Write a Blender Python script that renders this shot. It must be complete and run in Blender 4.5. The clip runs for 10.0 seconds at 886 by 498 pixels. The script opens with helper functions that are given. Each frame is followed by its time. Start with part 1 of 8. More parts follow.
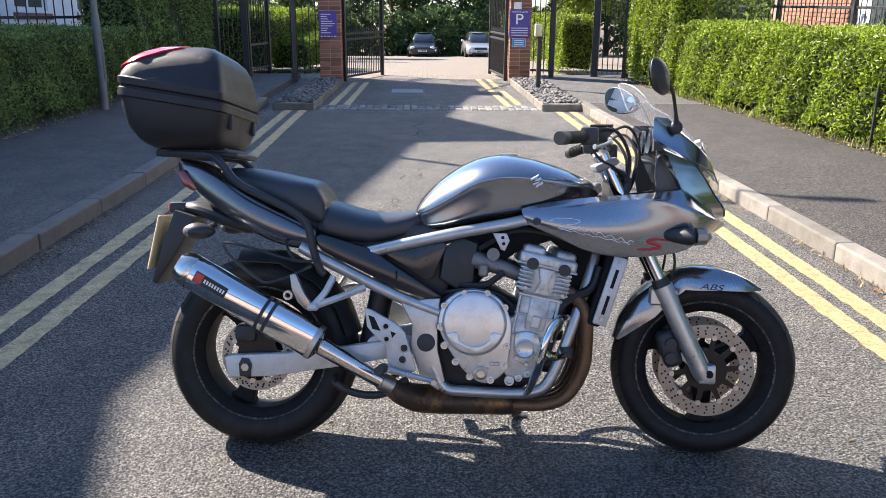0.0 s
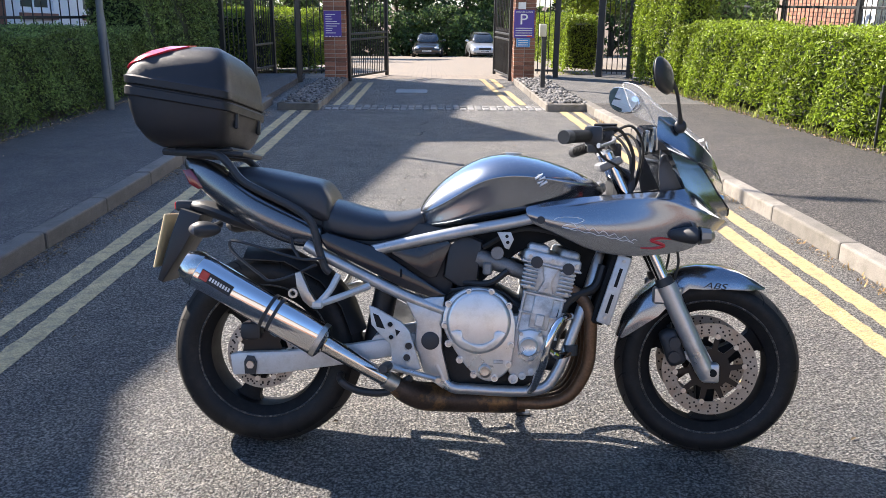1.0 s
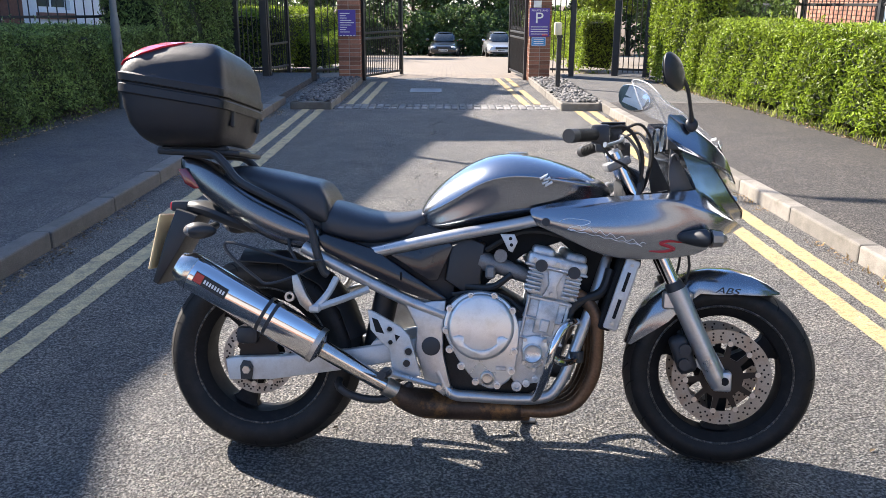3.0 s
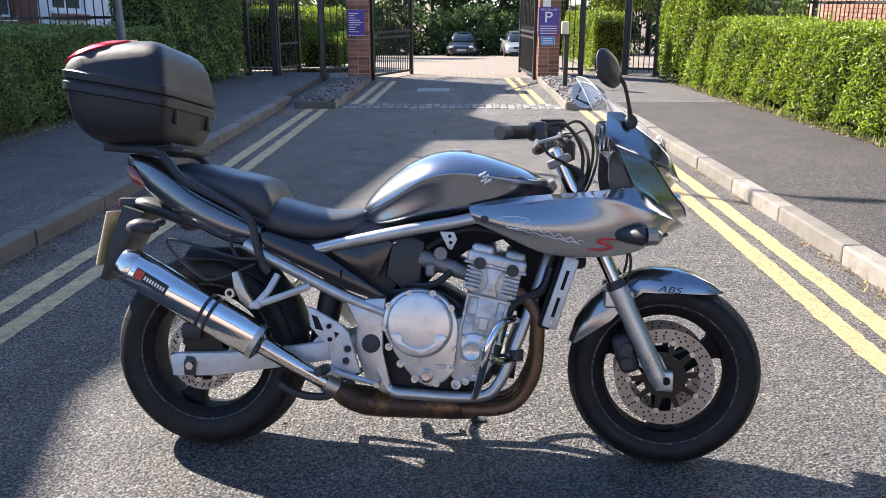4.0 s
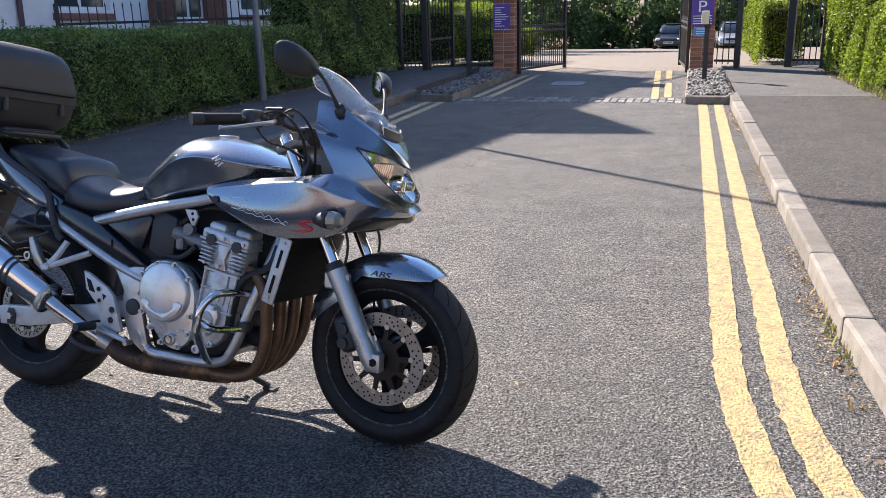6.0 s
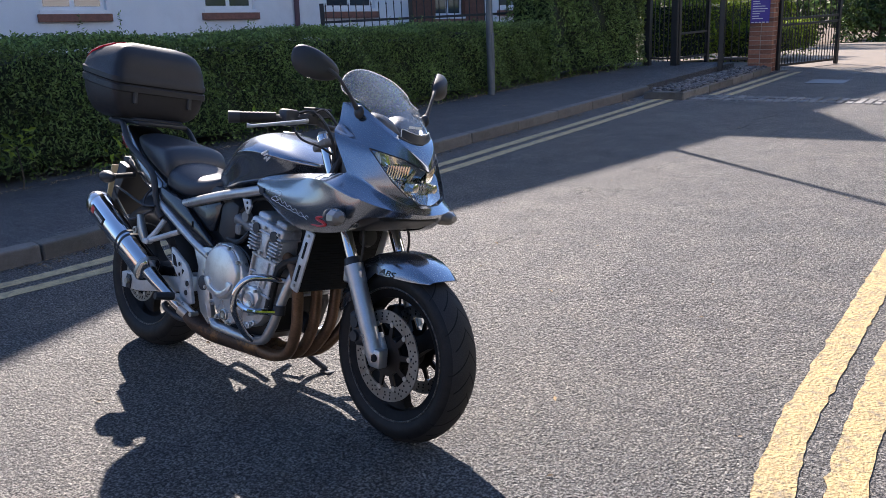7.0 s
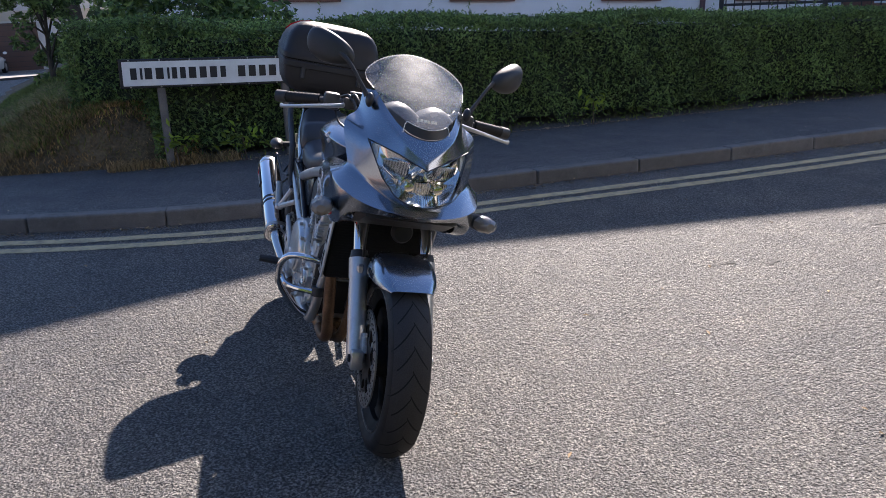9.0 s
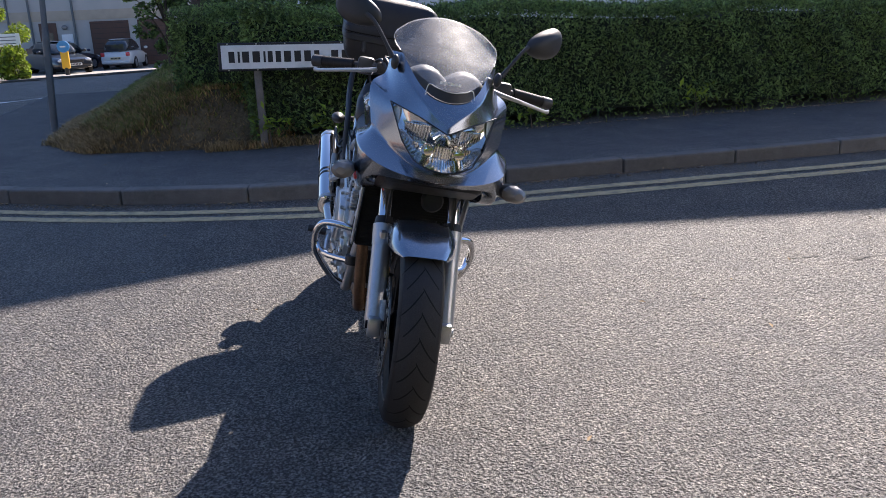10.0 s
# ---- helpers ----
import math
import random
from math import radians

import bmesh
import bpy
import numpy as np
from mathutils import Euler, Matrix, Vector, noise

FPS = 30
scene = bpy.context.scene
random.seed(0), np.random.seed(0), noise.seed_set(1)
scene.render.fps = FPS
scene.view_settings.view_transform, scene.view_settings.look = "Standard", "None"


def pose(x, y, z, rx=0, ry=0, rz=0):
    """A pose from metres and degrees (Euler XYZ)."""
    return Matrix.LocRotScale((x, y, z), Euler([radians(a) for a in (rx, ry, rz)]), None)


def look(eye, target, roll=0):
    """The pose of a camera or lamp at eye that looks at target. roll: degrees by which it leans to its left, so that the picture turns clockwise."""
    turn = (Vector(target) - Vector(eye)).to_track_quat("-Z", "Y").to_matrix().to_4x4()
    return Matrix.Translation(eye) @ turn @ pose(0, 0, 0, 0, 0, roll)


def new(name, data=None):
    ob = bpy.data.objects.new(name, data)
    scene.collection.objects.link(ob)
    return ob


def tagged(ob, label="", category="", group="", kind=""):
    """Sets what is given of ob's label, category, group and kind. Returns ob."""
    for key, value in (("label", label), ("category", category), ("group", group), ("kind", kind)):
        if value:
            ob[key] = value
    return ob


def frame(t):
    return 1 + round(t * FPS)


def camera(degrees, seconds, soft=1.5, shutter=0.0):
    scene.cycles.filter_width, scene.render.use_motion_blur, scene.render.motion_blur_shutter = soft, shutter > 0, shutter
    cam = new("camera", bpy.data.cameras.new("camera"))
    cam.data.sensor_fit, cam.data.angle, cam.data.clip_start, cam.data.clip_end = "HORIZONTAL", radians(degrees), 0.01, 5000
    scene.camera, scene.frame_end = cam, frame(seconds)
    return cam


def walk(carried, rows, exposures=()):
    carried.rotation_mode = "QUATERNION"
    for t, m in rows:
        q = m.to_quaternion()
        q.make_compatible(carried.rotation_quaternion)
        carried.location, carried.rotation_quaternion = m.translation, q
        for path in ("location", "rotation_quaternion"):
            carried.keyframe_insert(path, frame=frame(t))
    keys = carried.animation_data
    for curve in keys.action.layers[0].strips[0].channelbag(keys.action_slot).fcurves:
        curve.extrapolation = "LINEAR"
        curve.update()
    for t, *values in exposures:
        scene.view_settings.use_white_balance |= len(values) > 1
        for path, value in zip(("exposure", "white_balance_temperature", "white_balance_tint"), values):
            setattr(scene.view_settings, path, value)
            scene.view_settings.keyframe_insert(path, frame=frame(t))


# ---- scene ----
cam = camera(56.8, 10.0, 0.6)
PATH = [
    (0, (0.065, -0.073, 1.423), (0.108, 1.841, 0.847), 0.45),
    (0.5, (0.065, -0.079, 1.421), (0.104, 1.837, 0.846), 0.55),
    (1, (0.064, -0.085, 1.421), (0.097, 1.831, 0.845), 0.45),
    (1.5, (0.065, -0.082, 1.411), (0.091, 1.833, 0.837), 0.55),
    (2, (0.078, -0.079, 1.405), (0.099, 1.837, 0.829), 0.5),
    (3.5, (0.179, 0.021, 1.406), (0.162, 1.936, 0.829), 0.25),
    (4, (0.358, 0.003, 1.398), (0.298, 1.917, 0.821), 0.05),
    (4.5, (0.688, -0.065, 1.406), (0.37, 1.822, 0.825), -1.55),
    (5, (1.044, 0.021, 1.367), (0.692, 1.902, 0.786), -1.45),
    (5.5, (1.464, 0.08, 1.369), (1.081, 1.954, 0.787), -1.4),
    (5.7, (1.639, 0.082, 1.382), (1.202, 1.945, 0.799), -1.4),
    (6.8, (2.453, 0.405, 1.357), (1.382, 1.994, 0.783), -2.8),
    (7, (2.601, 0.5, 1.377), (1.435, 2.022, 0.804), -2.85),
    (7.5, (2.89, 0.827, 1.401), (1.474, 2.116, 0.826), -1.65),
    (8, (3.067, 1.151, 1.457), (1.51, 2.268, 0.883), -1.65),
    (8.5, (3.192, 1.427, 1.398), (1.461, 2.252, 0.827), -0.95),
    (9, (3.2, 1.696, 1.321), (1.415, 2.398, 0.754), -2.35),
    (9.5, (3.251, 1.89, 1.271), (1.42, 2.459, 0.702), -2.65),
    (10, (3.244, 1.974, 1.204), (1.375, 2.406, 0.644), -2.5),
]
walk(cam, [(t, look(eye, target, roll)) for t, eye, target, roll in PATH],
     exposures=[(0, 2.0, 6160, 11), (4, 2.05, 6120, 11), (5.5, 1.82, 6190, 13), (7, 1.6, 5990, 15), (10, 1.47, 6060, 16)])

# ---- light ----
SUN_DIR = Vector((1.105, -0.79, -1.0)).normalized()
sun = new("sun", bpy.data.lights.new("sun", "SUN"))
sun.data.energy, sun.data.angle, sun.data.color = 5.0, radians(0.55), (1.0, 0.87, 0.72)
sun.rotation_mode = "QUATERNION"
sun.rotation_quaternion = SUN_DIR.to_track_quat("-Z", "Y")

world = bpy.data.worlds.new("sky")
scene.world = world
world.use_nodes = True
wn = world.node_tree.nodes
sky = wn.new("ShaderNodeTexSky")
sky.sky_type, sky.sun_disc = "NISHITA", False
sky.sun_elevation = math.asin(-SUN_DIR.z)
sky.sun_rotation = math.atan2(-SUN_DIR.x, -SUN_DIR.y)
sky.air_density, sky.dust_density, sky.ozone_density = 1.0, 0.6, 5.0
world.node_tree.links.new(sky.outputs[0], wn["Background"].inputs[0])
wn["Background"].inputs[1].default_value = 0.08

# ---- materials ----
RNG = random.Random(7)


def mat(name, col, rough=0.5, metal=0.0, var=0.15, scale=6.0, fine=0.0, fscale=220.0, bump=0.0, bscale=120.0,
        coat=0.0, spec=0.5, obj_var=0.0, island=0.0, rvar=0.1, dirt=None, dscale=2.0, damt=0.5, trans=0.0):
    """A procedural surface: broad and fine variation of colour and gloss, relief, and patches of dirt."""
    m = bpy.data.materials.new(name)
    m.use_nodes = True
    nt = m.node_tree
    N, L = nt.nodes, nt.links
    b = N["Principled BSDF"]
    tc = N.new("ShaderNodeTexCoord")
    n1 = N.new("ShaderNodeTexNoise")
    n1.inputs["Scale"].default_value, n1.inputs["Detail"].default_value, n1.inputs["Roughness"].default_value = scale, 6.0, 0.6
    L.new(tc.outputs["Object"], n1.inputs["Vector"])
    r1 = N.new("ShaderNodeValToRGB")
    r1.color_ramp.elements[0].position, r1.color_ramp.elements[1].position = 0.3, 0.7
    lo = [max(0, c * (1 - var)) for c in col]
    hi = [min(1, c * (1 + var)) for c in col]
    r1.color_ramp.elements[0].color, r1.color_ramp.elements[1].color = (*lo, 1), (*hi, 1)
    L.new(n1.outputs["Fac"], r1.inputs["Fac"])
    out = r1.outputs["Color"]

    def scaled(src, fac_out, lo_v, hi_v):
        mr = N.new("ShaderNodeMapRange")
        mr.inputs["From Min"].default_value, mr.inputs["From Max"].default_value = 0.25, 0.75
        mr.inputs["To Min"].default_value, mr.inputs["To Max"].default_value = lo_v, hi_v
        L.new(fac_out, mr.inputs["Value"])
        mx = N.new("ShaderNodeMix")
        mx.data_type, mx.blend_type = "RGBA", "MULTIPLY"
        mx.inputs["Factor"].default_value = 1.0
        cmb = N.new("ShaderNodeCombineColor")
        for k in range(3):
            L.new(mr.outputs["Result"], cmb.inputs[k])
        L.new(src, mx.inputs["A"])
        L.new(cmb.outputs["Color"], mx.inputs["B"])
        return mx.outputs["Result"]

    n2 = N.new("ShaderNodeTexNoise")
    n2.inputs["Scale"].default_value, n2.inputs["Detail"].default_value = fscale, 3.0
    L.new(tc.outputs["Object"], n2.inputs["Vector"])
    if fine:
        out = scaled(out, n2.outputs["Fac"], 1 - fine, 1 + fine)
    if obj_var:
        oi = N.new("ShaderNodeObjectInfo")
        mr = N.new("ShaderNodeMapRange")
        mr.inputs["To Min"].default_value, mr.inputs["To Max"].default_value = 0.2, 0.8
        L.new(oi.outputs["Random"], mr.inputs["Value"])
        out = scaled(out, mr.outputs["Result"], 1 - obj_var, 1 + obj_var)
    if island:
        ge = N.new("ShaderNodeNewGeometry")
        out = scaled(out, ge.outputs["Random Per Island"], 1 - island, 1 + island)
    if dirt:
        n3 = N.new("ShaderNodeTexNoise")
        n3.inputs["Scale"].default_value, n3.inputs["Detail"].default_value, n3.inputs["Roughness"].default_value = dscale, 8.0, 0.7
        L.new(tc.outputs["Object"], n3.inputs["Vector"])
        r3 = N.new("ShaderNodeValToRGB")
        r3.color_ramp.elements[0].position, r3.color_ramp.elements[1].position = 0.48, 0.68
        r3.color_ramp.elements[0].color, r3.color_ramp.elements[1].color = (0, 0, 0, 1), (damt, damt, damt, 1)
        L.new(n3.outputs["Fac"], r3.inputs["Fac"])
        mx = N.new("ShaderNodeMix")
        mx.data_type = "RGBA"
        L.new(r3.outputs["Color"], mx.inputs["Factor"])
        L.new(out, mx.inputs["A"])
        mx.inputs["B"].default_value = (*dirt, 1)
        out = mx.outputs["Result"]
    L.new(out, b.inputs["Base Color"])
    if rvar:
        mr = N.new("ShaderNodeMapRange")
        mr.inputs["From Min"].default_value, mr.inputs["From Max"].default_value = 0.3, 0.7
        mr.inputs["To Min"].default_value, mr.inputs["To Max"].default_value = max(0.02, rough - rvar), min(1, rough + rvar)
        L.new(n1.outputs["Fac"], mr.inputs["Value"])
        L.new(mr.outputs["Result"], b.inputs["Roughness"])
    else:
        b.inputs["Roughness"].default_value = rough
    b.inputs["Metallic"].default_value = metal
    b.inputs["Specular IOR Level"].default_value = spec
    b.inputs["Coat Weight"].default_value = coat
    b.inputs["Coat Roughness"].default_value = 0.06
    if trans:
        b.inputs["Subsurface Weight"].default_value = 0.0
        t = N.new("ShaderNodeBsdfTranslucent")
        L.new(out, t.inputs["Color"])
        mix = N.new("ShaderNodeMixShader")
        mix.inputs[0].default_value = trans
        L.new(b.outputs[0], mix.inputs[1])
        L.new(t.outputs[0], mix.inputs[2])
        L.new(mix.outputs[0], N["Material Output"].inputs["Surface"])
    if bump:
        n4 = N.new("ShaderNodeTexNoise")
        n4.inputs["Scale"].default_value, n4.inputs["Detail"].default_value = bscale, 4.0
        L.new(tc.outputs["Object"], n4.inputs["Vector"])
        bp = N.new("ShaderNodeBump")
        bp.inputs["Strength"].default_value, bp.inputs["Distance"].default_value = bump, 1.0 / bscale
        L.new(n4.outputs["Fac"], bp.inputs["Height"])
        L.new(bp.outputs["Normal"], b.inputs["Normal"])
    return m


def asphalt(name, base, scale=110.0, contrast=0.45, relief=1.0, rough=0.85):
    """Rolled asphalt: stones of many greys, rough relief with shade painted into its hollows, worn and patched at a
    larger scale.
    """
    m = bpy.data.materials.new(name)
    m.use_nodes = True
    N, L = m.node_tree.nodes, m.node_tree.links
    b = N["Principled BSDF"]
    tc = N.new("ShaderNodeTexCoord")

    def noise(sc, detail, rg=0.6):
        n = N.new("ShaderNodeTexNoise")
        n.inputs["Scale"].default_value, n.inputs["Detail"].default_value, n.inputs["Roughness"].default_value = sc, detail, rg
        L.new(tc.outputs["Object"], n.inputs["Vector"])
        return n.outputs["Fac"]

    def ramp(src, p0, p1, c0, c1):
        r = N.new("ShaderNodeValToRGB")
        r.color_ramp.elements[0].position, r.color_ramp.elements[1].position = p0, p1
        r.color_ramp.elements[0].color, r.color_ramp.elements[1].color = (*c0, 1), (*c1, 1)
        L.new(src, r.inputs["Fac"])
        return r.outputs["Color"]

    def times(a, c):
        mx = N.new("ShaderNodeMix")
        mx.data_type, mx.blend_type = "RGBA", "MULTIPLY"
        mx.inputs["Factor"].default_value = 1.0
        L.new(a, mx.inputs["A"])
        L.new(c, mx.inputs["B"])
        return mx.outputs["Result"]

    v = N.new("ShaderNodeTexVoronoi")
    v.inputs["Scale"].default_value = scale * 1.15
    L.new(tc.outputs["Object"], v.inputs["Vector"])
    sep = N.new("ShaderNodeSeparateColor")
    L.new(v.outputs["Color"], sep.inputs["Color"])
    stone = ramp(sep.outputs[0], 0.0, 1.0, [c * (1 - contrast) for c in base], [c * (1 + contrast) for c in base])
    mound = N.new("ShaderNodeMath")
    mound.operation = "MULTIPLY_ADD"
    L.new(v.outputs["Distance"], mound.inputs[0])
    mound.inputs[1].default_value = -0.3
    L.new(noise(scale, 3.0, 0.6), mound.inputs[2])
    lumps = mound.outputs[0]
    swell = N.new("ShaderNodeMath")
    swell.operation = "MULTIPLY_ADD"
    L.new(noise(scale * 0.36, 3.0, 0.6), swell.inputs[0])
    swell.inputs[1].default_value = 1.1
    L.new(lumps, swell.inputs[2])
    # Shade of the hollows put into the colour, driven by relief height.
    hollow_shade = ramp(lumps, 0.28, 0.39, (0.33, 0.33, 0.34), (1.16, 1.16, 1.15))
    worn = ramp(noise(0.7, 9.0, 0.68), 0.32, 0.68, (0.84, 0.86, 0.88), (1.12, 1.1, 1.07))
    spots = ramp(noise(scale * 0.45, 4.0, 0.7), 0.36, 0.64, (0.66, 0.67, 0.69), (1.26, 1.25, 1.23))
    blots = ramp(noise(3.5, 8.0, 0.72), 0.36, 0.64, (0.78, 0.79, 0.82), (1.16, 1.14, 1.1))
    L.new(times(times(times(times(stone, hollow_shade), worn), blots), spots), b.inputs["Base Color"])
    b.inputs["Roughness"].default_value = rough
    b.inputs["Specular IOR Level"].default_value = 0.5
    bp = N.new("ShaderNodeBump")
    bp.inputs["Strength"].default_value, bp.inputs["Distance"].default_value = relief, 0.015
    L.new(swell.outputs[0], bp.inputs["Height"])
    L.new(bp.outputs["Normal"], b.inputs["Normal"])
    return m


ASPHALT = asphalt("asphalt", (0.335, 0.322, 0.306), scale=106, contrast=0.45, relief=2.9, rough=0.72)
PATH_ASPHALT = asphalt("path_asphalt", (0.068, 0.061, 0.056), scale=105, relief=0.8, contrast=0.8)
PATH_SMOOTH = asphalt("path_asphalt_smooth", (0.12, 0.115, 0.11), scale=170, relief=0.4, contrast=0.4)
# Footway copy for the left side, base tone set for its shade.
PATH_SHADE = asphalt("path_asphalt_shade", (0.128, 0.124, 0.121), scale=130, relief=0.7)
SOIL = mat("soil", (0.12, 0.085, 0.055), 0.95, var=0.4, scale=9, fine=0.4, fscale=120, bump=0.8, bscale=60)
KERB = mat("kerb_concrete", (0.165, 0.151, 0.131), 0.85, var=0.18, scale=7, fine=0.3, fscale=260, bump=0.5, bscale=160, obj_var=0.25,
           dirt=(0.075, 0.068, 0.052), dscale=4, damt=0.6)
# Kerb copy for the shaded side: tone set for shade, plus dirt patches.
KERB_SHADE_DIRTY = mat("kerb_concrete_shade_dirty", (0.15, 0.137, 0.122), 0.85, var=0.25, scale=6, fine=0.35, fscale=260, bump=0.5, bscale=160, obj_var=0.12,
           dirt=(0.08, 0.075, 0.06), dscale=5, damt=0.7)
YELLOW = mat("yellow_line_paint", (0.385, 0.285, 0.128), 0.75, var=0.2, scale=9, fine=0.35, fscale=110, bump=1.0, bscale=90,
             dirt=(0.13, 0.115, 0.09), dscale=22, damt=0.85)
# Same line paint, its colour lightened to show up in shade.
YELLOW_SHADE = mat("yellow_line_paint_shade", (0.49, 0.385, 0.205), 0.8, var=0.2, scale=7, fine=0.3, fscale=110, bump=1.0, bscale=90,
                   dirt=(0.15, 0.135, 0.11), dscale=16, damt=0.75)
SETT = mat("granite_sett", (0.165, 0.16, 0.152), 0.8, var=0.2, scale=20, fine=0.3, fscale=150, bump=0.5, bscale=80, obj_var=0.3)
PEBBLE = mat("pebble", (0.115, 0.11, 0.105), 0.75, var=0.2, scale=16, fine=0.15, bump=0.3, bscale=60, obj_var=0.55)
PEBBLE_REST = mat("pebble_far", (0.115, 0.11, 0.105), 0.75, var=0.2, scale=16, fine=0.15, bump=0.3, bscale=60, island=0.55)
BRICK = mat("red_brick", (0.25, 0.115, 0.072), 0.88, var=0.25, scale=14, fine=0.3, fscale=160, bump=0.5, bscale=120, obj_var=0.3)
# Mortar copy darkened so the sunlit house wall looks less lit.
DIM_MORTAR = mat("dimmed_mortar", (0.17, 0.13, 0.105), 0.95, var=0.2, scale=20, fine=0.2, bump=0.5)
MORTAR = mat("mortar", (0.36, 0.31, 0.26), 0.95, var=0.15, scale=20, fine=0.2, bump=0.5)
WHITE_WALL = mat("white_render", (0.82, 0.81, 0.8), 0.9, var=0.04, scale=2, fine=0.06, fscale=160, bump=0.3, bscale=90, dirt=(0.55, 0.54, 0.5), dscale=0.9, damt=0.35)
BLACK_IRON = mat("black_iron_paint", (0.018, 0.019, 0.021), 0.45, var=0.3, scale=12, bump=0.1, bscale=60)
GREY_POST = mat("galvanised_grey", (0.13, 0.145, 0.155), 0.55, 0.3, var=0.15, scale=8, fine=0.1)
LEAF_SUN = mat("privet_leaf", (0.175, 0.24, 0.018), 0.5, var=0.25, scale=1.3, island=0.5, trans=0.4, rvar=0.1)
# Leaf base lightened to stand in for hazy glare on the shaded hedges.
LEAF_DARK = mat("hedge_leaf", (0.15, 0.22, 0.06), 0.5, var=0.3, scale=1.5, island=0.5, trans=0.3, rvar=0.1)
LEAF_TREE = mat("tree_leaf", (0.075, 0.12, 0.03), 0.5, var=0.35, scale=0.5, island=0.5, trans=0.35, rvar=0.1)
# Near-black colour in place of the shade inside the hedges.
HEDGE_CORE = mat("hedge_core_black", (0.02, 0.028, 0.012), 0.95, var=0.4, scale=20)
BARK = mat("bark", (0.09, 0.07, 0.05), 0.95, var=0.3, scale=12, bump=0.8, bscale=30)
DRY_GRASS = mat("dry_grass", (0.4, 0.275, 0.125), 0.9, var=0.35, scale=4, island=0.45, trans=0.25)
GREEN_GRASS = mat("green_grass", (0.2, 0.22, 0.05), 0.9, var=0.35, scale=4, island=0.45, trans=0.25)
SIGN_WHITE = mat("sign_white", (0.78, 0.78, 0.75), 0.5, var=0.06, scale=9, dirt=(0.5, 0.48, 0.42), dscale=6, damt=0.3)
SIGN_BLACK = mat("sign_black", (0.015, 0.015, 0.016), 0.5, var=0.2)
SIGN_PURPLE = mat("sign_purple", (0.075, 0.045, 0.28), 0.4, var=0.12, scale=5)
SIGN_BLUE = mat("sign_blue", (0.05, 0.25, 0.55), 0.4, var=0.12, scale=5)
PAVER = mat("block_paving", (0.19, 0.158, 0.124), 0.85, var=0.2, scale=3, fine=0.3, fscale=14)
pn = PAVER.node_tree
pb = pn.nodes.new("ShaderNodeTexBrick")
pb.inputs["Scale"].default_value, pb.inputs["Mortar Size"].default_value = 2.5, 0.02
pb.inputs["Color1"].default_value, pb.inputs["Color2"].default_value, pb.inputs["Mortar"].default_value = (1.1, 1.1, 1.1, 1), (0.88, 0.88, 0.88, 1), (0.55, 0.53, 0.5, 1)
px = pn.nodes.new("ShaderNodeMix")
px.data_type, px.blend_type = "RGBA", "MULTIPLY"
px.inputs["Factor"].default_value = 1.0
pl = pn.nodes["Principled BSDF"].inputs["Base Color"].links[0].from_socket
ptc = [n for n in pn.nodes if n.type == "TEX_COORD"][0]
pn.links.new(ptc.outputs["Object"], pb.inputs["Vector"])
pn.links.new(pl, px.inputs["A"])
pn.links.new(pb.outputs["Color"], px.inputs["B"])
pn.links.new(px.outputs["Result"], pn.nodes["Principled BSDF"].inputs["Base Color"])
WOOD_POST = mat("weathered_post", (0.17, 0.15, 0.13), 0.9, var=0.25, scale=9, fine=0.25, bump=0.5, bscale=70)
CURTAIN_GLASS = mat("window_glass", (0.05, 0.06, 0.07), 0.06, 0.0, var=0.3, scale=1.2, spec=1.0, rvar=0.02)
UPVC = mat("white_frame", (0.8, 0.8, 0.8), 0.4, var=0.04)
SILL = mat("brick_sill", (0.24, 0.115, 0.08), 0.85, var=0.25, scale=14, fine=0.2, bump=0.3)
ROOF_TILE = mat("roof_tile", (0.13, 0.09, 0.075), 0.85, var=0.25, scale=5, fine=0.2, fscale=40, bump=0.5, bscale=20)
GARAGE = mat("garage_door_brown", (0.09, 0.045, 0.03), 0.6, var=0.15, scale=4)


# ---- shapes ----
def obj(name, bm, material, parent=None, label="", smooth=False, kind="", category="", group=""):
    me = bpy.data.meshes.new(name)
    bm.to_mesh(me)
    bm.free()
    me.materials.append(material)
    if smooth:
        me.polygons.foreach_set("use_smooth", [True] * len(me.polygons))
        me.set_sharp_from_angle(angle=radians(smooth if smooth is not True else 40))
    ob = new(name, me)
    ob.parent = parent
    tagged(ob, label, category, group, kind)
    return ob


def part(name, bm, material, parent, label="", smooth=35):
    return obj(name, bm, material, parent, label, smooth)


def empty(name, m=None, label="", category="", group="", kind="", parent=None):
    ob = new(name)
    ob.empty_display_size = 0.1
    if m is not None:
        ob.matrix_basis = m
    ob.parent = parent
    return tagged(ob, label, category, group, kind)


def box(bm, x0, x1, y0, y1, z0, z1, bevel=0.0, seg=1, m=None):
    r = bmesh.ops.create_cube(bm, size=1.0)
    vs = r["verts"]
    for v in vs:
        v.co = Vector((x0 + (v.co.x + 0.5) * (x1 - x0), y0 + (v.co.y + 0.5) * (y1 - y0), z0 + (v.co.z + 0.5) * (z1 - z0)))
    if bevel:
        es = list({e for v in vs for e in v.link_edges})
        q = bmesh.ops.bevel(bm, geom=es, offset=bevel, segments=seg, profile=0.5, affect="EDGES")
        vs = list({v for f in q["faces"] for v in f.verts} | {v for v in vs if v.is_valid})
    if m is not None:
        bmesh.ops.transform(bm, matrix=m, verts=vs)
    return bm


def B(*args, **kw):
    return box(bmesh.new(), *args, **kw)


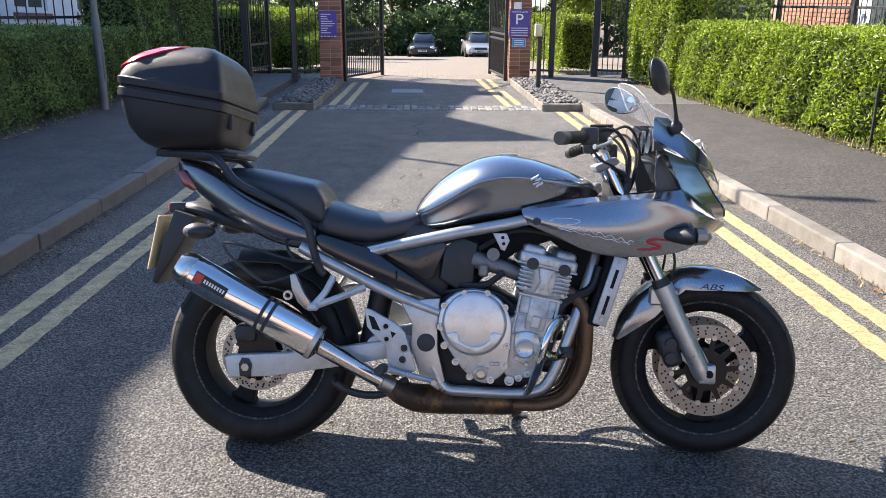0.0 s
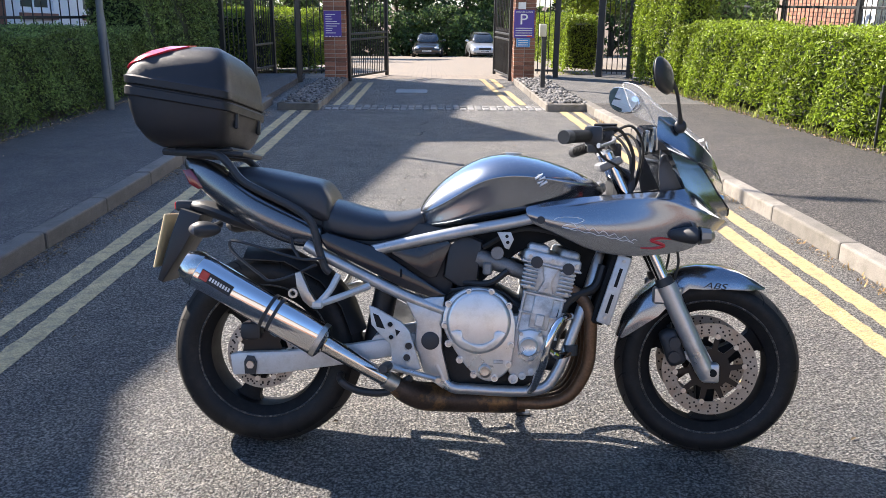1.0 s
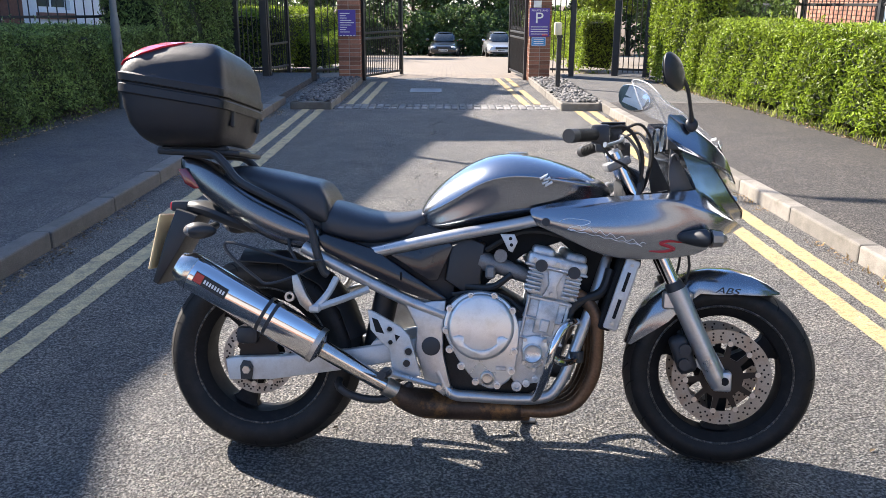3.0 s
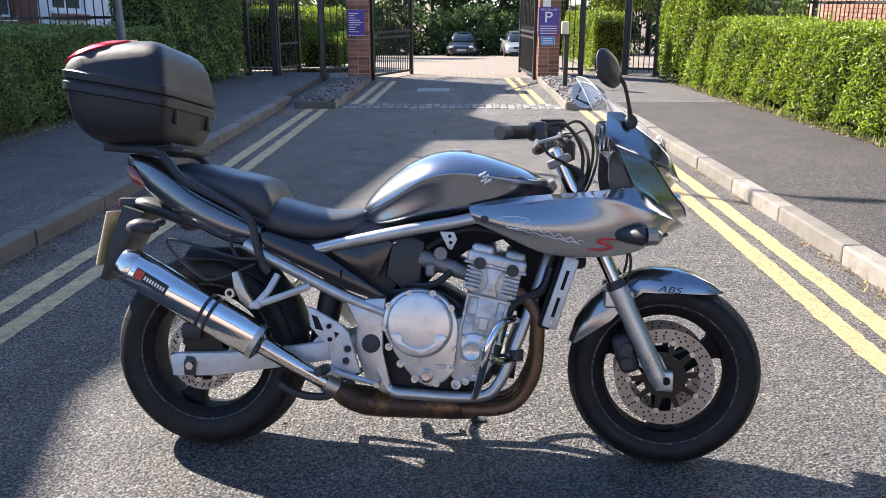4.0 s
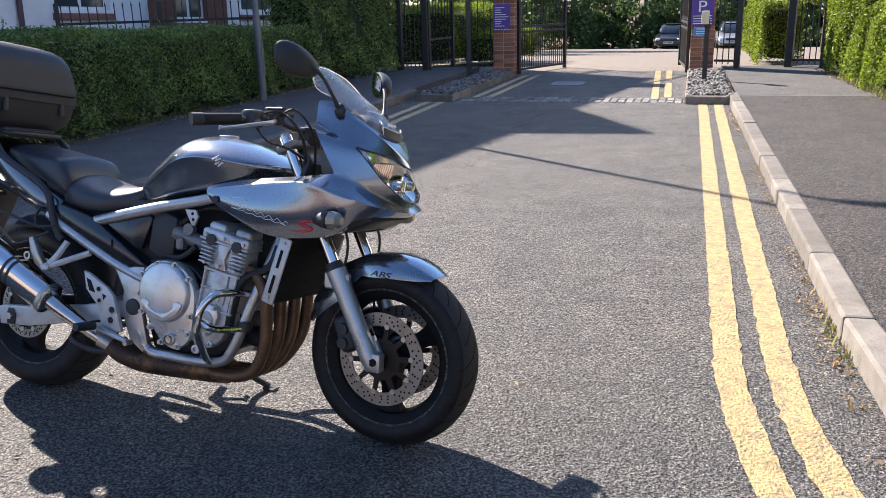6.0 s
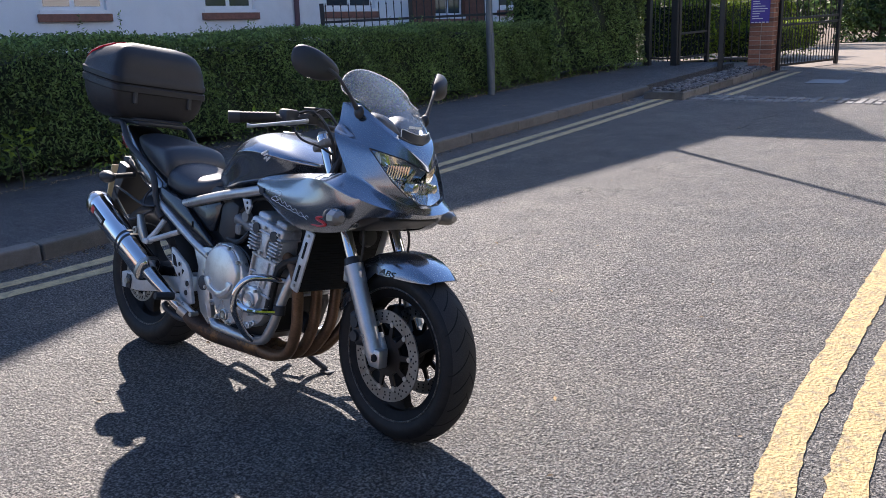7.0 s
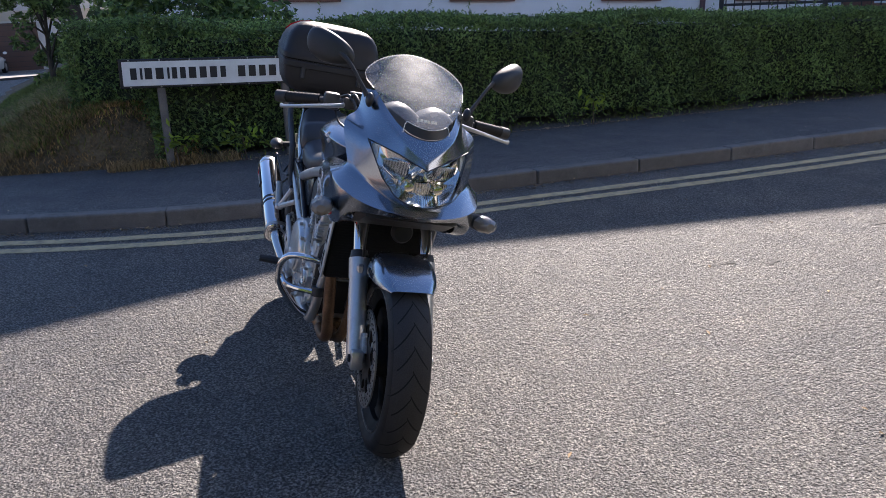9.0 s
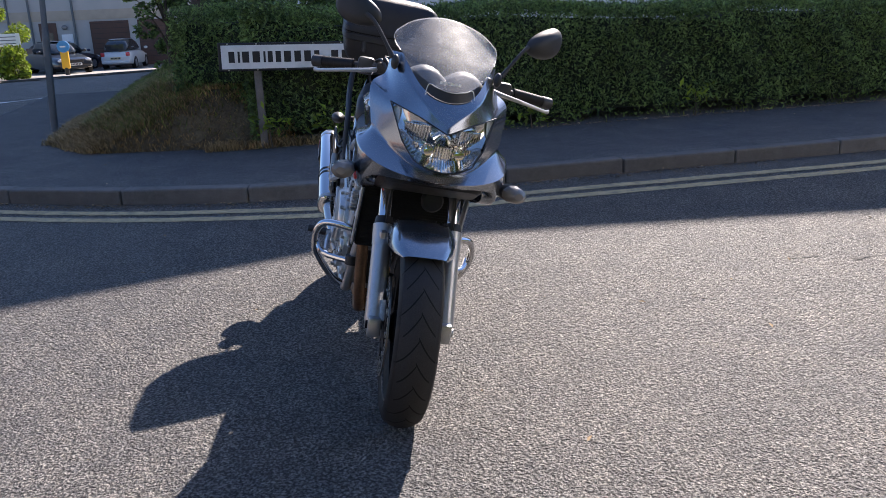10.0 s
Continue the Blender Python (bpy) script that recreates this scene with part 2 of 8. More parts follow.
def frame_at(d):
    d = Vector(d).normalized()
    up = Vector((0, 0, 1)) if abs(d.z) < 0.95 else Vector((1, 0, 0))
    a = d.cross(up).normalized()
    return a, a.cross(d).normalized()


def loft(bm, rings, closed=True, cap0=True, cap1=True):
    """Skin a list of rings of points."""
    vs = [[bm.verts.new(p) for p in r] for r in rings]
    n = len(vs[0])
    for a, b in zip(vs, vs[1:]):
        for i in range(n if closed else n - 1):
            j = (i + 1) % n
            bm.faces.new((a[i], a[j], b[j], b[i]))
    if cap0 and closed:
        bm.faces.new(list(reversed(vs[0])))
    if cap1 and closed:
        bm.faces.new(vs[-1])
    bmesh.ops.recalc_face_normals(bm, faces=bm.faces[:])
    return bm


def cyl(bm, p0, p1, r0, r1=None, seg=16, caps=True):
    p0, p1 = Vector(p0), Vector(p1)
    r1 = r0 if r1 is None else r1
    a, b = frame_at(p1 - p0)
    rings = []
    for p, r in ((p0, r0), (p1, r1)):
        rings.append([p + (a * math.cos(k * math.tau / seg) + b * math.sin(k * math.tau / seg)) * r for k in range(seg)])
    return loft(bm, rings, cap0=caps, cap1=caps)


def curve_points(pts, n=6):
    """A smooth line through the points."""
    P = [Vector(p) for p in pts]
    if len(P) < 3 or n < 2:
        return P
    E = [2 * P[0] - P[1]] + P + [2 * P[-1] - P[-2]]
    out = []
    for i in range(1, len(E) - 2):
        p0, p1, p2, p3 = E[i - 1:i + 3]
        for k in range(n):
            t = k / n
            out.append(0.5 * (2 * p1 + (p2 - p0) * t + (2 * p0 - 5 * p1 + 4 * p2 - p3) * t * t + (3 * p1 - p0 - 3 * p2 + p3) * t ** 3))
    return out + [P[-1]]


def tube(bm, pts, r, seg=10, n=6, flat=1.0):
    """A round bar along a smooth line; r may be a list, one for each given point."""
    C = curve_points(pts, n)
    m = len(C)
    if not isinstance(r, (int, float)):
        rr = [np.interp(i * (len(pts) - 1) / (m - 1), range(len(r)), r) for i in range(m)]
    else:
        rr = [r] * m
    rings, a = [], None
    for i, p in enumerate(C):
        d = (C[min(i + 1, m - 1)] - C[max(i - 1, 0)]).normalized()
        if a is None:
            a, _ = frame_at(d)
        a = (a - d * a.dot(d)).normalized()
        b = d.cross(a)
        rings.append([p + (a * math.cos(k * math.tau / seg) * flat + b * math.sin(k * math.tau / seg)) * rr[i] for k in range(seg)])
    return loft(bm, rings)


def lathe(bm, profile, seg=32, axis="y", centre=(0, 0, 0), closed=False, start=0.0, sweep=math.tau):
    """Turn (radius, offset) points round an axis."""
    c = Vector(centre)
    full = abs(sweep - math.tau) < 1e-6
    rings = []
    for k in range(seg if full else seg + 1):
        a = start + sweep * k / seg
        ring = []
        for r, o in profile:
            u, v = r * math.cos(a), r * math.sin(a)
            ring.append(c + Vector({"y": (u, o, v), "x": (o, u, v), "z": (u, v, o)}[axis]))
        rings.append(ring)
    vs = [[bm.verts.new(p) for p in r] for r in rings]
    n = len(profile)
    for i in range(len(vs) if full else len(vs) - 1):
        p, q = vs[i], vs[(i + 1) % len(vs)]
        for j in range(n if closed else n - 1):
            k = (j + 1) % n
            bm.faces.new((p[j], p[k], q[k], q[j]))
    bmesh.ops.remove_doubles(bm, verts=bm.verts[:], dist=1e-5)
    bmesh.ops.recalc_face_normals(bm, faces=bm.faces[:])
    return bm


def plate(bm, pts, y0, y1, holes=(), bevel=0.0):
    """A flat plate with outline pts in (x, z), from y0 to y1."""
    a = [bm.verts.new((x, y0, z)) for x, z in pts]
    b = [bm.verts.new((x, y1, z)) for x, z in pts]
    n = len(pts)
    faces = [bm.faces.new(a), bm.faces.new(list(reversed(b)))]
    for i in range(n):
        j = (i + 1) % n
        faces.append(bm.faces.new((a[j], a[i], b[i], b[j])))
    bmesh.ops.recalc_face_normals(bm, faces=faces)
    if bevel:
        es = list({e for f in faces[:2] for e in f.edges})
        bmesh.ops.bevel(bm, geom=es, offset=bevel, segments=2, profile=0.5, affect="EDGES")
    return bm


def raw_mesh(name, verts, faces, material, parent=None, label="", kind="", category="", smooth=False):
    me = bpy.data.meshes.new(name)
    me.from_pydata([tuple(v) for v in verts], [], [tuple(f) for f in faces])
    me.materials.append(material)
    if smooth:
        me.polygons.foreach_set("use_smooth", [True] * len(me.polygons))
    ob = new(name, me)
    ob.parent = parent
    return tagged(ob, label, category, "", kind)


def lettering(name, body, size, m, material, parent, label="", shear=0.0, width=1.0, depth=0.001):
    cu = bpy.data.curves.new(name, "FONT")
    cu.body, cu.size, cu.align_x, cu.align_y, cu.extrude, cu.shear = body, size, "CENTER", "CENTER", depth, shear
    tmp = bpy.data.objects.new(name, cu)
    scene.collection.objects.link(tmp)
    dg = bpy.context.evaluated_depsgraph_get()
    me = bpy.data.meshes.new_from_object(tmp.evaluated_get(dg))
    bpy.data.objects.remove(tmp)
    me.transform(m @ Matrix.Diagonal((width, 1, 1, 1)))
    me.materials.clear()
    me.materials.append(material)
    ob = new(name, me)
    ob.parent = parent
    return tagged(ob, label)


def leaves(points, normals, size, rng, lean=0.7, wide=0.5):
    """Small folded leaves at the points, facing roughly along the normals."""
    n = len(points)
    d = rng.normal(size=(n, 3))
    d /= np.linalg.norm(d, axis=1)[:, None]
    nn = normals * (1 - lean) + d * lean
    nn /= np.linalg.norm(nn, axis=1)[:, None] + 1e-9
    t = np.cross(nn, rng.normal(size=(n, 3)))
    t /= np.linalg.norm(t, axis=1)[:, None] + 1e-9
    s = np.cross(nn, t)
    L = size * rng.uniform(0.6, 1.4, n)[:, None]
    tip, base = points + t * L, points - t * L
    l = points + s * L * wide + nn * L * 0.25
    r = points - s * L * wide + nn * L * 0.25
    V = np.stack([base, r, tip, l], 1).reshape(-1, 3)
    i = np.arange(n)[:, None] * 4
    F = np.concatenate([i + np.array([[0, 1, 2]]), i + np.array([[0, 2, 3]])])
    return V, F


# ---- ground ----
def ground_z(x, y):
    """Level by the bike, falling beyond the gate and along the side road."""
    z = 0.0
    if y > 17:
        z -= 0.051 * (min(y, 60) - 17)
    if x < -9:
        z -= 0.031 * (-9 - max(x, -45))
    return z


def sheet(name, xs, ys, dz, material, label, kind="structure", inside=None):
    V, F, idx = [], [], {}
    for i, x in enumerate(xs):
        for j, y in enumerate(ys):
            idx[i, j] = len(V)
            V.append((x, y, ground_z(x, y) + dz))
    for i in range(len(xs) - 1):
        for j in range(len(ys) - 1):
            if inside is None or inside((xs[i] + xs[i + 1]) / 2, (ys[j] + ys[j + 1]) / 2):
                F.append((idx[i, j], idx[i + 1, j], idx[i + 1, j + 1], idx[i, j + 1]))
    return raw_mesh(name, V, F, material, None, label, kind)


far = [-900, -300, -120, -70, -45, -30, -20, -14, -9, -6, -3, 0, 3, 6, 10, 20, 40, 80, 200, 900]
fary = [-900, -300, -100, -50, -25, -12, -6, -3, 0, 3, 6, 9, 12, 15, 17, 22, 30, 40, 50, 60, 90, 150, 300, 900]
sheet("ground", far, fary, -0.03, SOIL, "dry brown earth under the whole site")
road = sheet("road", [-60, -40, -25, -14, -9, -6, -4, -3, -2, 0, 2, 3, 5, 9, 20, 40], [-40, -25, -12, -7, -4, -1, 1, 3, 6, 9, 12, 16.15],
             0.0, ASPHALT, "worn grey asphalt road with pale chips, half in shade")
sheet("forecourt", [-12, -6, -3, 0, 3, 6, 12, 20], [16.15, 17, 20, 25, 30, 40, 50, 60], 0.001, PAVER, "sunlit block-paved drive beyond the open gates")


def kerb_x_left(y):
    """The road edge of the left kerb; it bends away at the junction."""
    x = -2.22 + 0.033 * (y - 3.0)
    if y < 3.0:
        x -= (3.0 - y) ** 2 * 0.1
    if y > 6.0:
        x -= 0.037 * (y - 6.0)
    return x - 0.05 * max(0.0, min(1.0, (y - 3.0) / 2.0))


def left_line_gap(y):
    """The gutter is narrowest round the bend."""
    return 0.07 * max(0.0, min(1.0, (3.0 - y) / 1.2)) - 0.05 * max(0.0, min(1.0, (y - 3.0) / 2.0))


def kerb_x_right(y):
    """The line that the right road lines follow; it bends away at the junction."""
    x = 2.498 - 0.0185 * (y - 3.5)
    if y < 3.3:
        d = min(3.3 - y, 2.6)
        x += 0.1 * d * d + 0.52 * max(0.0, 0.7 - y)
    return x


def kerb_edge_right(y):
    """The right kerb closes in on its road lines towards the gate."""
    return kerb_x_right(y) - 0.045 - 0.016 * (y - 5.0)


def ribbon(name, left, right, ys, z0, z1, material, label, kind="structure"):
    """A raised strip between two edge lines."""
    V, F = [], []
    for y in ys:
        a, b = left(y), right(y)
        V += [(a, y, z0), (a, y, z1), (b, y, z1), (b, y, z0)]
    for i in range(len(ys) - 1):
        o = 4 * i
        for k in range(3):
            F.append((o + k, o + k + 1, o + 5 + k, o + 4 + k))
    F += [(3, 2, 1, 0), (4 * len(ys) - 4, 4 * len(ys) - 3, 4 * len(ys) - 2, 4 * len(ys) - 1)]
    return raw_mesh(name, V, F, material, None, label, kind)


ysl = [-1.2 + 0.4 * k for k in range(44)]
ribbon("pavement_left", lambda y: -6.2 if y > 0.2 else -12, lambda y: kerb_x_left(y) - 0.124, ysl, -0.02, 0.098, PATH_SHADE,
       "asphalt footway beside the hedge, its tone set for shade")
FAR_PATH_Y = 11.35
ribbon("pavement_right", lambda y: kerb_edge_right(y) + 0.122, lambda y: max(5.4, kerb_edge_right(y) + 1.5), [-4 + 0.5 * k for k in range(31)] + [FAR_PATH_Y], -0.02, 0.098, PATH_ASPHALT,
       "dark coarse asphalt footway in sunlight beside the hedge")
ribbon("pavement_far", lambda y: kerb_edge_right(y) + 0.122, lambda y: 5.4, [FAR_PATH_Y] + [11.5 + 0.5 * k for k in range(10)], -0.02, 0.098, PATH_SMOOTH, "smooth grey asphalt path towards the side gate")
box_bm = B(-0.02, 3.1, -0.014, 0.014, 0.09, 0.1015, 0.002)
jt = obj("trim", box_bm, KERB, kind="structure")
jt.matrix_basis = pose(kerb_edge_right(FAR_PATH_Y) + 0.13, FAR_PATH_Y, 0)
tagged(jt, "pale joint between old and new asphalt")


def line_strip(name, centre, w, y0, y1, label, paint=None):
    ys = np.arange(y0, y1 + 0.01, 0.045)
    V, F = [], []
    rg = np.random.default_rng(int(abs(centre(5)) * 100))
    for y in ys:
        c = centre(y)
        V += [(c - w / 2 + rg.normal(0, 0.0035), y, 0.004), (c + w / 2 + rg.normal(0, 0.0035), y, 0.004)]
    for i in range(len(ys) - 1):
        F.append((2 * i, 2 * i + 1, 2 * i + 3, 2 * i + 2))
    return raw_mesh(name, V, F, paint or YELLOW, None, label, "structure")


line_strip("road_line", lambda y: kerb_x_left(y) + 0.34 - left_line_gap(y), 0.108, -3.0, 11.25, "pale yellow no-parking line, lightened for the shaded kerb", YELLOW_SHADE)
line_strip("road_line", lambda y: kerb_x_left(y) + 0.54 - left_line_gap(y), 0.108, -3.0, 11.25, "pale yellow no-parking line, lightened for the shaded kerb", YELLOW_SHADE)
line_strip("road_line", lambda y: kerb_x_right(y) - 0.28, 0.112, -3.0, 11.22, "worn yellow no-parking line along the kerb")
line_strip("road_line", lambda y: kerb_x_right(y) - 0.468, 0.112, -3.0, 11.22, "worn yellow no-parking line along the kerb")
for cx in (-1.28, -1.07):
    line_strip("road_line", lambda y, c=cx: c + 0.015 * (y - 11.8), 0.1, 11.8, 15.3, "short yellow line before the gate", YELLOW_SHADE)
line_strip("road_line", lambda y: 1.26 - 0.043 * (y - 11.7), 0.1, 11.75, 16.1, "short yellow line before the gate")
line_strip("road_line", lambda y: 1.42 - 0.036 * (y - 11.9), 0.1, 11.9, 13.9, "short yellow line before the gate")
line_strip("road_line", lambda y: 1.42 - 0.036 * (y - 11.9), 0.1, 14.4, 16.1, "short yellow line before the gate")


def kerb(name, edge, y0, y1, side, label):
    """Kerb stones along an edge line, each a piece of its own."""
    top = empty(name, None, label, "kerb", kind="structure")
    y = y0
    mesh = None
    while y < y1:
        a, b = Vector((edge(y), y, 0)), Vector((edge(y + 0.9), y + 0.9, 0))
        if mesh is None:
            bm = bmesh.new()
            box(bm, 0, 0.125, 0.004, 0.896, -0.03, 0.106, 0.014, 2)
            mesh = bpy.data.meshes.new("kerb_stone")
            bm.to_mesh(mesh)
            bm.free()
            mesh.materials.append(KERB if side > 0 else KERB_SHADE_DIRTY)
        d = (b - a).normalized()
        y += 0.9 * d.y
        ang = math.degrees(math.atan2(-d.x, d.y))
        st = new("kerb_stone", mesh)
        st.parent = top
        st.matrix_basis = pose(a.x, a.y, RNG.uniform(-0.004, 0.004), 0, RNG.uniform(-0.8, 0.8), ang + RNG.uniform(-0.3, 0.3))
        if side < 0:
            st.matrix_basis = st.matrix_basis @ Matrix.Translation((-0.125, 0, 0))
    return top


kerb("kerb_left", kerb_x_left, -1.2, 11.1, -1, "worn concrete kerb stones along the shaded footway")
kerb("kerb_right", kerb_edge_right, -3.0, 11.0, 1, "pale concrete kerb stones along the sunlit footway")

# rows of setts across the road
strip = empty("sett_strip", None, "two rows of worn granite setts across the road", "paving", kind="structure")
smesh = bpy.data.meshes.new("sett")
bm = B(-0.046, 0.046, -0.11, 0.11, -0.02, 0.012, 0.012, 1)
bm.to_mesh(smesh)
bm.free()
smesh.materials.append(SETT)
for row, yy in enumerate((11.4, 11.65)):
    x = -1.46
    while x < 1.7:
        s = new("sett", smesh)
        s.parent = strip
        s.matrix_basis = pose(x, yy + RNG.uniform(-0.01, 0.01), RNG.uniform(-0.004, 0.003), RNG.uniform(-3, 3), RNG.uniform(-3, 3), RNG.uniform(-2, 2))
        x += 0.105
tagged(obj("manhole_cover", B(-0.5, 0.02, 13.5, 14.05, 0.0, 0.006, 0.002), mat("cast_iron", (0.2, 0.2, 0.2), 0.6, 0.4, var=0.2, bump=0.6, bscale=40)),
               "grey cast-iron manhole cover set in the road", "manhole cover", kind="structure")


# ---- planted islands ----
def island(name, pts, label):
    top = empty(name, None, label, "pebble bed", kind="structure")
    n = len(pts)
    # edging
    for i in range(n):
        a, b = Vector((*pts[i], 0)), Vector((*pts[(i + 1) % n], 0))
        ln = (b - a).length
        ang = math.degrees(math.atan2((b - a).y, (b - a).x))
        k = max(1, round(ln / 0.9))
        for q in range(k):
            p = a.lerp(b, q / k)
            e = obj("kerb_stone", B(0.004, ln / k - 0.004, 0, 0.12, -0.03, 0.1, 0.014, 1), KERB, top)
            e.matrix_basis = pose(p.x, p.y, 0, 0, 0, ang)
    bed = raw_mesh("bed", [(x, y, 0.09) for x, y in pts], [tuple(range(n))], SOIL, top)
    rg = random.Random(n + int(10 * abs(pts[0][0])))
    meshes = []
    for k in range(5):
        bm = bmesh.new()
        bmesh.ops.create_icosphere(bm, subdivisions=1, radius=1.0)
        for v in bm.verts:
            v.co *= 1 + rg.uniform(-0.16, 0.16)
            v.co.z *= 0.55
        me = bpy.data.meshes.new("stone")
        bm.to_mesh(me)
        bm.free()
        me.materials.append(PEBBLE)
        me.polygons.foreach_set("use_smooth", [True] * len(me.polygons))
        meshes.append(me)
    xs, ys = [p[0] for p in pts], [p[1] for p in pts]
    cx, cy = sum(xs) / n, sum(ys) / n
    rest_v, rest_f, single = [], [], 0
    for k in range(1500):
        x, y = rg.uniform(min(xs), max(xs)), min(ys) + (max(ys) - min(ys)) * k / 1500
        X, Y = cx + (x - cx) * 1.16, cy + (y - cy) * 1.07
        if not all((pts[(i + 1) % n][0] - pts[i][0]) * (Y - pts[i][1]) - (pts[(i + 1) % n][1] - pts[i][1]) * (X - pts[i][0]) > 0 for i in range(n)):
            continue
        r = rg.uniform(0.02, 0.038)
        m = pose(x, y, 0.095 + rg.uniform(0, 0.02), rg.uniform(-30, 30), rg.uniform(-30, 30), rg.uniform(0, 360)) @ Matrix.Diagonal((r * 1.35, r, r, 1))
        me = rg.choice(meshes)
        if single < 280:
            s = new("stone", me)
            s.parent = top
            s.matrix_basis = m
            single += 1
        else:
            o = len(rest_v)
            rest_v += [tuple(m @ v.co) for v in me.vertices]
            rest_f += [tuple(o + q for q in f.vertices) for f in me.polygons]
    raw_mesh("gravel", rest_v, rest_f, PEBBLE_REST, top, "far pebbles of the bed", kind="stuff", smooth=True)
    return top


island("pebble_island_left", [(-2.02, 11.2), (-1.45, 11.2), (-1.42, 15.1), (-1.92, 15.1)], "grey cobble stones set in a kerbed bed, in shade")
island("pebble_island_right", [(1.66, 11.2), (2.28, 11.2), (2.22, 15.3), (1.6, 15.3)], "grey cobble stones set in a kerbed bed beside the gate")


# ---- gate pillars, gates, railings ----
def pillar(name, x0, x1, y0, y1, h, label):
    top = empty(name, None, label, "gate pillar")
    part("core", B(x0 + 0.008, x1 - 0.008, y0 + 0.008, y1 - 0.008, 0, h - 0.01), MORTAR, top, "sandy mortar joints")
    bl = bpy.data.meshes.new("brick")
    w = (x1 - x0) / 2
    b2 = B(-w / 2 + 0.005, w / 2 - 0.005, -0.051, 0.051, 0.005, 0.07, 0.004)
    b2.to_mesh(bl)
    b2.free()
    bl.materials.append(BRICK)
    bs = bpy.data.meshes.new("brick")
    d = (y1 - y0 - 0.2) / 2
    b2 = B(-0.051, 0.051, -d / 2 + 0.005, d / 2 - 0.005, 0.005, 0.07, 0.004)
    b2.to_mesh(bs)
    b2.free()
    bs.materials.append(BRICK)
    for c in range(int(h / 0.075)):
        z = c * 0.075
        for yy in (y0 + 0.051, y1 - 0.051):
            for k in range(2):
                o = new("brick", bl)
                o.parent = top
                o.matrix_basis = pose(x0 + w * (k + 0.5), yy, z)
        for xx in (x0 + 0.051, x1 - 0.051):
            for k in range(2):
                o = new("brick", bs)
                o.parent = top
                o.matrix_basis = pose(xx, y0 + 0.1 + d * (k + 0.5), z)
    part("cap", B(x0 - 0.04, x1 + 0.04, y0 - 0.04, y1 + 0.04, h, h + 0.09, 0.02, 2), KERB, top, "concrete coping")
    return top


pillar("gate_pillar", -1.86, -1.46, 15.2, 15.62, 2.4, "red brick gate pillar carrying a purple notice")
pillar("gate_pillar", 1.62, 2.02, 15.56, 15.98, 2.4, "red brick gate pillar carrying parking signs")


def railing(name, a, b, h, n, label, rails=(0.12, -0.25), bar=0.0095, z=0.1, spear=True, posts=(0, 1), post=0.03, category="railing", group=""):
    """An iron railing from a to b: posts, rails, and pointed bars."""
    a, b = Vector((*a, z)), Vector((*b, z))
    top = empty(name, Matrix.Translation(a), label, category, group)
    d = b - a
    u = d.normalized()
    m = Matrix.Rotation(math.atan2(u.y, u.x), 4, "Z")
    ln = d.length
    top.matrix_basis = Matrix.Translation(a) @ m
    for p in posts:
        part("post", B(p * ln - post, p * ln + post, -post, post, -0.08, h + 0.06, 0.006), BLACK_IRON, top)
    for r in rails:
        zz = r if r > 0 else h + r
        part("rail", B(0, ln, -0.012, 0.012, zz - 0.02, zz + 0.02, 0.003), BLACK_IRON, top)
    bm = bmesh.new()
    cyl(bm, (0, 0, 0.06), (0, 0, h), bar, seg=6)
    if spear:
        cyl(bm, (0, 0, h), (0, 0, h + 0.07), bar * 1.7, 0.001, seg=6)
    me = bpy.data.meshes.new("bar")
    bm.to_mesh(me)
    bm.free()
    me.materials.append(BLACK_IRON)
    for k in range(n):
        o = new("bar", me)
        o.parent = top
        o.matrix_basis = pose(ln * (k + 0.5) / n, 0, 0)
    return top


railing("railing", (-2.31, 15.15), (-1.87, 15.3), 1.9, 4, "black iron railing between post and brick pillar", posts=(0,), post=0.045)
railing("railing", (-3.72, 15.3), (-3.2, 15.3), 1.9, 6, "black iron railing panel in front of a hedge", post=0.06)
railing("pedestrian_gate", (-3.15, 15.35), (-2.98, 16.35), 1.75, 8, "black iron side gate standing open", post=0.035, rails=(0.12, 0.55, -0.2), category="gate")
railing("railing", (2.03, 15.6), (2.41, 15.5), 1.9, 4, "black iron railing between brick pillar and post", posts=(1,), post=0.045)
railing("railing", (3.26, 15.7), (3.8, 15.5), 2.0, 6, "black iron railing panel at the hedge end", post=0.06)


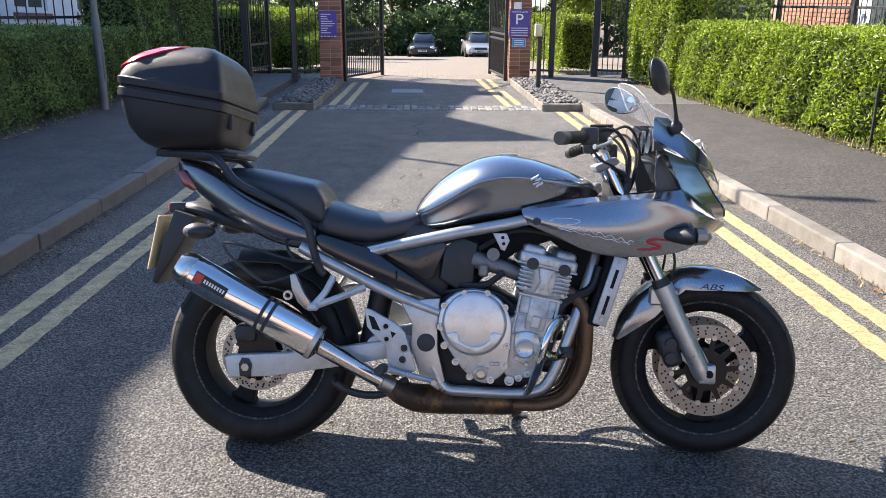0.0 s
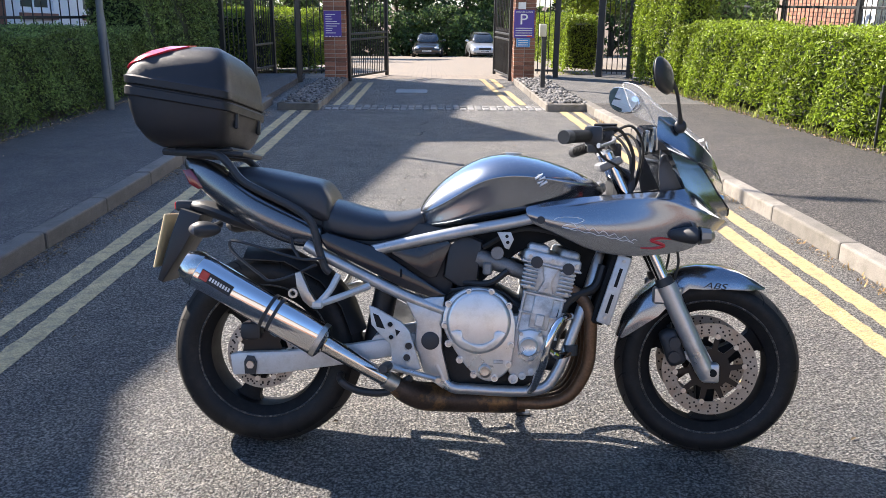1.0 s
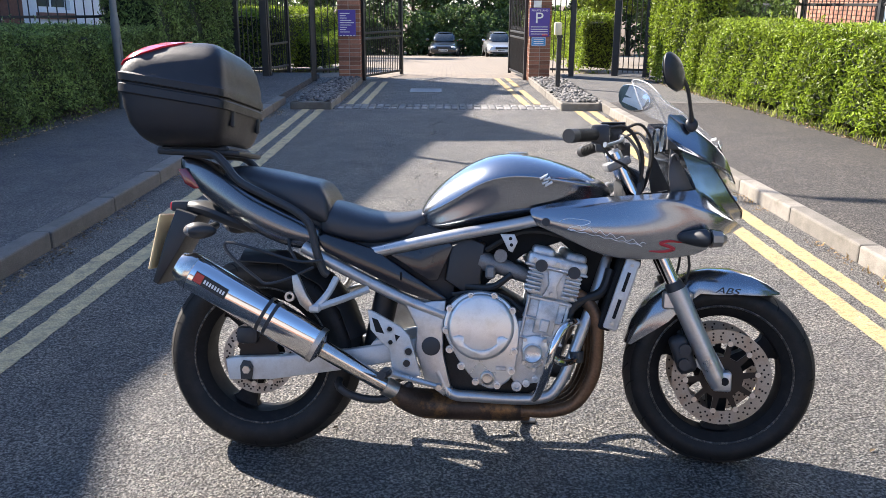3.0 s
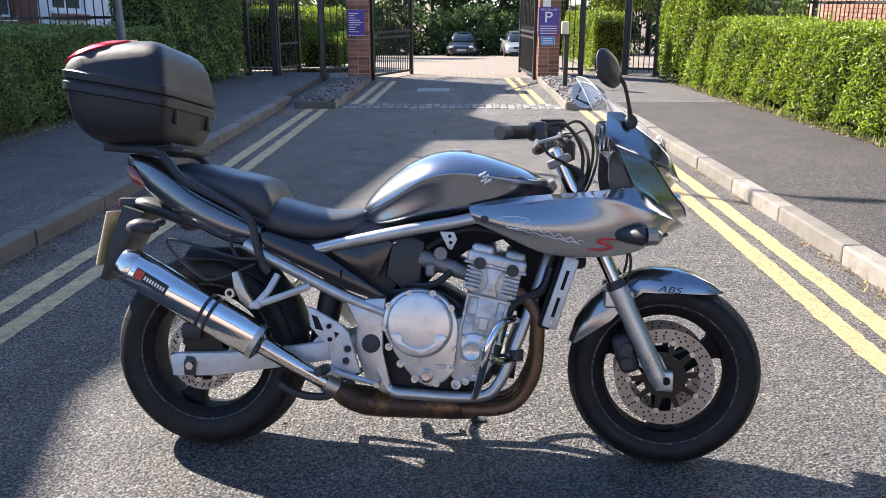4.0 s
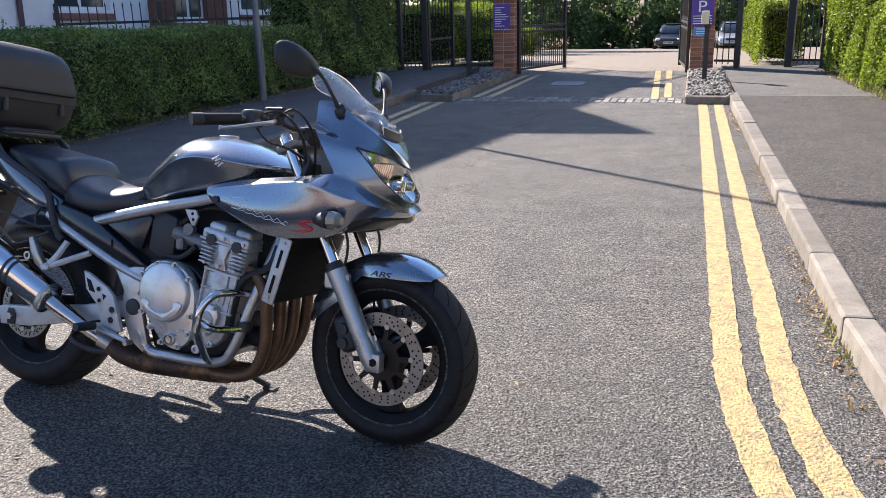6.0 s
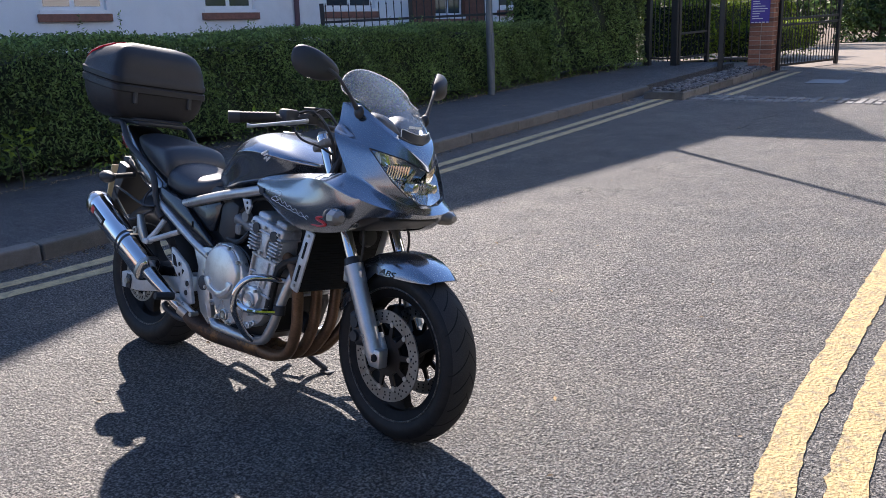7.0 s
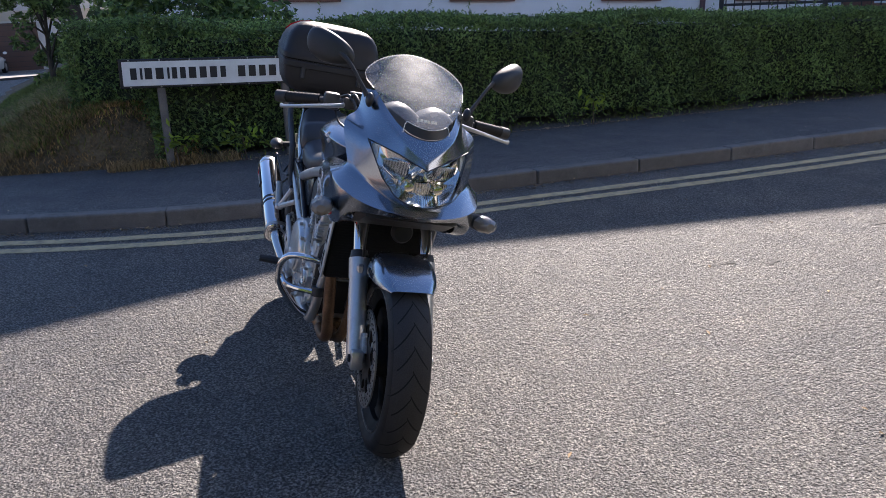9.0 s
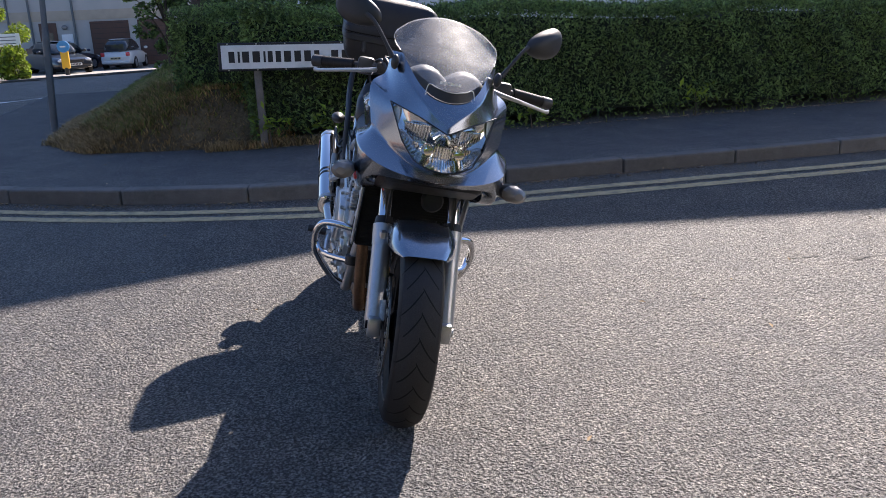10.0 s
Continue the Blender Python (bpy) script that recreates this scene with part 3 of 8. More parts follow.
def gate_leaf(name, hinge, end, label):
    a, b = Vector((*hinge, 0.004)), Vector((*end, 0.004))
    d = b - a
    ln = d.length
    top = empty(name, Matrix.Translation(a) @ Matrix.Rotation(math.atan2(d.y, d.x), 4, "Z"), label, "gate", "entrance gates")
    for x in (0.03, ln - 0.03):
        part("stile", B(x - 0.03, x + 0.03, -0.03, 0.03, 0, 2.3, 0.005), BLACK_IRON, top)
    for z in (0.08, 0.75, 0.85, 2.2):
        part("rail", B(0.03, ln - 0.03, -0.015, 0.015, z - 0.02, z + 0.02, 0.003), BLACK_IRON, top)
    n = 10
    bm = cyl(bmesh.new(), (0, 0, 0.08), (0, 0, 2.2), 0.009, seg=6)
    me = bpy.data.meshes.new("bar")
    bm.to_mesh(me)
    bm.free()
    me.materials.append(BLACK_IRON)
    bm = cyl(bmesh.new(), (0, 0, 0.08), (0, 0, 0.9), 0.008, seg=6)
    cyl(bm, (0, 0, 0.9), (0, 0, 0.97), 0.016, 0.001, seg=6)
    ms = bpy.data.meshes.new("dog_bar")
    bm.to_mesh(ms)
    bm.free()
    ms.materials.append(BLACK_IRON)
    for k in range(n):
        o = new("bar", me)
        o.parent = top
        o.matrix_basis = pose(0.06 + (ln - 0.12) * (k + 0.5) / n, 0, 0)
        o = new("dog_bar", ms)
        o.parent = top
        o.matrix_basis = pose(0.06 + (ln - 0.12) * k / n, 0, 0)
    return top


gate_leaf("gate_leaf", (-1.44, 15.45), (-0.8, 16.95), "tall black iron gate leaf swung open on its brick pillar")
gate_leaf("gate_leaf", (1.58, 15.75), (1.4, 17.4), "tall black iron gate leaf swung open beside the parking sign")

# ---- signs at the gate ----
def notice(name, x0, x1, y, z0, z1, material, label):
    top = empty(name, None, label, "sign")
    part("plate", B(x0, x1, y - 0.012, y, z0, z1, 0.003), material, top)
    return top


face = pose(0, 0, 0, 90, 0, 0)
s1 = notice("notice_board", -1.84, -1.53, 15.19, 0.81, 1.265, SIGN_PURPLE, "purple printed parking notice on the brick pillar")
for k in range(9):
    part("text_bar", B(-1.81, -1.81 + 0.25 * (0.7 + 0.3 * math.sin(k * 5.1)), 15.174, 15.177, 1.2 - k * 0.04, 1.212 - k * 0.04), SIGN_WHITE, s1, "pale line of small print")
for k in range(5):
    part("text_bar", B(-1.82 + k * 0.06, -1.78 + k * 0.06, 15.174, 15.177, 0.818, 0.832), SIGN_WHITE, s1, "pale badge along the foot")
s2 = notice("parking_sign", 1.61, 1.98, 15.55, 0.81, 1.31, SIGN_PURPLE, "purple parking sign with a large white P on brick pillar")
lettering("letter", "P", 0.27, Matrix.Translation((1.785, 15.534, 1.13)) @ face, SIGN_WHITE, s2, "large white letter", width=1.15)
lettering("heading", "PRIVATE LAND", 0.045, Matrix.Translation((1.795, 15.534, 1.268)) @ face, SIGN_WHITE, s2, "white heading")
for k in range(4):
    part("text_bar", B(1.64, 1.95, 15.533, 15.536, 0.975 - k * 0.042, 0.987 - k * 0.042), SIGN_WHITE, s2, "pale line of small print")
part("badge", B(1.85, 1.95, 15.532, 15.535, 0.825, 0.85), mat("sign_red", (0.5, 0.04, 0.05), 0.4), s2, "small red strip")
s3 = notice("blue_notice", 1.66, 1.92, 15.55, 0.64, 0.80, SIGN_BLUE, "small blue notice with pale border under the parking sign")
for k in range(3):
    part("text_bar", B(1.7, 1.88, 15.533, 15.536, 0.755 - k * 0.04, 0.77 - k * 0.04), SIGN_WHITE, s3, "pale line of small print")
for a, b, c, d in ((1.665, 1.915, 0.79, 0.795), (1.665, 1.915, 0.645, 0.65), (1.665, 1.67, 0.65, 0.79), (1.91, 1.915, 0.65, 0.79)):
    part("border", B(a, b, 15.533, 15.536, c, d), SIGN_WHITE, s3, "pale border")
notice("white_notice", 1.68, 1.82, 15.55, 1.32, 1.44, SIGN_WHITE, "small white notice above the parking sign")
post = empty("access_post", None, "black square post with a beige keypad box", "post")
part("post", B(1.85, 1.92, 13.33, 13.4, 0.08, 1.0, 0.006), BLACK_IRON, post)
part("keypad_box", B(1.795, 1.905, 13.27, 13.38, 0.92, 1.11, 0.012, 2), mat("beige_plastic", (0.5, 0.46, 0.34), 0.5, var=0.08), post, "beige plastic box")
part("collar", B(1.84, 1.93, 13.32, 13.41, 0.87, 0.92, 0.006), BLACK_IRON, post)


# ---- hedges ----
def hedge(name, a, b, depth, h, count, material, label, seed, size=0.031, z0=0.0, wob=0.11, trim=1.0, h_end=None):
    """A clipped hedge from a to b with its road face on that line: near-black core as inner shade, leaves all over,
    loose shoots on top.
    """
    rg = np.random.default_rng(seed)
    a, b = np.array(a, float), np.array(b, float)
    d = b - a
    ln = np.linalg.norm(d)
    u = d / ln
    v = np.array((-u[1], u[0])) if depth > 0 else np.array((u[1], -u[0]))
    dep = abs(depth)
    top = empty(name, None, label, "hedge")

    def bulge(s, z):
        return wob * (np.sin(s * 2.3 + seed) + 0.7 * np.sin(s * 5.1 + z * 3) + 0.5 * np.sin(s * 11 + z * 7)) * 0.5

    def tall(s):
        return h + ((h if h_end is None else h_end) - h) * s / ln

    zb = z0 + 0.05
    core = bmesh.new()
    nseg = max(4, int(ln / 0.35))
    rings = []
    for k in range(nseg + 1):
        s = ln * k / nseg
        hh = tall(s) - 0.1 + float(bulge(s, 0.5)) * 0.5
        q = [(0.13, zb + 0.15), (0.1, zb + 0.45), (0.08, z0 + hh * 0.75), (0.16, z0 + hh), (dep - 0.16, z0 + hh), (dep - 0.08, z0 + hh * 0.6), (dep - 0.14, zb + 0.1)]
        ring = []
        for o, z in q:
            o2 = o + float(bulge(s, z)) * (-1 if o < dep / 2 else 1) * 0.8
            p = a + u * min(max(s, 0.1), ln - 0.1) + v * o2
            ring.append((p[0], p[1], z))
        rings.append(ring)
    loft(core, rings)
    part("core", core, HEDGE_CORE, top, "near-black solid core for the shaded inside")
    area = np.array([ln * h, ln * dep * 0.9, ln * h * 0.35, dep * h, dep * h])
    k = rg.choice(5, size=count, p=area / area.sum())
    s, z, o = rg.uniform(0, ln, count), zb + (h - 0.06) * rg.uniform(0, 1, count) ** 0.85, rg.uniform(0, dep, count)
    N = np.zeros((count, 3))
    into = np.abs(rg.normal(0, 0.05, count))
    o = np.where(k == 0, into, np.where(k == 2, dep - into, o))
    z = np.where(k == 1, z0 + h - into + 0.03, z)
    s = np.where(k == 3, into, np.where(k == 4, ln - into, s))
    edge = (k == 0) | (k == 2)
    off = np.where(edge, -bulge(s, z) * np.where(k == 0, 1, -1), 0)
    rnd = np.clip((z - (z0 + h - 0.18)) / 0.18, 0, 1) ** 2 * 0.12
    off = off + np.where(k == 0, rnd, np.where(k == 2, -rnd, 0))
    z = z + np.where(k == 1, bulge(s, o) * 0.6 + np.abs(rg.normal(0, 0.02, count)), 0)
    z = z0 + (z - z0) * tall(s) / h
    P = a[None] + u[None] * s[:, None] + v[None] * (o + off)[:, None]
    P3 = np.column_stack([P, z])
    for kk, nv in ((0, (-v[0], -v[1], 0.25)), (1, (0, 0, 1)), (2, (v[0], v[1], 0.2)), (3, (-u[0], -u[1], 0.2)), (4, (u[0], u[1], 0.2))):
        N[k == kk] = nv
    # bare foot
    keep = (z > z0 + 0.14 + 0.1 * np.sin(s * 3.1) ** 2) | (rg.uniform(size=count) < 0.3)
    V, F = leaves(P3[keep], N[keep], size, rg, 0.72, 0.42)
    # loose shoots
    m = int(ln * 26 * trim)
    ss, oo = rg.uniform(0, ln, m), rg.uniform(0.05, dep - 0.05, m)
    pts, nr = [], []
    for q in range(m):
        hh = rg.exponential(0.05)
        for w in np.arange(0, hh, 0.012):
            p = a + u * ss[q] + v * oo[q]
            pts.append((p[0] + rg.normal(0, 0.012), p[1] + rg.normal(0, 0.012), z0 + tall(ss[q]) + 0.02 + w))
            nr.append((0, 0, 1))
    if pts:
        V2, F2 = leaves(np.array(pts), np.array(nr, float), size * 0.85, rg, 0.8, 0.4)
        F2 = F2 + len(V)
        V, F = np.concatenate([V, V2]), np.concatenate([F, F2])
    raw_mesh("foliage", V, F, material, top, "small dense leaves", kind="stuff")
    return top


hedge("hedge", (4.37, 7.0), (3.86, 13.0), -1.1, 1.1, 52000, LEAF_SUN, "bright green clipped privet hedge in full sun", 3, size=0.027)
hedge("hedge", (4.67, 3.0), (4.38, 7.0), -1.1, 1.1, 12000, LEAF_SUN, "bright green clipped privet hedge in full sun", 4)
# Two hedge runs added out of view, to put green into the reflections.
hedge("hedge", (5.75, -0.3), (4.68, 3.0), -1.1, 1.15, 9000, LEAF_SUN, "unseen hedge bend added for green reflections in the fairing", 14, size=0.04)
hedge("hedge", (7.6, -3.4), (5.8, -0.35), -1.1, 1.2, 8000, LEAF_SUN, "unseen hedge run added for green reflections in the fairing", 15, size=0.04)
hedge("hedge", (3.84, 13.0), (3.74, 15.3), -0.7, 1.75, 18000, LEAF_SUN, "taller bright green hedge section near the railings", 5)
hedge("hedge", (2.85, 17.2), (2.75, 21.5), -0.75, 1.15, 22000, LEAF_SUN, "sunlit green hedge beyond the railings", 6, z0=-0.05)
hedge("hedge", (-4.76, 1.35), (-4.34, 2.1), 1.0, 1.27, 20000, LEAF_DARK, "rounded shaded hedge end above the grass bank", 18, size=0.018)
hedge("hedge", (-4.28, 2.0), (-4.1, 12.3), 1.2, 1.24, 120000, LEAF_DARK, "dark green clipped hedge in shade along footway", 8, h_end=1.0, size=0.02)
hedge("hedge", (-4.08, 12.3), (-3.72, 15.2), 0.9, 2.3, 30000, LEAF_DARK, "tall dark green hedge in shade", 9)
hedge("hedge", (-3.1, 16.8), (-2.6, 21.0), 1.6, 1.25, 14000, LEAF_SUN, "sunlit rounded hedge behind the side gate", 10, z0=-0.05)
hedge("hedge", (-2.35, 17.6), (-1.85, 20.0), 1.0, 0.75, 6000, LEAF_SUN, "low clipped shrub behind the railings", 11, z0=-0.1)

# ---- the motorcycle ----
from mathutils.bvhtree import BVHTree

PAINT = mat("gunmetal_paint", (0.25, 0.275, 0.315), 0.21, 0.92, var=0.04, scale=3, fine=0.04, fscale=900, coat=0.9, rvar=0.03)
# Body paint copy, darkened to carry the tail's dark reflections.
PAINT_TAIL = mat("darkened_body_paint", (0.13, 0.137, 0.15), 0.25, 0.85, var=0.05, scale=3, fine=0.1, fscale=900, coat=1.0, rvar=0.03)
PAINT_DARK = mat("dark_grey_panel", (0.013, 0.015, 0.021), 0.25, 0.1, var=0.1, scale=5, fine=0.08, fscale=500, coat=0.4, rvar=0.06)
FRAME_SILVER = mat("silver_frame", (0.5, 0.505, 0.51), 0.34, 0.75, var=0.08, scale=9, fine=0.06, fscale=400, rvar=0.08, dirt=(0.2, 0.17, 0.14), dscale=14, damt=0.35)
CAST = mat("cast_alloy", (0.62, 0.62, 0.615), 0.48, 0.7, var=0.12, scale=14, fine=0.12, fscale=500, bump=0.15, bscale=500, rvar=0.1, dirt=(0.12, 0.1, 0.08), dscale=16, damt=0.55)
COVER = mat("engine_cover_alloy", (0.68, 0.68, 0.675), 0.3, 0.7, var=0.06, scale=8, fine=0.05, fscale=500, rvar=0.06, dirt=(0.25, 0.22, 0.18), dscale=18, damt=0.3)
SWING = mat("swingarm_alloy", (0.58, 0.58, 0.575), 0.5, 0.45, var=0.07, scale=9, fine=0.05, dirt=(0.3, 0.27, 0.22), dscale=11, damt=0.45)
CHROME = mat("polished_steel", (0.68, 0.68, 0.69), 0.06, 1.0, var=0.03, scale=6, rvar=0.03)
STEEL = mat("brushed_steel", (0.46, 0.44, 0.41), 0.35, 0.9, var=0.1, scale=12, fine=0.12, fscale=300, rvar=0.1)
DISC_STEEL = mat("disc_steel", (0.29, 0.275, 0.252), 0.38, 0.8, var=0.12, scale=20, fine=0.12, fscale=400, dirt=(0.2, 0.12, 0.07), dscale=14, damt=0.5)
BURNT = mat("heat_browned_steel", (0.17, 0.098, 0.055), 0.5, 0.6, var=0.4, scale=9, fine=0.25, fscale=140, rvar=0.12, dirt=(0.05, 0.035, 0.028), dscale=7, damt=0.7)
SCORCHED = mat("scorched_collector_steel", (0.075, 0.05, 0.036), 0.55, 0.5, var=0.4, scale=9, fine=0.25, fscale=140, rvar=0.12, dirt=(0.42, 0.22, 0.075), dscale=11, damt=0.85)
RUBBER = mat("tyre_rubber", (0.0095, 0.0093, 0.0095), 0.58, spec=0.3, var=0.2, scale=16, fine=0.2, fscale=300, bump=0.15, bscale=300, dirt=(0.035, 0.031, 0.027), dscale=20, damt=0.4)
TREAD = mat("dusty_tread", (0.036, 0.034, 0.033), 0.7, spec=0.3, var=0.2, scale=16, fine=0.25, fscale=300, bump=0.2, bscale=300)
# Near-black that stands in for shade in grooves, holes, gaps and fillers.
SHADE_BLACK = mat("shade_black", (0.006, 0.006, 0.006), 0.95, var=0.1)
WHEEL_BLACK = mat("black_wheel_paint", (0.006, 0.006, 0.0065), 0.6, 0.0, var=0.2, scale=14, spec=0.2, dirt=(0.05, 0.042, 0.035), dscale=40, damt=0.15)
RIM_LIP = mat("dusty_rim_lip", (0.016, 0.0155, 0.015), 0.4, 0.0, var=0.3, scale=30, dirt=(0.3, 0.25, 0.19), dscale=90, damt=0.8)
CARRIER = mat("bronze_carrier", (0.022, 0.017, 0.014), 0.45, 0.5, var=0.2, scale=20)
THROTTLE = mat("dull_grey_casting", (0.2, 0.2, 0.2), 0.5, 0.5, var=0.2, scale=14, fine=0.15, dirt=(0.06, 0.05, 0.045), dscale=16, damt=0.6)
# Near-black casting; on the engine cases it stands for shaded gaps.
DARK_CAST = mat("near_black_casting", (0.035, 0.033, 0.032), 0.6, 0.4, var=0.3, scale=14, fine=0.2, bump=0.2, bscale=300)
PLASTIC = mat("black_plastic", (0.026, 0.027, 0.03), 0.5, var=0.2, scale=9, fine=0.15, fscale=600, bump=0.15, bscale=900)
BOX_BLACK = mat("grained_black_plastic", (0.021, 0.0205, 0.023), 0.42, spec=0.32, var=0.12, scale=5, fine=0.12, fscale=800, bump=0.4, bscale=700, dirt=(0.05, 0.046, 0.045), dscale=4, damt=0.3)
VINYL = mat("seat_vinyl", (0.026, 0.029, 0.036), 0.4, spec=0.55, var=0.15, scale=5, fine=0.1, fscale=900, bump=0.3, bscale=900, rvar=0.06)
COCKPIT_GREY = mat("grey_inner_plastic", (0.062, 0.063, 0.066), 0.45, var=0.15, scale=9, fine=0.15, fscale=600, bump=0.15, bscale=900)
CABLE = mat("cable_black", (0.012, 0.012, 0.012), 0.5, var=0.2)
TAIL_RED = mat("dark_red_lens", (0.2, 0.012, 0.018), 0.15, var=0.1, scale=20, coat=0.6, spec=0.8, rvar=0.03)
RED_LENS = mat("red_lens", (0.6, 0.02, 0.035), 0.15, var=0.1, scale=20, coat=0.6, spec=0.8, rvar=0.03)
CLEAR_LENS = mat("clear_lens", (0.2, 0.185, 0.17), 0.08, var=0.1, scale=30, coat=0.8, rvar=0.03)
PLATE_YELLOW = mat("number_plate_yellow", (0.66, 0.55, 0.32), 0.4, var=0.08)
LOGO_SILVER = mat("logo_silver", (0.85, 0.85, 0.86), 0.4, 0.0, var=0.04)
LOGO_RED = mat("logo_red", (0.5, 0.03, 0.03), 0.35, var=0.05)
MIRROR = mat("mirror_glass", (0.85, 0.85, 0.85), 0.02, 1.0, var=0.02, rvar=0.0)


def clear(name, tint, gloss_rough, top_gloss, haze=0.0, sheen=0.0):
    """Thin clear plastic or glass: lets light straight through, with Fresnel gloss, dust haze and scratches."""
    m = bpy.data.materials.new(name)
    m.use_nodes = True
    N, L = m.node_tree.nodes, m.node_tree.links
    N.remove(N["Principled BSDF"])
    t, g = N.new("ShaderNodeBsdfTransparent"), N.new("ShaderNodeBsdfGlossy")
    f, mx, mp, pw = N.new("ShaderNodeLayerWeight"), N.new("ShaderNodeMixShader"), N.new("ShaderNodeMapRange"), N.new("ShaderNodeMath")
    t.inputs[0].default_value = (*tint, 1)
    g.inputs["Roughness"].default_value = gloss_rough
    f.inputs["Blend"].default_value = 0.5
    pw.operation = "POWER"
    pw.inputs[1].default_value = 3.0
    mp.inputs["To Min"].default_value, mp.inputs["To Max"].default_value = 0.04, top_gloss
    L.new(f.outputs["Facing"], pw.inputs[0])
    L.new(pw.outputs[0], mp.inputs["Value"])
    L.new(mp.outputs["Result"], mx.inputs[0])
    L.new(t.outputs[0], mx.inputs[1])
    L.new(g.outputs[0], mx.inputs[2])
    out = mx.outputs[0]
    n = N.new("ShaderNodeTexNoise")
    n.inputs["Scale"].default_value, n.inputs["Detail"].default_value = 6.0, 2.0
    for amount, node, rough in ((haze, "ShaderNodeBsdfTranslucent", None), (sheen, "ShaderNodeBsdfGlossy", 0.5)):
        if not amount:
            continue
        d = N.new(node)
        d.inputs[0].default_value = (0.85, 0.85, 0.85, 1)
        if rough:
            d.inputs["Roughness"].default_value = rough
        mr = N.new("ShaderNodeMapRange")
        mr.inputs["From Min"].default_value, mr.inputs["From Max"].default_value = 0.3, 0.7
        mr.inputs["To Min"].default_value, mr.inputs["To Max"].default_value = amount * 0.8, amount * 1.2
        L.new(n.outputs["Fac"], mr.inputs["Value"])
        m2 = N.new("ShaderNodeMixShader")
        L.new(mr.outputs["Result"], m2.inputs[0])
        L.new(out, m2.inputs[1])
        L.new(d.outputs[0], m2.inputs[2])
        out = m2.outputs[0]
    L.new(out, N["Material Output"].inputs["Surface"])
    return m


SCREEN = clear("clear_screen", (0.96, 0.97, 0.98), 0.03, 0.3, haze=0.16, sheen=0.1)
LENS = clear("headlight_lens", (0.97, 0.97, 0.96), 0.02, 0.16)
REFLECTOR = mat("headlight_reflector", (0.74, 0.73, 0.7), 0.1, 1.0, var=0.1, scale=30, rvar=0.05)
POLISHED = mat("polished_pipe", (0.62, 0.6, 0.57), 0.16, 1.0, var=0.08, scale=14, rvar=0.08, dirt=(0.25, 0.17, 0.1), dscale=12, damt=0.4)

bike = empty("motorcycle", pose(-0.487, 2.409, 0.0, 0, 0, -3.5) @ pose(0, 0, 0, -13, 0, 0),
             "gunmetal grey touring motorcycle leaning on its side stand in the road", "motorcycle")

FAX, FAZ = 1.46, 0.294     # front axle
RAZ = 0.312                 # rear axle
rake = math.radians(25.9)
sa = Vector((-math.sin(rake), 0, math.cos(rake)))
sp = Vector((1.155, 0, 0.86))
STEER = Matrix.Translation(sp) @ Matrix.Rotation(radians(-5.0), 4, sa) @ Matrix.Translation(-sp)


def steered(bm):
    bmesh.ops.transform(bm, matrix=STEER, verts=bm.verts[:])
    return bm


BARS = Matrix.Translation((1.139, 0, 0.004)) @ Matrix.Rotation(radians(-8.5), 4, "Z") @ Matrix.Translation((-1.12, 0, 0))


def barred(bm):
    bmesh.ops.transform(bm, matrix=BARS, verts=bm.verts[:])
    return bm


def flip(bm):
    """The same on the other side."""
    bmesh.ops.transform(bm, matrix=Matrix.Diagonal((1, -1, 1, 1)), verts=bm.verts[:])
    bmesh.ops.reverse_faces(bm, faces=bm.faces[:])
    return bm


def cage(points, faces, level=2, thick=0.0, crease=(), mirror=True):
    """A smooth skin over a hand-made cage of its right half, mirrored."""
    bm = bmesh.new()
    vs = [bm.verts.new(p) for p in points]
    for f in faces:
        bm.faces.new([vs[i] for i in f])
    if mirror:
        geom = bm.verts[:] + bm.edges[:] + bm.faces[:]
        bmesh.ops.mirror(bm, geom=geom, matrix=Matrix.Identity(4), merge_dist=0.0015, axis="Y")
        bmesh.ops.remove_doubles(bm, verts=bm.verts[:], dist=0.0015)
    bmesh.ops.recalc_face_normals(bm, faces=bm.faces[:])
    if crease:
        lay = bm.edges.layers.float.new("crease_edge")
        for i, j, w in crease:
            a, b = Vector(points[i]), Vector(points[j])
            for e in bm.edges:
                p, q = e.verts[0].co, e.verts[1].co
                for sg in (1, -1):
                    a2, b2 = Vector((a.x, sg * a.y, a.z)), Vector((b.x, sg * b.y, b.z))
                    if ((p - a2).length < 1e-4 and (q - b2).length < 1e-4) or ((p - b2).length < 1e-4 and (q - a2).length < 1e-4):
                        e[lay] = w
    me = bpy.data.meshes.new("cage")
    bm.to_mesh(me)
    bm.free()
    ob = new("cage", me)
    if thick:
        s = ob.modifiers.new("s", "SOLIDIFY")
        s.thickness, s.offset = thick, 0
    s = ob.modifiers.new("v", "SUBSURF")
    s.levels = s.render_levels = level
    dg = bpy.context.evaluated_depsgraph_get()
    res = bmesh.new()
    res.from_mesh(ob.evaluated_get(dg).to_mesh())
    bpy.data.objects.remove(ob)
    return res


def smooth_loft(rings, level=2, closed=True):
    """Rings skinned and smoothed."""
    bm = loft(bmesh.new(), rings, closed)
    me = bpy.data.meshes.new("cage")
    bm.to_mesh(me)
    bm.free()
    ob = new("cage", me)
    s = ob.modifiers.new("v", "SUBSURF")
    s.levels = s.render_levels = level
    dg = bpy.context.evaluated_depsgraph_get()
    res = bmesh.new()
    res.from_mesh(ob.evaluated_get(dg).to_mesh())
    bpy.data.objects.remove(ob)
    return res


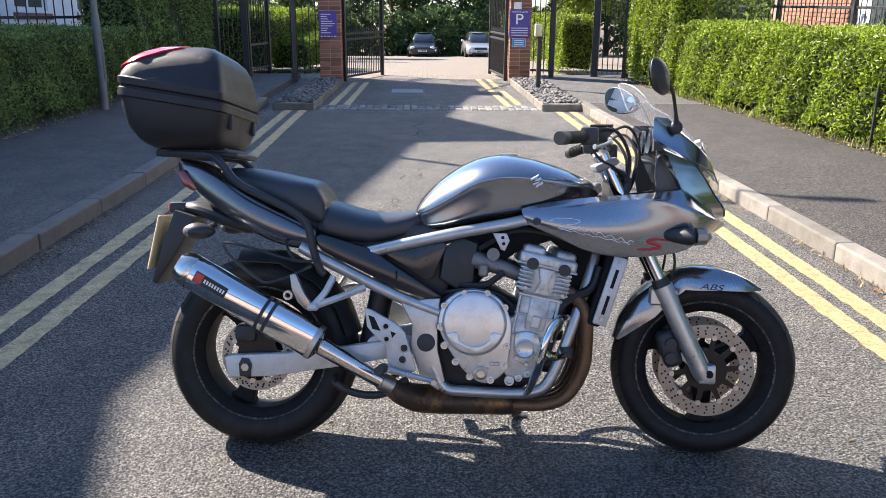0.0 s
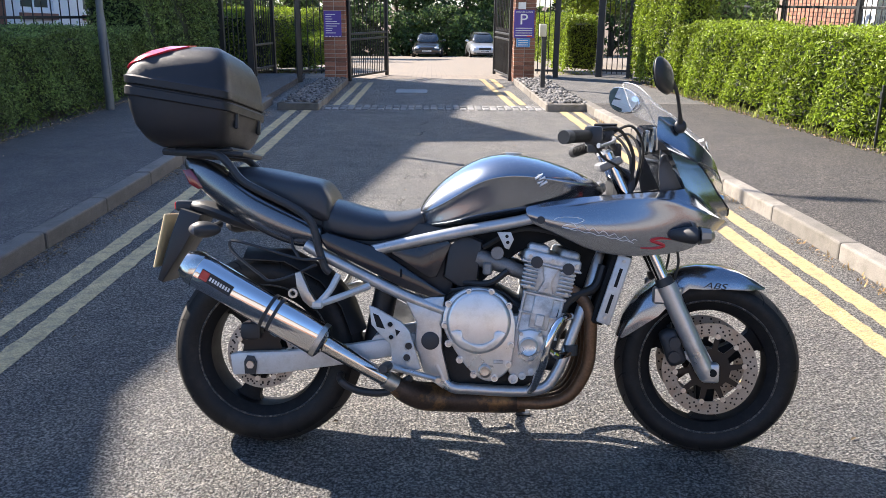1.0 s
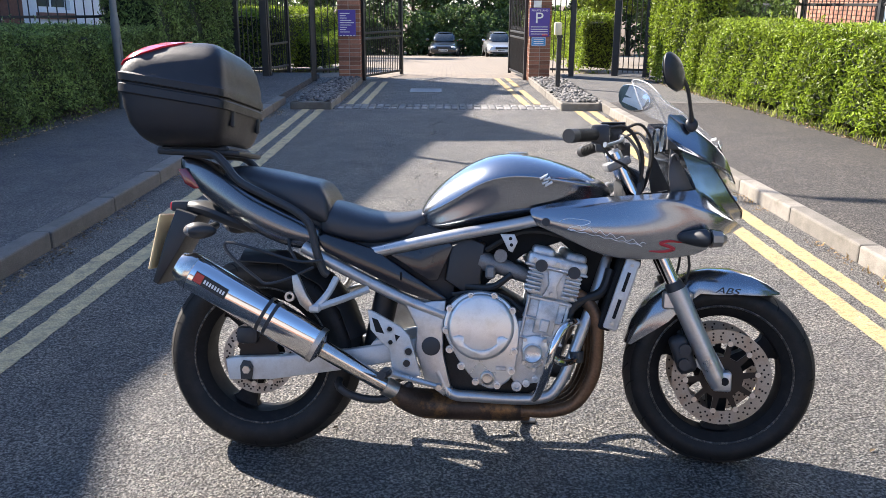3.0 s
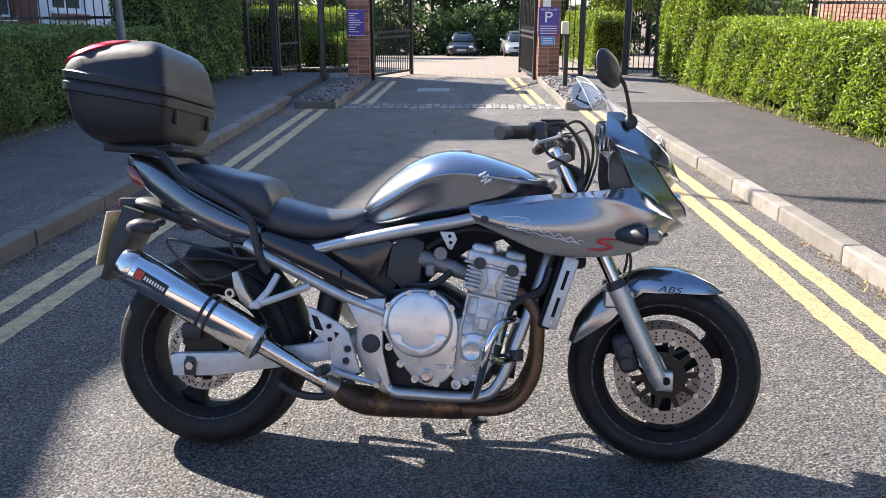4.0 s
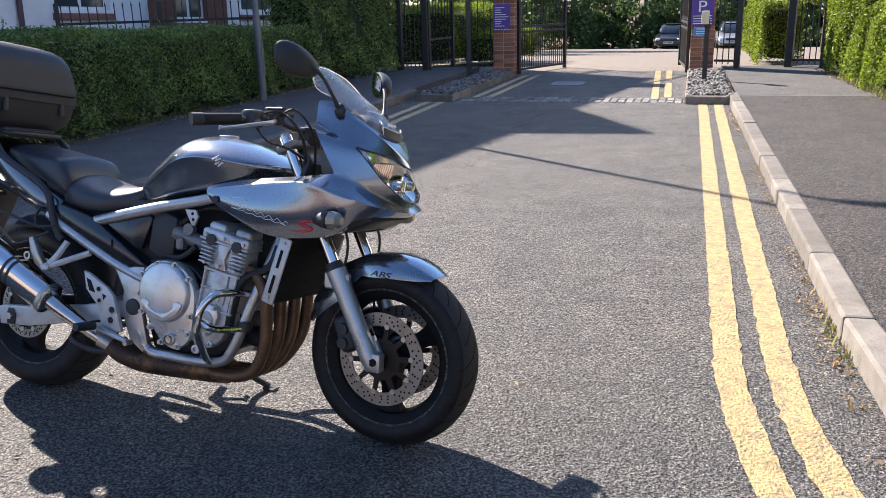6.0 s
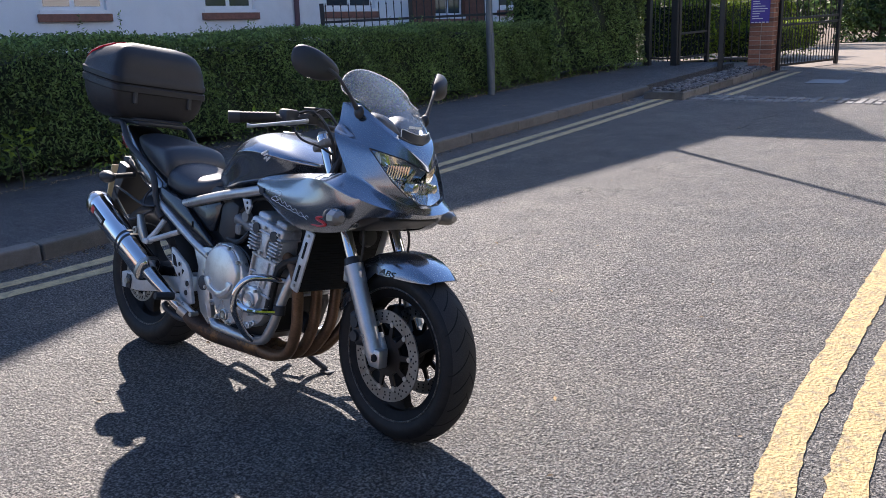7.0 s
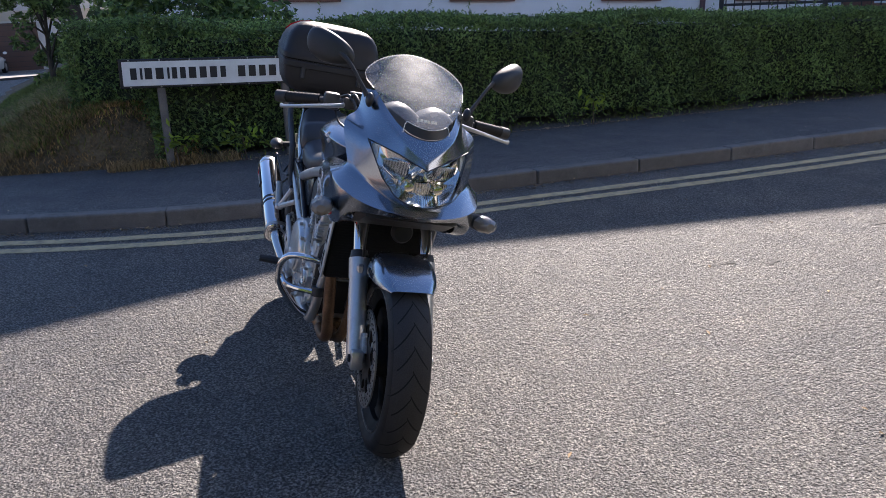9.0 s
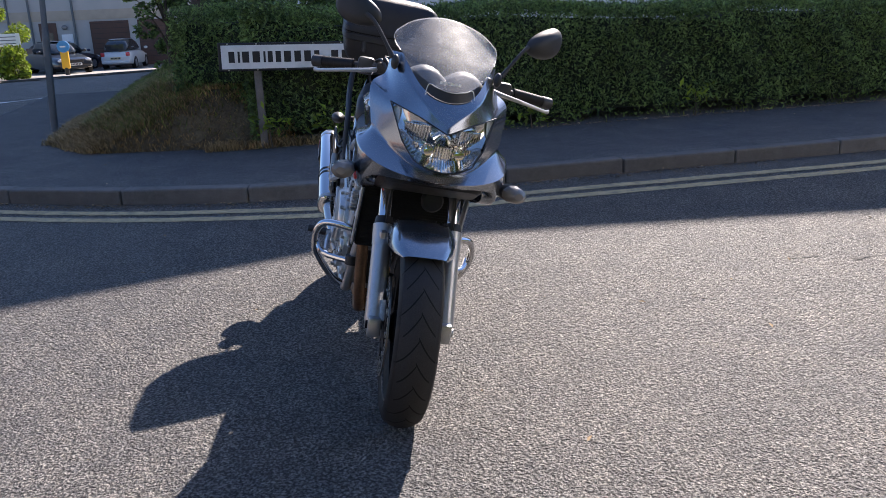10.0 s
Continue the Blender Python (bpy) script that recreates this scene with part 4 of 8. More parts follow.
# -- wheels --
def wheel(name, cx, cz, R, half, label, turn):
    place = Matrix.Translation((cx, 0, cz))
    fix = (lambda b: steered(b)) if turn else (lambda b: b)

    def at(b):
        bmesh.ops.transform(b, matrix=place, verts=b.verts[:])
        return fix(b)

    k = half / 0.06
    prof = [(0.214, -0.8 * half), (0.222, -0.86 * half), (0.238, -0.97 * half), (R - 0.042 * k ** 0.5, -half), (R - 0.02 * k ** 0.5, -0.84 * half), (R - 0.0075, -0.52 * half), (R - 0.0015, -0.22 * half)]
    prof = prof + [(R, 0)] + [(r, -o) for r, o in reversed(prof)]
    rim_bm = lathe(bmesh.new(), [(0.205, -0.78 * half), (0.222, -0.84 * half), (0.222, -0.72 * half), (0.196, -0.62 * half), (0.19, 0), (0.196, 0.62 * half), (0.222, 0.72 * half), (0.222, 0.84 * half), (0.205, 0.78 * half), (0.186, 0.6 * half), (0.18, 0), (0.186, -0.6 * half)], 56, closed=True)
    rim = part("rim", at(rim_bm), WHEEL_BLACK, bike, "black cast wheel rim with road grime")
    rim.name = name
    tyre = part("tyre", at(lathe(bmesh.new(), prof, 64)), RUBBER, rim, label)
    band = [(r + 0.0008, o) for r, o in prof if abs(o) < 0.9 * half and r > R - 0.05]
    part("tread_band", at(lathe(bmesh.new(), band, 64)), TREAD, rim, "dusty grey tread band")
    # three forked spokes
    for q in range(3):
        a = math.tau * (q / 3 + (0.085 if turn else 0.02))
        bm = bmesh.new()
        rings = []
        for r, w, h in ((0.04, 0.035, 0.03), (0.08, 0.03, 0.024), (0.13, 0.026, 0.02), (0.165, 0.034, 0.021), (0.186, 0.055, 0.024)):
            ring = []
            for s, o in ((-1, -0.8), (-0.75, -1), (0.75, -1), (1, -0.8), (1, 0.8), (0.75, 1), (-0.75, 1), (-1, 0.8)):
                t = s * w
                ring.append((r * math.cos(a) - t * math.sin(a), o * h, r * math.sin(a) + t * math.cos(a)))
            rings.append(ring)
        loft(bm, rings)
        part("spoke", at(bm), WHEEL_BLACK, rim)
    lip = [(0.2185 + 0.0035 * math.cos(q * math.tau / 8), 0.0035 * math.sin(q * math.tau / 8)) for q in range(8)]
    for o in (-0.835 * half, 0.835 * half):
        part("rim_lip", at(lathe(bmesh.new(), [(r, o + e) for r, e in lip], 64, closed=True)), RIM_LIP, rim, "dusty rolled rim lip")
    part("hub", at(lathe(bmesh.new(), [(0.0, -0.06), (0.03, -0.06), (0.05, -0.05), (0.055, -0.02), (0.055, 0.02), (0.05, 0.05), (0.03, 0.06), (0.0, 0.06)], 28)), WHEEL_BLACK, rim)
    # tread grooves: slanted near-black strips laid on the rubber, groove shade as colour
    n = 27
    V, F = [], []

    def surf(o):
        return np.interp(abs(o), [0, 0.22 * half, 0.52 * half, 0.84 * half, half], [R, R - 0.0015, R - 0.0075, R - 0.02 * k ** 0.5, R - 0.042 * k ** 0.5]) + 0.0016

    for q in range(n):
        for sgn in (-1, 1):
            a0 = math.tau * (q + (0.12 if sgn > 0 else 0)) / n
            ss = np.linspace(-0.02, 0.93 if q % 2 else 0.7, 11)
            o = len(V)
            for s in ss:
                aa = a0 - (0.52 * s - 0.16 * s * s) * 0.7
                wdt = (0.0038 - 0.0022 * abs(s - 0.25)) / R
                for e in (-1, 1):
                    an = aa + e * wdt
                    rr = surf(s * half)
                    p = Vector((rr * math.cos(an), sgn * s * half, rr * math.sin(an)))
                    p = place @ p
                    V.append(STEER @ p if turn else p)
            for i in range(len(ss) - 1):
                F.append((o + 2 * i, o + 2 * i + 1, o + 2 * i + 3, o + 2 * i + 2))
    raw_mesh("tread", V, F, SHADE_BLACK, rim, "near-black strips for the shade in the tread grooves")
    return rim


def brake_disc(parent, cx, cz, y, r, r_in, turn, holes=True):
    place = Matrix.Translation((cx, y, cz))

    def at(b):
        bmesh.ops.transform(b, matrix=place, verts=b.verts[:])
        return steered(b) if turn else b

    d = part("brake_disc", at(lathe(bmesh.new(), [(r_in, -0.0025), (r, -0.0025), (r, 0.0025), (r_in, 0.0025)], 64, closed=True)), DISC_STEEL, parent, "drilled steel brake disc, worn")
    # Drilled holes as near-black discs set proud, hole shade put into colour.
    bm = bmesh.new()
    for ring, m in ((r_in + 0.012, 30), ((r + r_in) / 2, 36), (r - 0.01, 30)):
        for q in range(m):
            if ring == (r + r_in) / 2 and q % 3 == 0:
                continue
            a = math.tau * q / m + ring * 40
            p = Vector((ring * math.cos(a), 0, ring * math.sin(a)))
            cyl(bm, p + Vector((0, -0.0032, 0)), p + Vector((0, 0.0032, 0)), 0.0035, seg=6)
    part("drilling", at(bm), SHADE_BLACK, d, "near-black discs for the shade in the drilled holes")
    star = []
    for q in range(10):
        for da, rr in ((-0.12, r_in + 0.003), (0.0, r_in + 0.003), (0.07, 0.066), (0.42, 0.066)):
            an = math.tau * q / 10 + 0.12 + da + 0.06
            star.append((rr * math.cos(an), rr * math.sin(an)))
    part("disc_carrier", at(plate(bmesh.new(), star, -0.003, 0.004)), CARRIER, d, "bronze carrier arms")
    for q in range(10):
        an = math.tau * q / 10 + 0.12
        p = Vector(((r_in + 0.001) * math.cos(an), 0, (r_in + 0.001) * math.sin(an)))
        part("rivet", at(cyl(bmesh.new(), p + Vector((0, -0.006, 0)), p + Vector((0, 0.006, 0)), 0.0085, seg=10)), STEEL, d, "steel float button")
    return d


fw = wheel("front_wheel", FAX, FAZ, 0.294, 0.063, "worn road tyre with slanted tread", True)
rw = wheel("rear_wheel", 0.012, RAZ, 0.315, 0.088, "broad worn road tyre", False)
brake_disc(fw, FAX, FAZ, -0.075, 0.149, 0.107, True)
brake_disc(fw, FAX, FAZ, 0.075, 0.149, 0.107, True)
brake_disc(rw, 0.012, RAZ, -0.1, 0.116, 0.085, False)

# -- fork --
for s in (-1, 1):
    y = 0.107 * s
    up = Vector((-math.sin(rake), 0, math.cos(rake)))
    a = Vector((FAX - 0.006, y, FAZ - 0.028))
    bm = bmesh.new()
    cyl(bm, a + up * 0.012, a + up * 0.04, 0.026, 0.0295, 18)
    cyl(bm, a + up * 0.04, a + up * 0.27, 0.0298, 0.0298, 18)
    cyl(bm, a + up * 0.27, a + up * 0.335, 0.0312, 0.033, 18)
    box(bm, a.x - 0.026, a.x + 0.028, y - 0.02, y + 0.02, a.z - 0.006, a.z + 0.056, 0.008, 2)
    p = a + up * 0.3
    box(bm, p.x - 0.055, p.x + 0.035, y - 0.012, y + 0.012, p.z - 0.03, p.z + 0.025, 0.006, 1)
    leg = part("fork_leg", steered(bm), FRAME_SILVER, bike, "silver fork slider")
    part("dust_seal", steered(cyl(bmesh.new(), a + up * 0.335, a + up * 0.36, 0.0305, 0.026, 18)), PLASTIC, leg)
    part("stanchion", steered(cyl(bmesh.new(), a + up * 0.36, a + up * 0.79, 0.0205, seg=18)), CHROME, leg, "chromed fork tube")
    part("fork_cap", steered(cyl(bmesh.new(), a + up * 0.785, a + up * 0.8, 0.02, 0.015, 14)), CAST, leg)
    part("axle_nut", steered(cyl(bmesh.new(), (FAX, y + s * 0.0, FAZ), (FAX, y + s * 0.026, FAZ), 0.014, 0.012, 14)), SHADE_BLACK if s < 0 else CAST, leg, "axle end")
    # caliper behind the leg
    bm = bmesh.new()
    c = Vector((FAX - 0.118, 0.08 * s, FAZ + 0.07))
    box(bm, -0.032, 0.028, c.y - 0.032, c.y + 0.032, -0.06, 0.06, 0.02, 3, m=Matrix.Translation((c.x, 0, c.z)) @ Matrix.Rotation(radians(-20), 4, "Y"))
    cyl(bm, c + Vector((0, 0, 0.02)), c + Vector((0, 0.042 * s, 0.02)), 0.02, 0.018, 14)
    cyl(bm, c + Vector((0, 0, -0.026)), c + Vector((0, 0.042 * s, -0.026)), 0.02, 0.018, 14)
    cal = part("brake_caliper", steered(bm), PLASTIC, leg, "black two-piston caliper")
    bm = bmesh.new()
    plate(bm, [(FAX - 0.1, FAZ + 0.05), (FAX - 0.02, FAZ + 0.075), (FAX + 0.01, FAZ + 0.02), (FAX - 0.04, FAZ + 0.005)], 0.078 * s, 0.094 * s, bevel=0.002)
    part("caliper_bracket", steered(bm), CAST, leg)
    part("brake_hose", steered(tube(bmesh.new(), [(c.x, c.y, c.z + 0.06), (c.x - 0.02, c.y * 1.2, c.z + 0.16), (c.x + 0.0, c.y * 1.25, c.z + 0.3), (c.x - 0.09, c.y * 0.9, c.z + 0.44), (1.15, 0.06 * s, 0.86)], 0.0045, 6)), CABLE, leg)
bm = bmesh.new()
for h in (0.5, 0.755):
    c = Vector((FAX - 0.006, 0, FAZ - 0.028)) + up * h
    box(bm, -0.04, 0.035, -0.135, 0.135, -0.013, 0.013, 0.008, 2, m=Matrix.Translation(c) @ Matrix.Rotation(-rake, 4, "Y"))
part("fork_yoke", steered(bm), THROTTLE, bike, "cast alloy fork yokes")

# front mudguard: a folded blade over the tyre
rings = []
for th, hw, drop, r in ((163, 0.05, 0.02, 0.318), (150, 0.068, 0.06, 0.324), (135, 0.074, 0.085, 0.33), (118, 0.075, 0.075, 0.336), (106, 0.08, 0.06, 0.339), (98, 0.1, 0.066, 0.339), (86, 0.099, 0.064, 0.337), (76, 0.095, 0.054, 0.333), (67, 0.084, 0.036, 0.328), (58.5, 0.062, 0.008, 0.324)):
    t = math.radians(th)
    ring = []
    for f, dr in ((-1, 1.0), (-0.98, 0.7), (-0.9, 0.34), (-0.74, 0.04), (-0.7, 0.0), (0, -0.07), (0.7, 0.0), (0.74, 0.04), (0.9, 0.34), (0.98, 0.7), (1, 1.0)):
        rr = r - 0.01 - dr * drop
        ring.append(Vector((FAX + rr * math.cos(t), f * hw, FAZ + rr * math.sin(t))))
    rings.append(ring)
bm = loft(bmesh.new(), rings, closed=False)
bmesh.ops.solidify(bm, geom=bm.faces[:], thickness=0.004)
fender = part("front_mudguard", steered(bm), PAINT, bike, "grey painted front mudguard")
ft = Matrix.Translation((FAX + 0.0, -0.0985, FAZ + 0.272)) @ pose(0, 0, 0, 90, 0, 0) @ pose(0, 0, 0, 0, 0, -4)
lettering("badge_text", "ABS", 0.027, STEER @ ft, SIGN_BLACK, fender, "black letters", shear=0.3, width=1.5)

# -- engine --
cases = plate(bmesh.new(), [(0.585, 0.5), (0.64, 0.54), (0.76, 0.545), (0.86, 0.49), (0.93, 0.44), (0.955, 0.36), (0.92, 0.26), (0.86, 0.225), (0.7, 0.21), (0.61, 0.235), (0.575, 0.36)], -0.125, 0.13, bevel=0.018)
engine = part("engine", cases, DARK_CAST, bike, "grimy cast alloy four-cylinder engine, cases near-black for shaded gaps")
CC = Vector((0.71, 0, 0.443))
part("crank_case", plate(bmesh.new(), [(0.795, 0.3), (0.815, 0.46), (0.86, 0.47), (0.94, 0.44), (0.952, 0.36), (0.915, 0.3), (0.88, 0.272), (0.82, 0.262)], -0.164, -0.1, bevel=0.008), CAST, engine, "cast alloy crankcase end")
part("sump", plate(bmesh.new(), [(0.64, 0.24), (0.7, 0.215), (0.86, 0.215), (0.9, 0.25), (0.86, 0.3), (0.68, 0.3)], -0.11, 0.11, bevel=0.015), CAST, engine, "grimy alloy sump")


# Outline points traced to match the cover as the camera sees it.
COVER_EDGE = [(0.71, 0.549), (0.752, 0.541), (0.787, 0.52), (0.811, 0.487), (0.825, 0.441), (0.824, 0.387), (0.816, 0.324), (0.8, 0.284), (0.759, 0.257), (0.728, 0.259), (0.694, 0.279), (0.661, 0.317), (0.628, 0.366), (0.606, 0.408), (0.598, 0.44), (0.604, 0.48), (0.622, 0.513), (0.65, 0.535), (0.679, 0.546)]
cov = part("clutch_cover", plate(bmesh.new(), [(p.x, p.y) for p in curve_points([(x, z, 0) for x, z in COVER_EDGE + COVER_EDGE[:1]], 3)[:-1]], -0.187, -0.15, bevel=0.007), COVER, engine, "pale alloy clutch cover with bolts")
part("cover_dome", lathe(bmesh.new(), [(0.101, -0.186), (0.0985, -0.198), (0.093, -0.2045), (0.088, -0.206), (0.0, -0.2075)], 56, centre=(CC.x, 0, CC.z)), COVER, cov)
# raised crescent with two tabs round the foot of the dome
ins, out_ = [], []
for k in range(19):
    t = math.radians(200 + 140 * k / 18)
    w = 0.009 if k in (1, 2, 16, 17) else 0.0
    ins.append((CC.x + (0.068 - w) * math.cos(t), CC.z + (0.068 - w) * math.sin(t)))
    out_.append((CC.x + 0.09 * math.cos(t), CC.z + 0.09 * math.sin(t)))
part("cover_crescent", plate(bmesh.new(), ins + out_[::-1], -0.2125, -0.203, bevel=0.0025), COVER, cov)
part("cover_notch", plate(bmesh.new(), [(0.757, 0.533), (0.772, 0.526), (0.771, 0.508), (0.758, 0.505)], -0.193, -0.185, bevel=0.003), COVER, cov)
bolt_mesh = bpy.data.meshes.new("bolt")
bm = cyl(bmesh.new(), (0, -0.008, 0), (0, 0.004, 0), 0.0068, seg=12)
cyl(bm, (0, -0.0095, 0), (0, -0.008, 0), 0.0035, seg=6)
bm.to_mesh(bolt_mesh)
bm.free()
bolt_mesh.materials.append(STEEL)


def bolt(parent, x, y, z, s=1.0):
    o = new("bolt", bolt_mesh)
    o.parent = parent
    o.matrix_basis = pose(x, y, z) @ Matrix.Diagonal((s, s, s, 1))


for x, z in ((0.679, 0.535), (0.748, 0.536), (0.803, 0.494), (0.617, 0.496), (0.606, 0.43), (0.618, 0.372), (0.654, 0.322), (0.698, 0.276), (0.763, 0.267), (0.812, 0.372), (0.805, 0.312)):
    part("bolt_lug", cyl(bmesh.new(), (x, -0.184, z), (x, -0.191, z), 0.0125, 0.0105, 14), COVER, cov)
    bolt(cov, x, -0.194, z)
part("filler_plug", lathe(bmesh.new(), [(0.022, -0.186), (0.021, -0.194), (0.0165, -0.196), (0.015, -0.191), (0.012, -0.191), (0.011, -0.197), (0.0, -0.196)], 22, centre=(0.733, 0, 0.289)), STEEL, cov, "steel plug")
part("rating_plate", B(0.758, 0.79, -0.19, -0.186, 0.313, 0.325, 0.002), CAST, cov)
pulse = part("pulse_cover", plate(bmesh.new(), [(0.838, 0.414), (0.872, 0.421), (0.906, 0.413), (0.915, 0.382), (0.895, 0.332), (0.871, 0.312), (0.84, 0.33), (0.833, 0.373)], -0.182, -0.15, bevel=0.006), COVER, engine, "angular alloy end cover with a round boss")
part("cover_boss", lathe(bmesh.new(), [(0.031, -0.18), (0.0295, -0.188), (0.026, -0.1905), (0.023, -0.1885), (0.0, -0.1885)], 32, centre=(0.866, 0, 0.367)), COVER, pulse)
for x, z in ((0.843, 0.408), (0.902, 0.407), (0.872, 0.319), (0.84, 0.339), (0.899, 0.346)):
    bolt(pulse, x, -0.186, z, 0.85)
for x, z, r in ((0.822, 0.262, 0.016), (0.85, 0.272, 0.012), (0.878, 0.285, 0.011)):
    part("crankcase_boss", lathe(bmesh.new(), [(r, -0.16), (r * 0.95, -0.172), (r * 0.5, -0.173), (r * 0.45, -0.166), (0.0, -0.166)], 16, centre=(x, 0, z)), CAST, engine)
ET = Matrix.Translation((0.889, 0, 0.41)) @ Matrix.Rotation(radians(11.5), 4, "Y")
bm = bmesh.new()
box(bm, -0.06, 0.062, -0.162, 0.165, -0.02, 0.13, 0.01, 2, m=ET)
for z, h in ((-0.012, 0.009), (0.052, 0.008), (0.112, 0.011)):
    box(bm, -0.067, 0.07, -0.172, 0.17, z, z + h, 0.003, 1, m=ET)
for x in (-0.06, 0.001, 0.06):
    box(bm, x - 0.005, x + 0.005, -0.171, -0.155, -0.01, 0.118, 0.003, 1, m=ET)
block = part("cylinder_block", bm, CAST, engine, "ribbed alloy cylinder block")
for y0 in (-0.172,):
    bm = bmesh.new()
    box(bm, -0.028, 0.034, y0, y0 + 0.012, 0.012, 0.118, 0.006, 2, m=ET)
    box(bm, -0.012, 0.018, y0 - 0.005, y0 + 0.01, 0.02, 0.06, 0.004, 1, m=ET)
    part("water_jacket", bm, CAST, block)
bm = bmesh.new()
box(bm, -0.074, 0.08, -0.168, 0.172, 0.126, 0.215, 0.01, 2, m=ET)
for x in (-0.058, 0.056):
    for q in range(6):
        z = 0.136 + q * 0.0125
        box(bm, x - 0.024, x + 0.024, -0.188, -0.164, z, z + 0.0065, 0.0028, 2, m=ET)
plate_pts = [(-0.026, 0.21), (0.026, 0.21), (0.012, 0.165), (0.024, 0.128), (-0.024, 0.128), (-0.012, 0.165)]
web = plate(bmesh.new(), plate_pts, -0.182, -0.16, bevel=0.004)
bmesh.ops.transform(web, matrix=ET, verts=web.verts[:])
tmp_me = bpy.data.meshes.new("web")
web.to_mesh(tmp_me)
web.free()
bm.from_mesh(tmp_me)
head = part("cylinder_head", bm, CAST, engine, "alloy cylinder head with fins")
bm = bmesh.new()
box(bm, -0.09, 0.09, -0.186, 0.178, 0.212, 0.25, 0.012, 3, m=ET)
box(bm, -0.094, 0.094, -0.19, 0.18, 0.21, 0.218, 0.003, 1, m=ET)
box(bm, -0.082, -0.012, -0.17, 0.17, 0.24, 0.272, 0.014, 3, m=ET)
box(bm, 0.02, 0.084, -0.17, 0.17, 0.24, 0.272, 0.014, 3, m=ET)
part("cam_cover", bm, CAST, head, "alloy cam cover")
for x in (-0.047, 0.052):
    bm = cyl(bmesh.new(), ET @ Vector((x, -0.192, 0.217)), ET @ Vector((x, -0.17, 0.217)), 0.0185, seg=18)
    part("cam_plug", bm, PLASTIC, head, "black half-moon rubber plug")
for x, z in ((-0.07, 0.232), (0.0, 0.232), (0.075, 0.232), (-0.055, 0.14), (0.062, 0.14), (0.0, 0.14)):
    p = ET @ Vector((x, -0.188, z))
    bolt(head, p.x, p.y, p.z, 0.8)
# intake side
bm = bmesh.new()
for y in (-0.12, -0.04, 0.04, 0.12):
    tube(bm, [ET @ Vector((-0.07, y, 0.17)), (0.77, y, 0.62), (0.7, y, 0.64)], [0.022, 0.026, 0.03], 14, 3)
part("throttle_body", bm, THROTTLE, engine, "row of alloy throttle bodies")
bm = bmesh.new()
cyl(bm, (0.765, -0.15, 0.655), (0.765, -0.13, 0.655), 0.02, seg=14)
box(bm, 0.72, 0.75, -0.16, -0.125, 0.585, 0.625, 0.006)
part("throttle_pulley", bm, THROTTLE, engine)
tab = part("alloy_tab", plate(bmesh.new(), [(0.762, 0.722), (0.805, 0.722), (0.815, 0.7), (0.8, 0.668), (0.788, 0.672)], -0.165, -0.155, bevel=0.002), SWING, engine, "pale slotted bracket")
# Bracket holes as near-black discs, their shade in the colour.
for x, z in ((0.793, 0.709), (0.796, 0.69)):
    part("tab_hole", cyl(bmesh.new(), (x, -0.1656, z), (x, -0.16, z), 0.0055, seg=10), SHADE_BLACK, tab)
part("airbox", plate(bmesh.new(), [(0.595, 0.575), (0.61, 0.68), (0.66, 0.715), (0.72, 0.69), (0.705, 0.555), (0.65, 0.54)], -0.148, 0.148, bevel=0.02), PLASTIC, bike, "black airbox")
# Added filler plate; its black stands for the shade behind the engine.
part("heat_shield", plate(bmesh.new(), [(0.62, 0.57), (0.63, 0.73), (0.8, 0.765), (1.06, 0.83), (1.12, 0.79), (1.1, 0.6), (1.06, 0.44), (1.0, 0.44), (1.0, 0.66), (0.95, 0.7), (0.84, 0.66), (0.75, 0.59), (0.7, 0.54)], -0.1, 0.1, bevel=0.01), SHADE_BLACK, bike, "near-black filler plate added behind the engine")
bm = bmesh.new()
tube(bm, [(0.93, -0.15, 0.33), (0.98, -0.15, 0.5), (1.07, -0.13, 0.55), (1.1, -0.12, 0.62)], 0.016, 10)
tube(bm, [(0.72, -0.13, 0.67), (0.83, -0.14, 0.73), (0.95, -0.13, 0.72), (1.05, -0.12, 0.68)], 0.009, 6)
tube(bm, [(0.62, -0.15, 0.535), (0.7, -0.15, 0.545), (0.78, -0.15, 0.53), (0.83, -0.15, 0.49)], 0.006, 6)
tube(bm, [(0.66, -0.14, 0.56), (0.74, -0.15, 0.56), (0.8, -0.15, 0.6)], 0.01, 8)
part("coolant_hose", bm, CABLE, engine, "black rubber hoses and wiring")

# -- exhaust --
exhaust = None
for k, y in enumerate((-0.135, -0.046, 0.046, 0.135)):
    bm = tube(bmesh.new(), [(0.972, y, 0.545), (1.02, y, 0.53), (1.058, y, 0.47), (1.064, y * 0.95, 0.38), (1.055, y * 0.85 - 0.005, 0.29), (1.01, y * 0.62 - 0.02, 0.205), (0.94, y * 0.5 - 0.03, 0.172), (0.84, y * 0.42 - 0.035, 0.168)], 0.0205, 14, 6)
    if exhaust is None:
        exhaust = part("exhaust_system", bm, BURNT, bike, "heat-browned exhaust headers")
    else:
        part("header_pipe", bm, BURNT, exhaust)
    part("pipe_flange", lathe(bmesh.new(), [(0.02, 0.0), (0.031, 0.0), (0.031, 0.012), (0.02, 0.012)], 18, axis="x", centre=(0.966, y, 0.545), closed=True), STEEL, exhaust)
bm = tube(bmesh.new(), [(0.87, -0.04, 0.165), (0.8, -0.04, 0.168), (0.66, -0.05, 0.17), (0.54, -0.08, 0.178), (0.48, -0.125, 0.205), (0.445, -0.15, 0.232)], [0.04, 0.047, 0.048, 0.046, 0.038, 0.026], 18, 6, flat=1.35)
part("collector", bm, SCORCHED, exhaust, "sooty collector box with rusty gold patches")
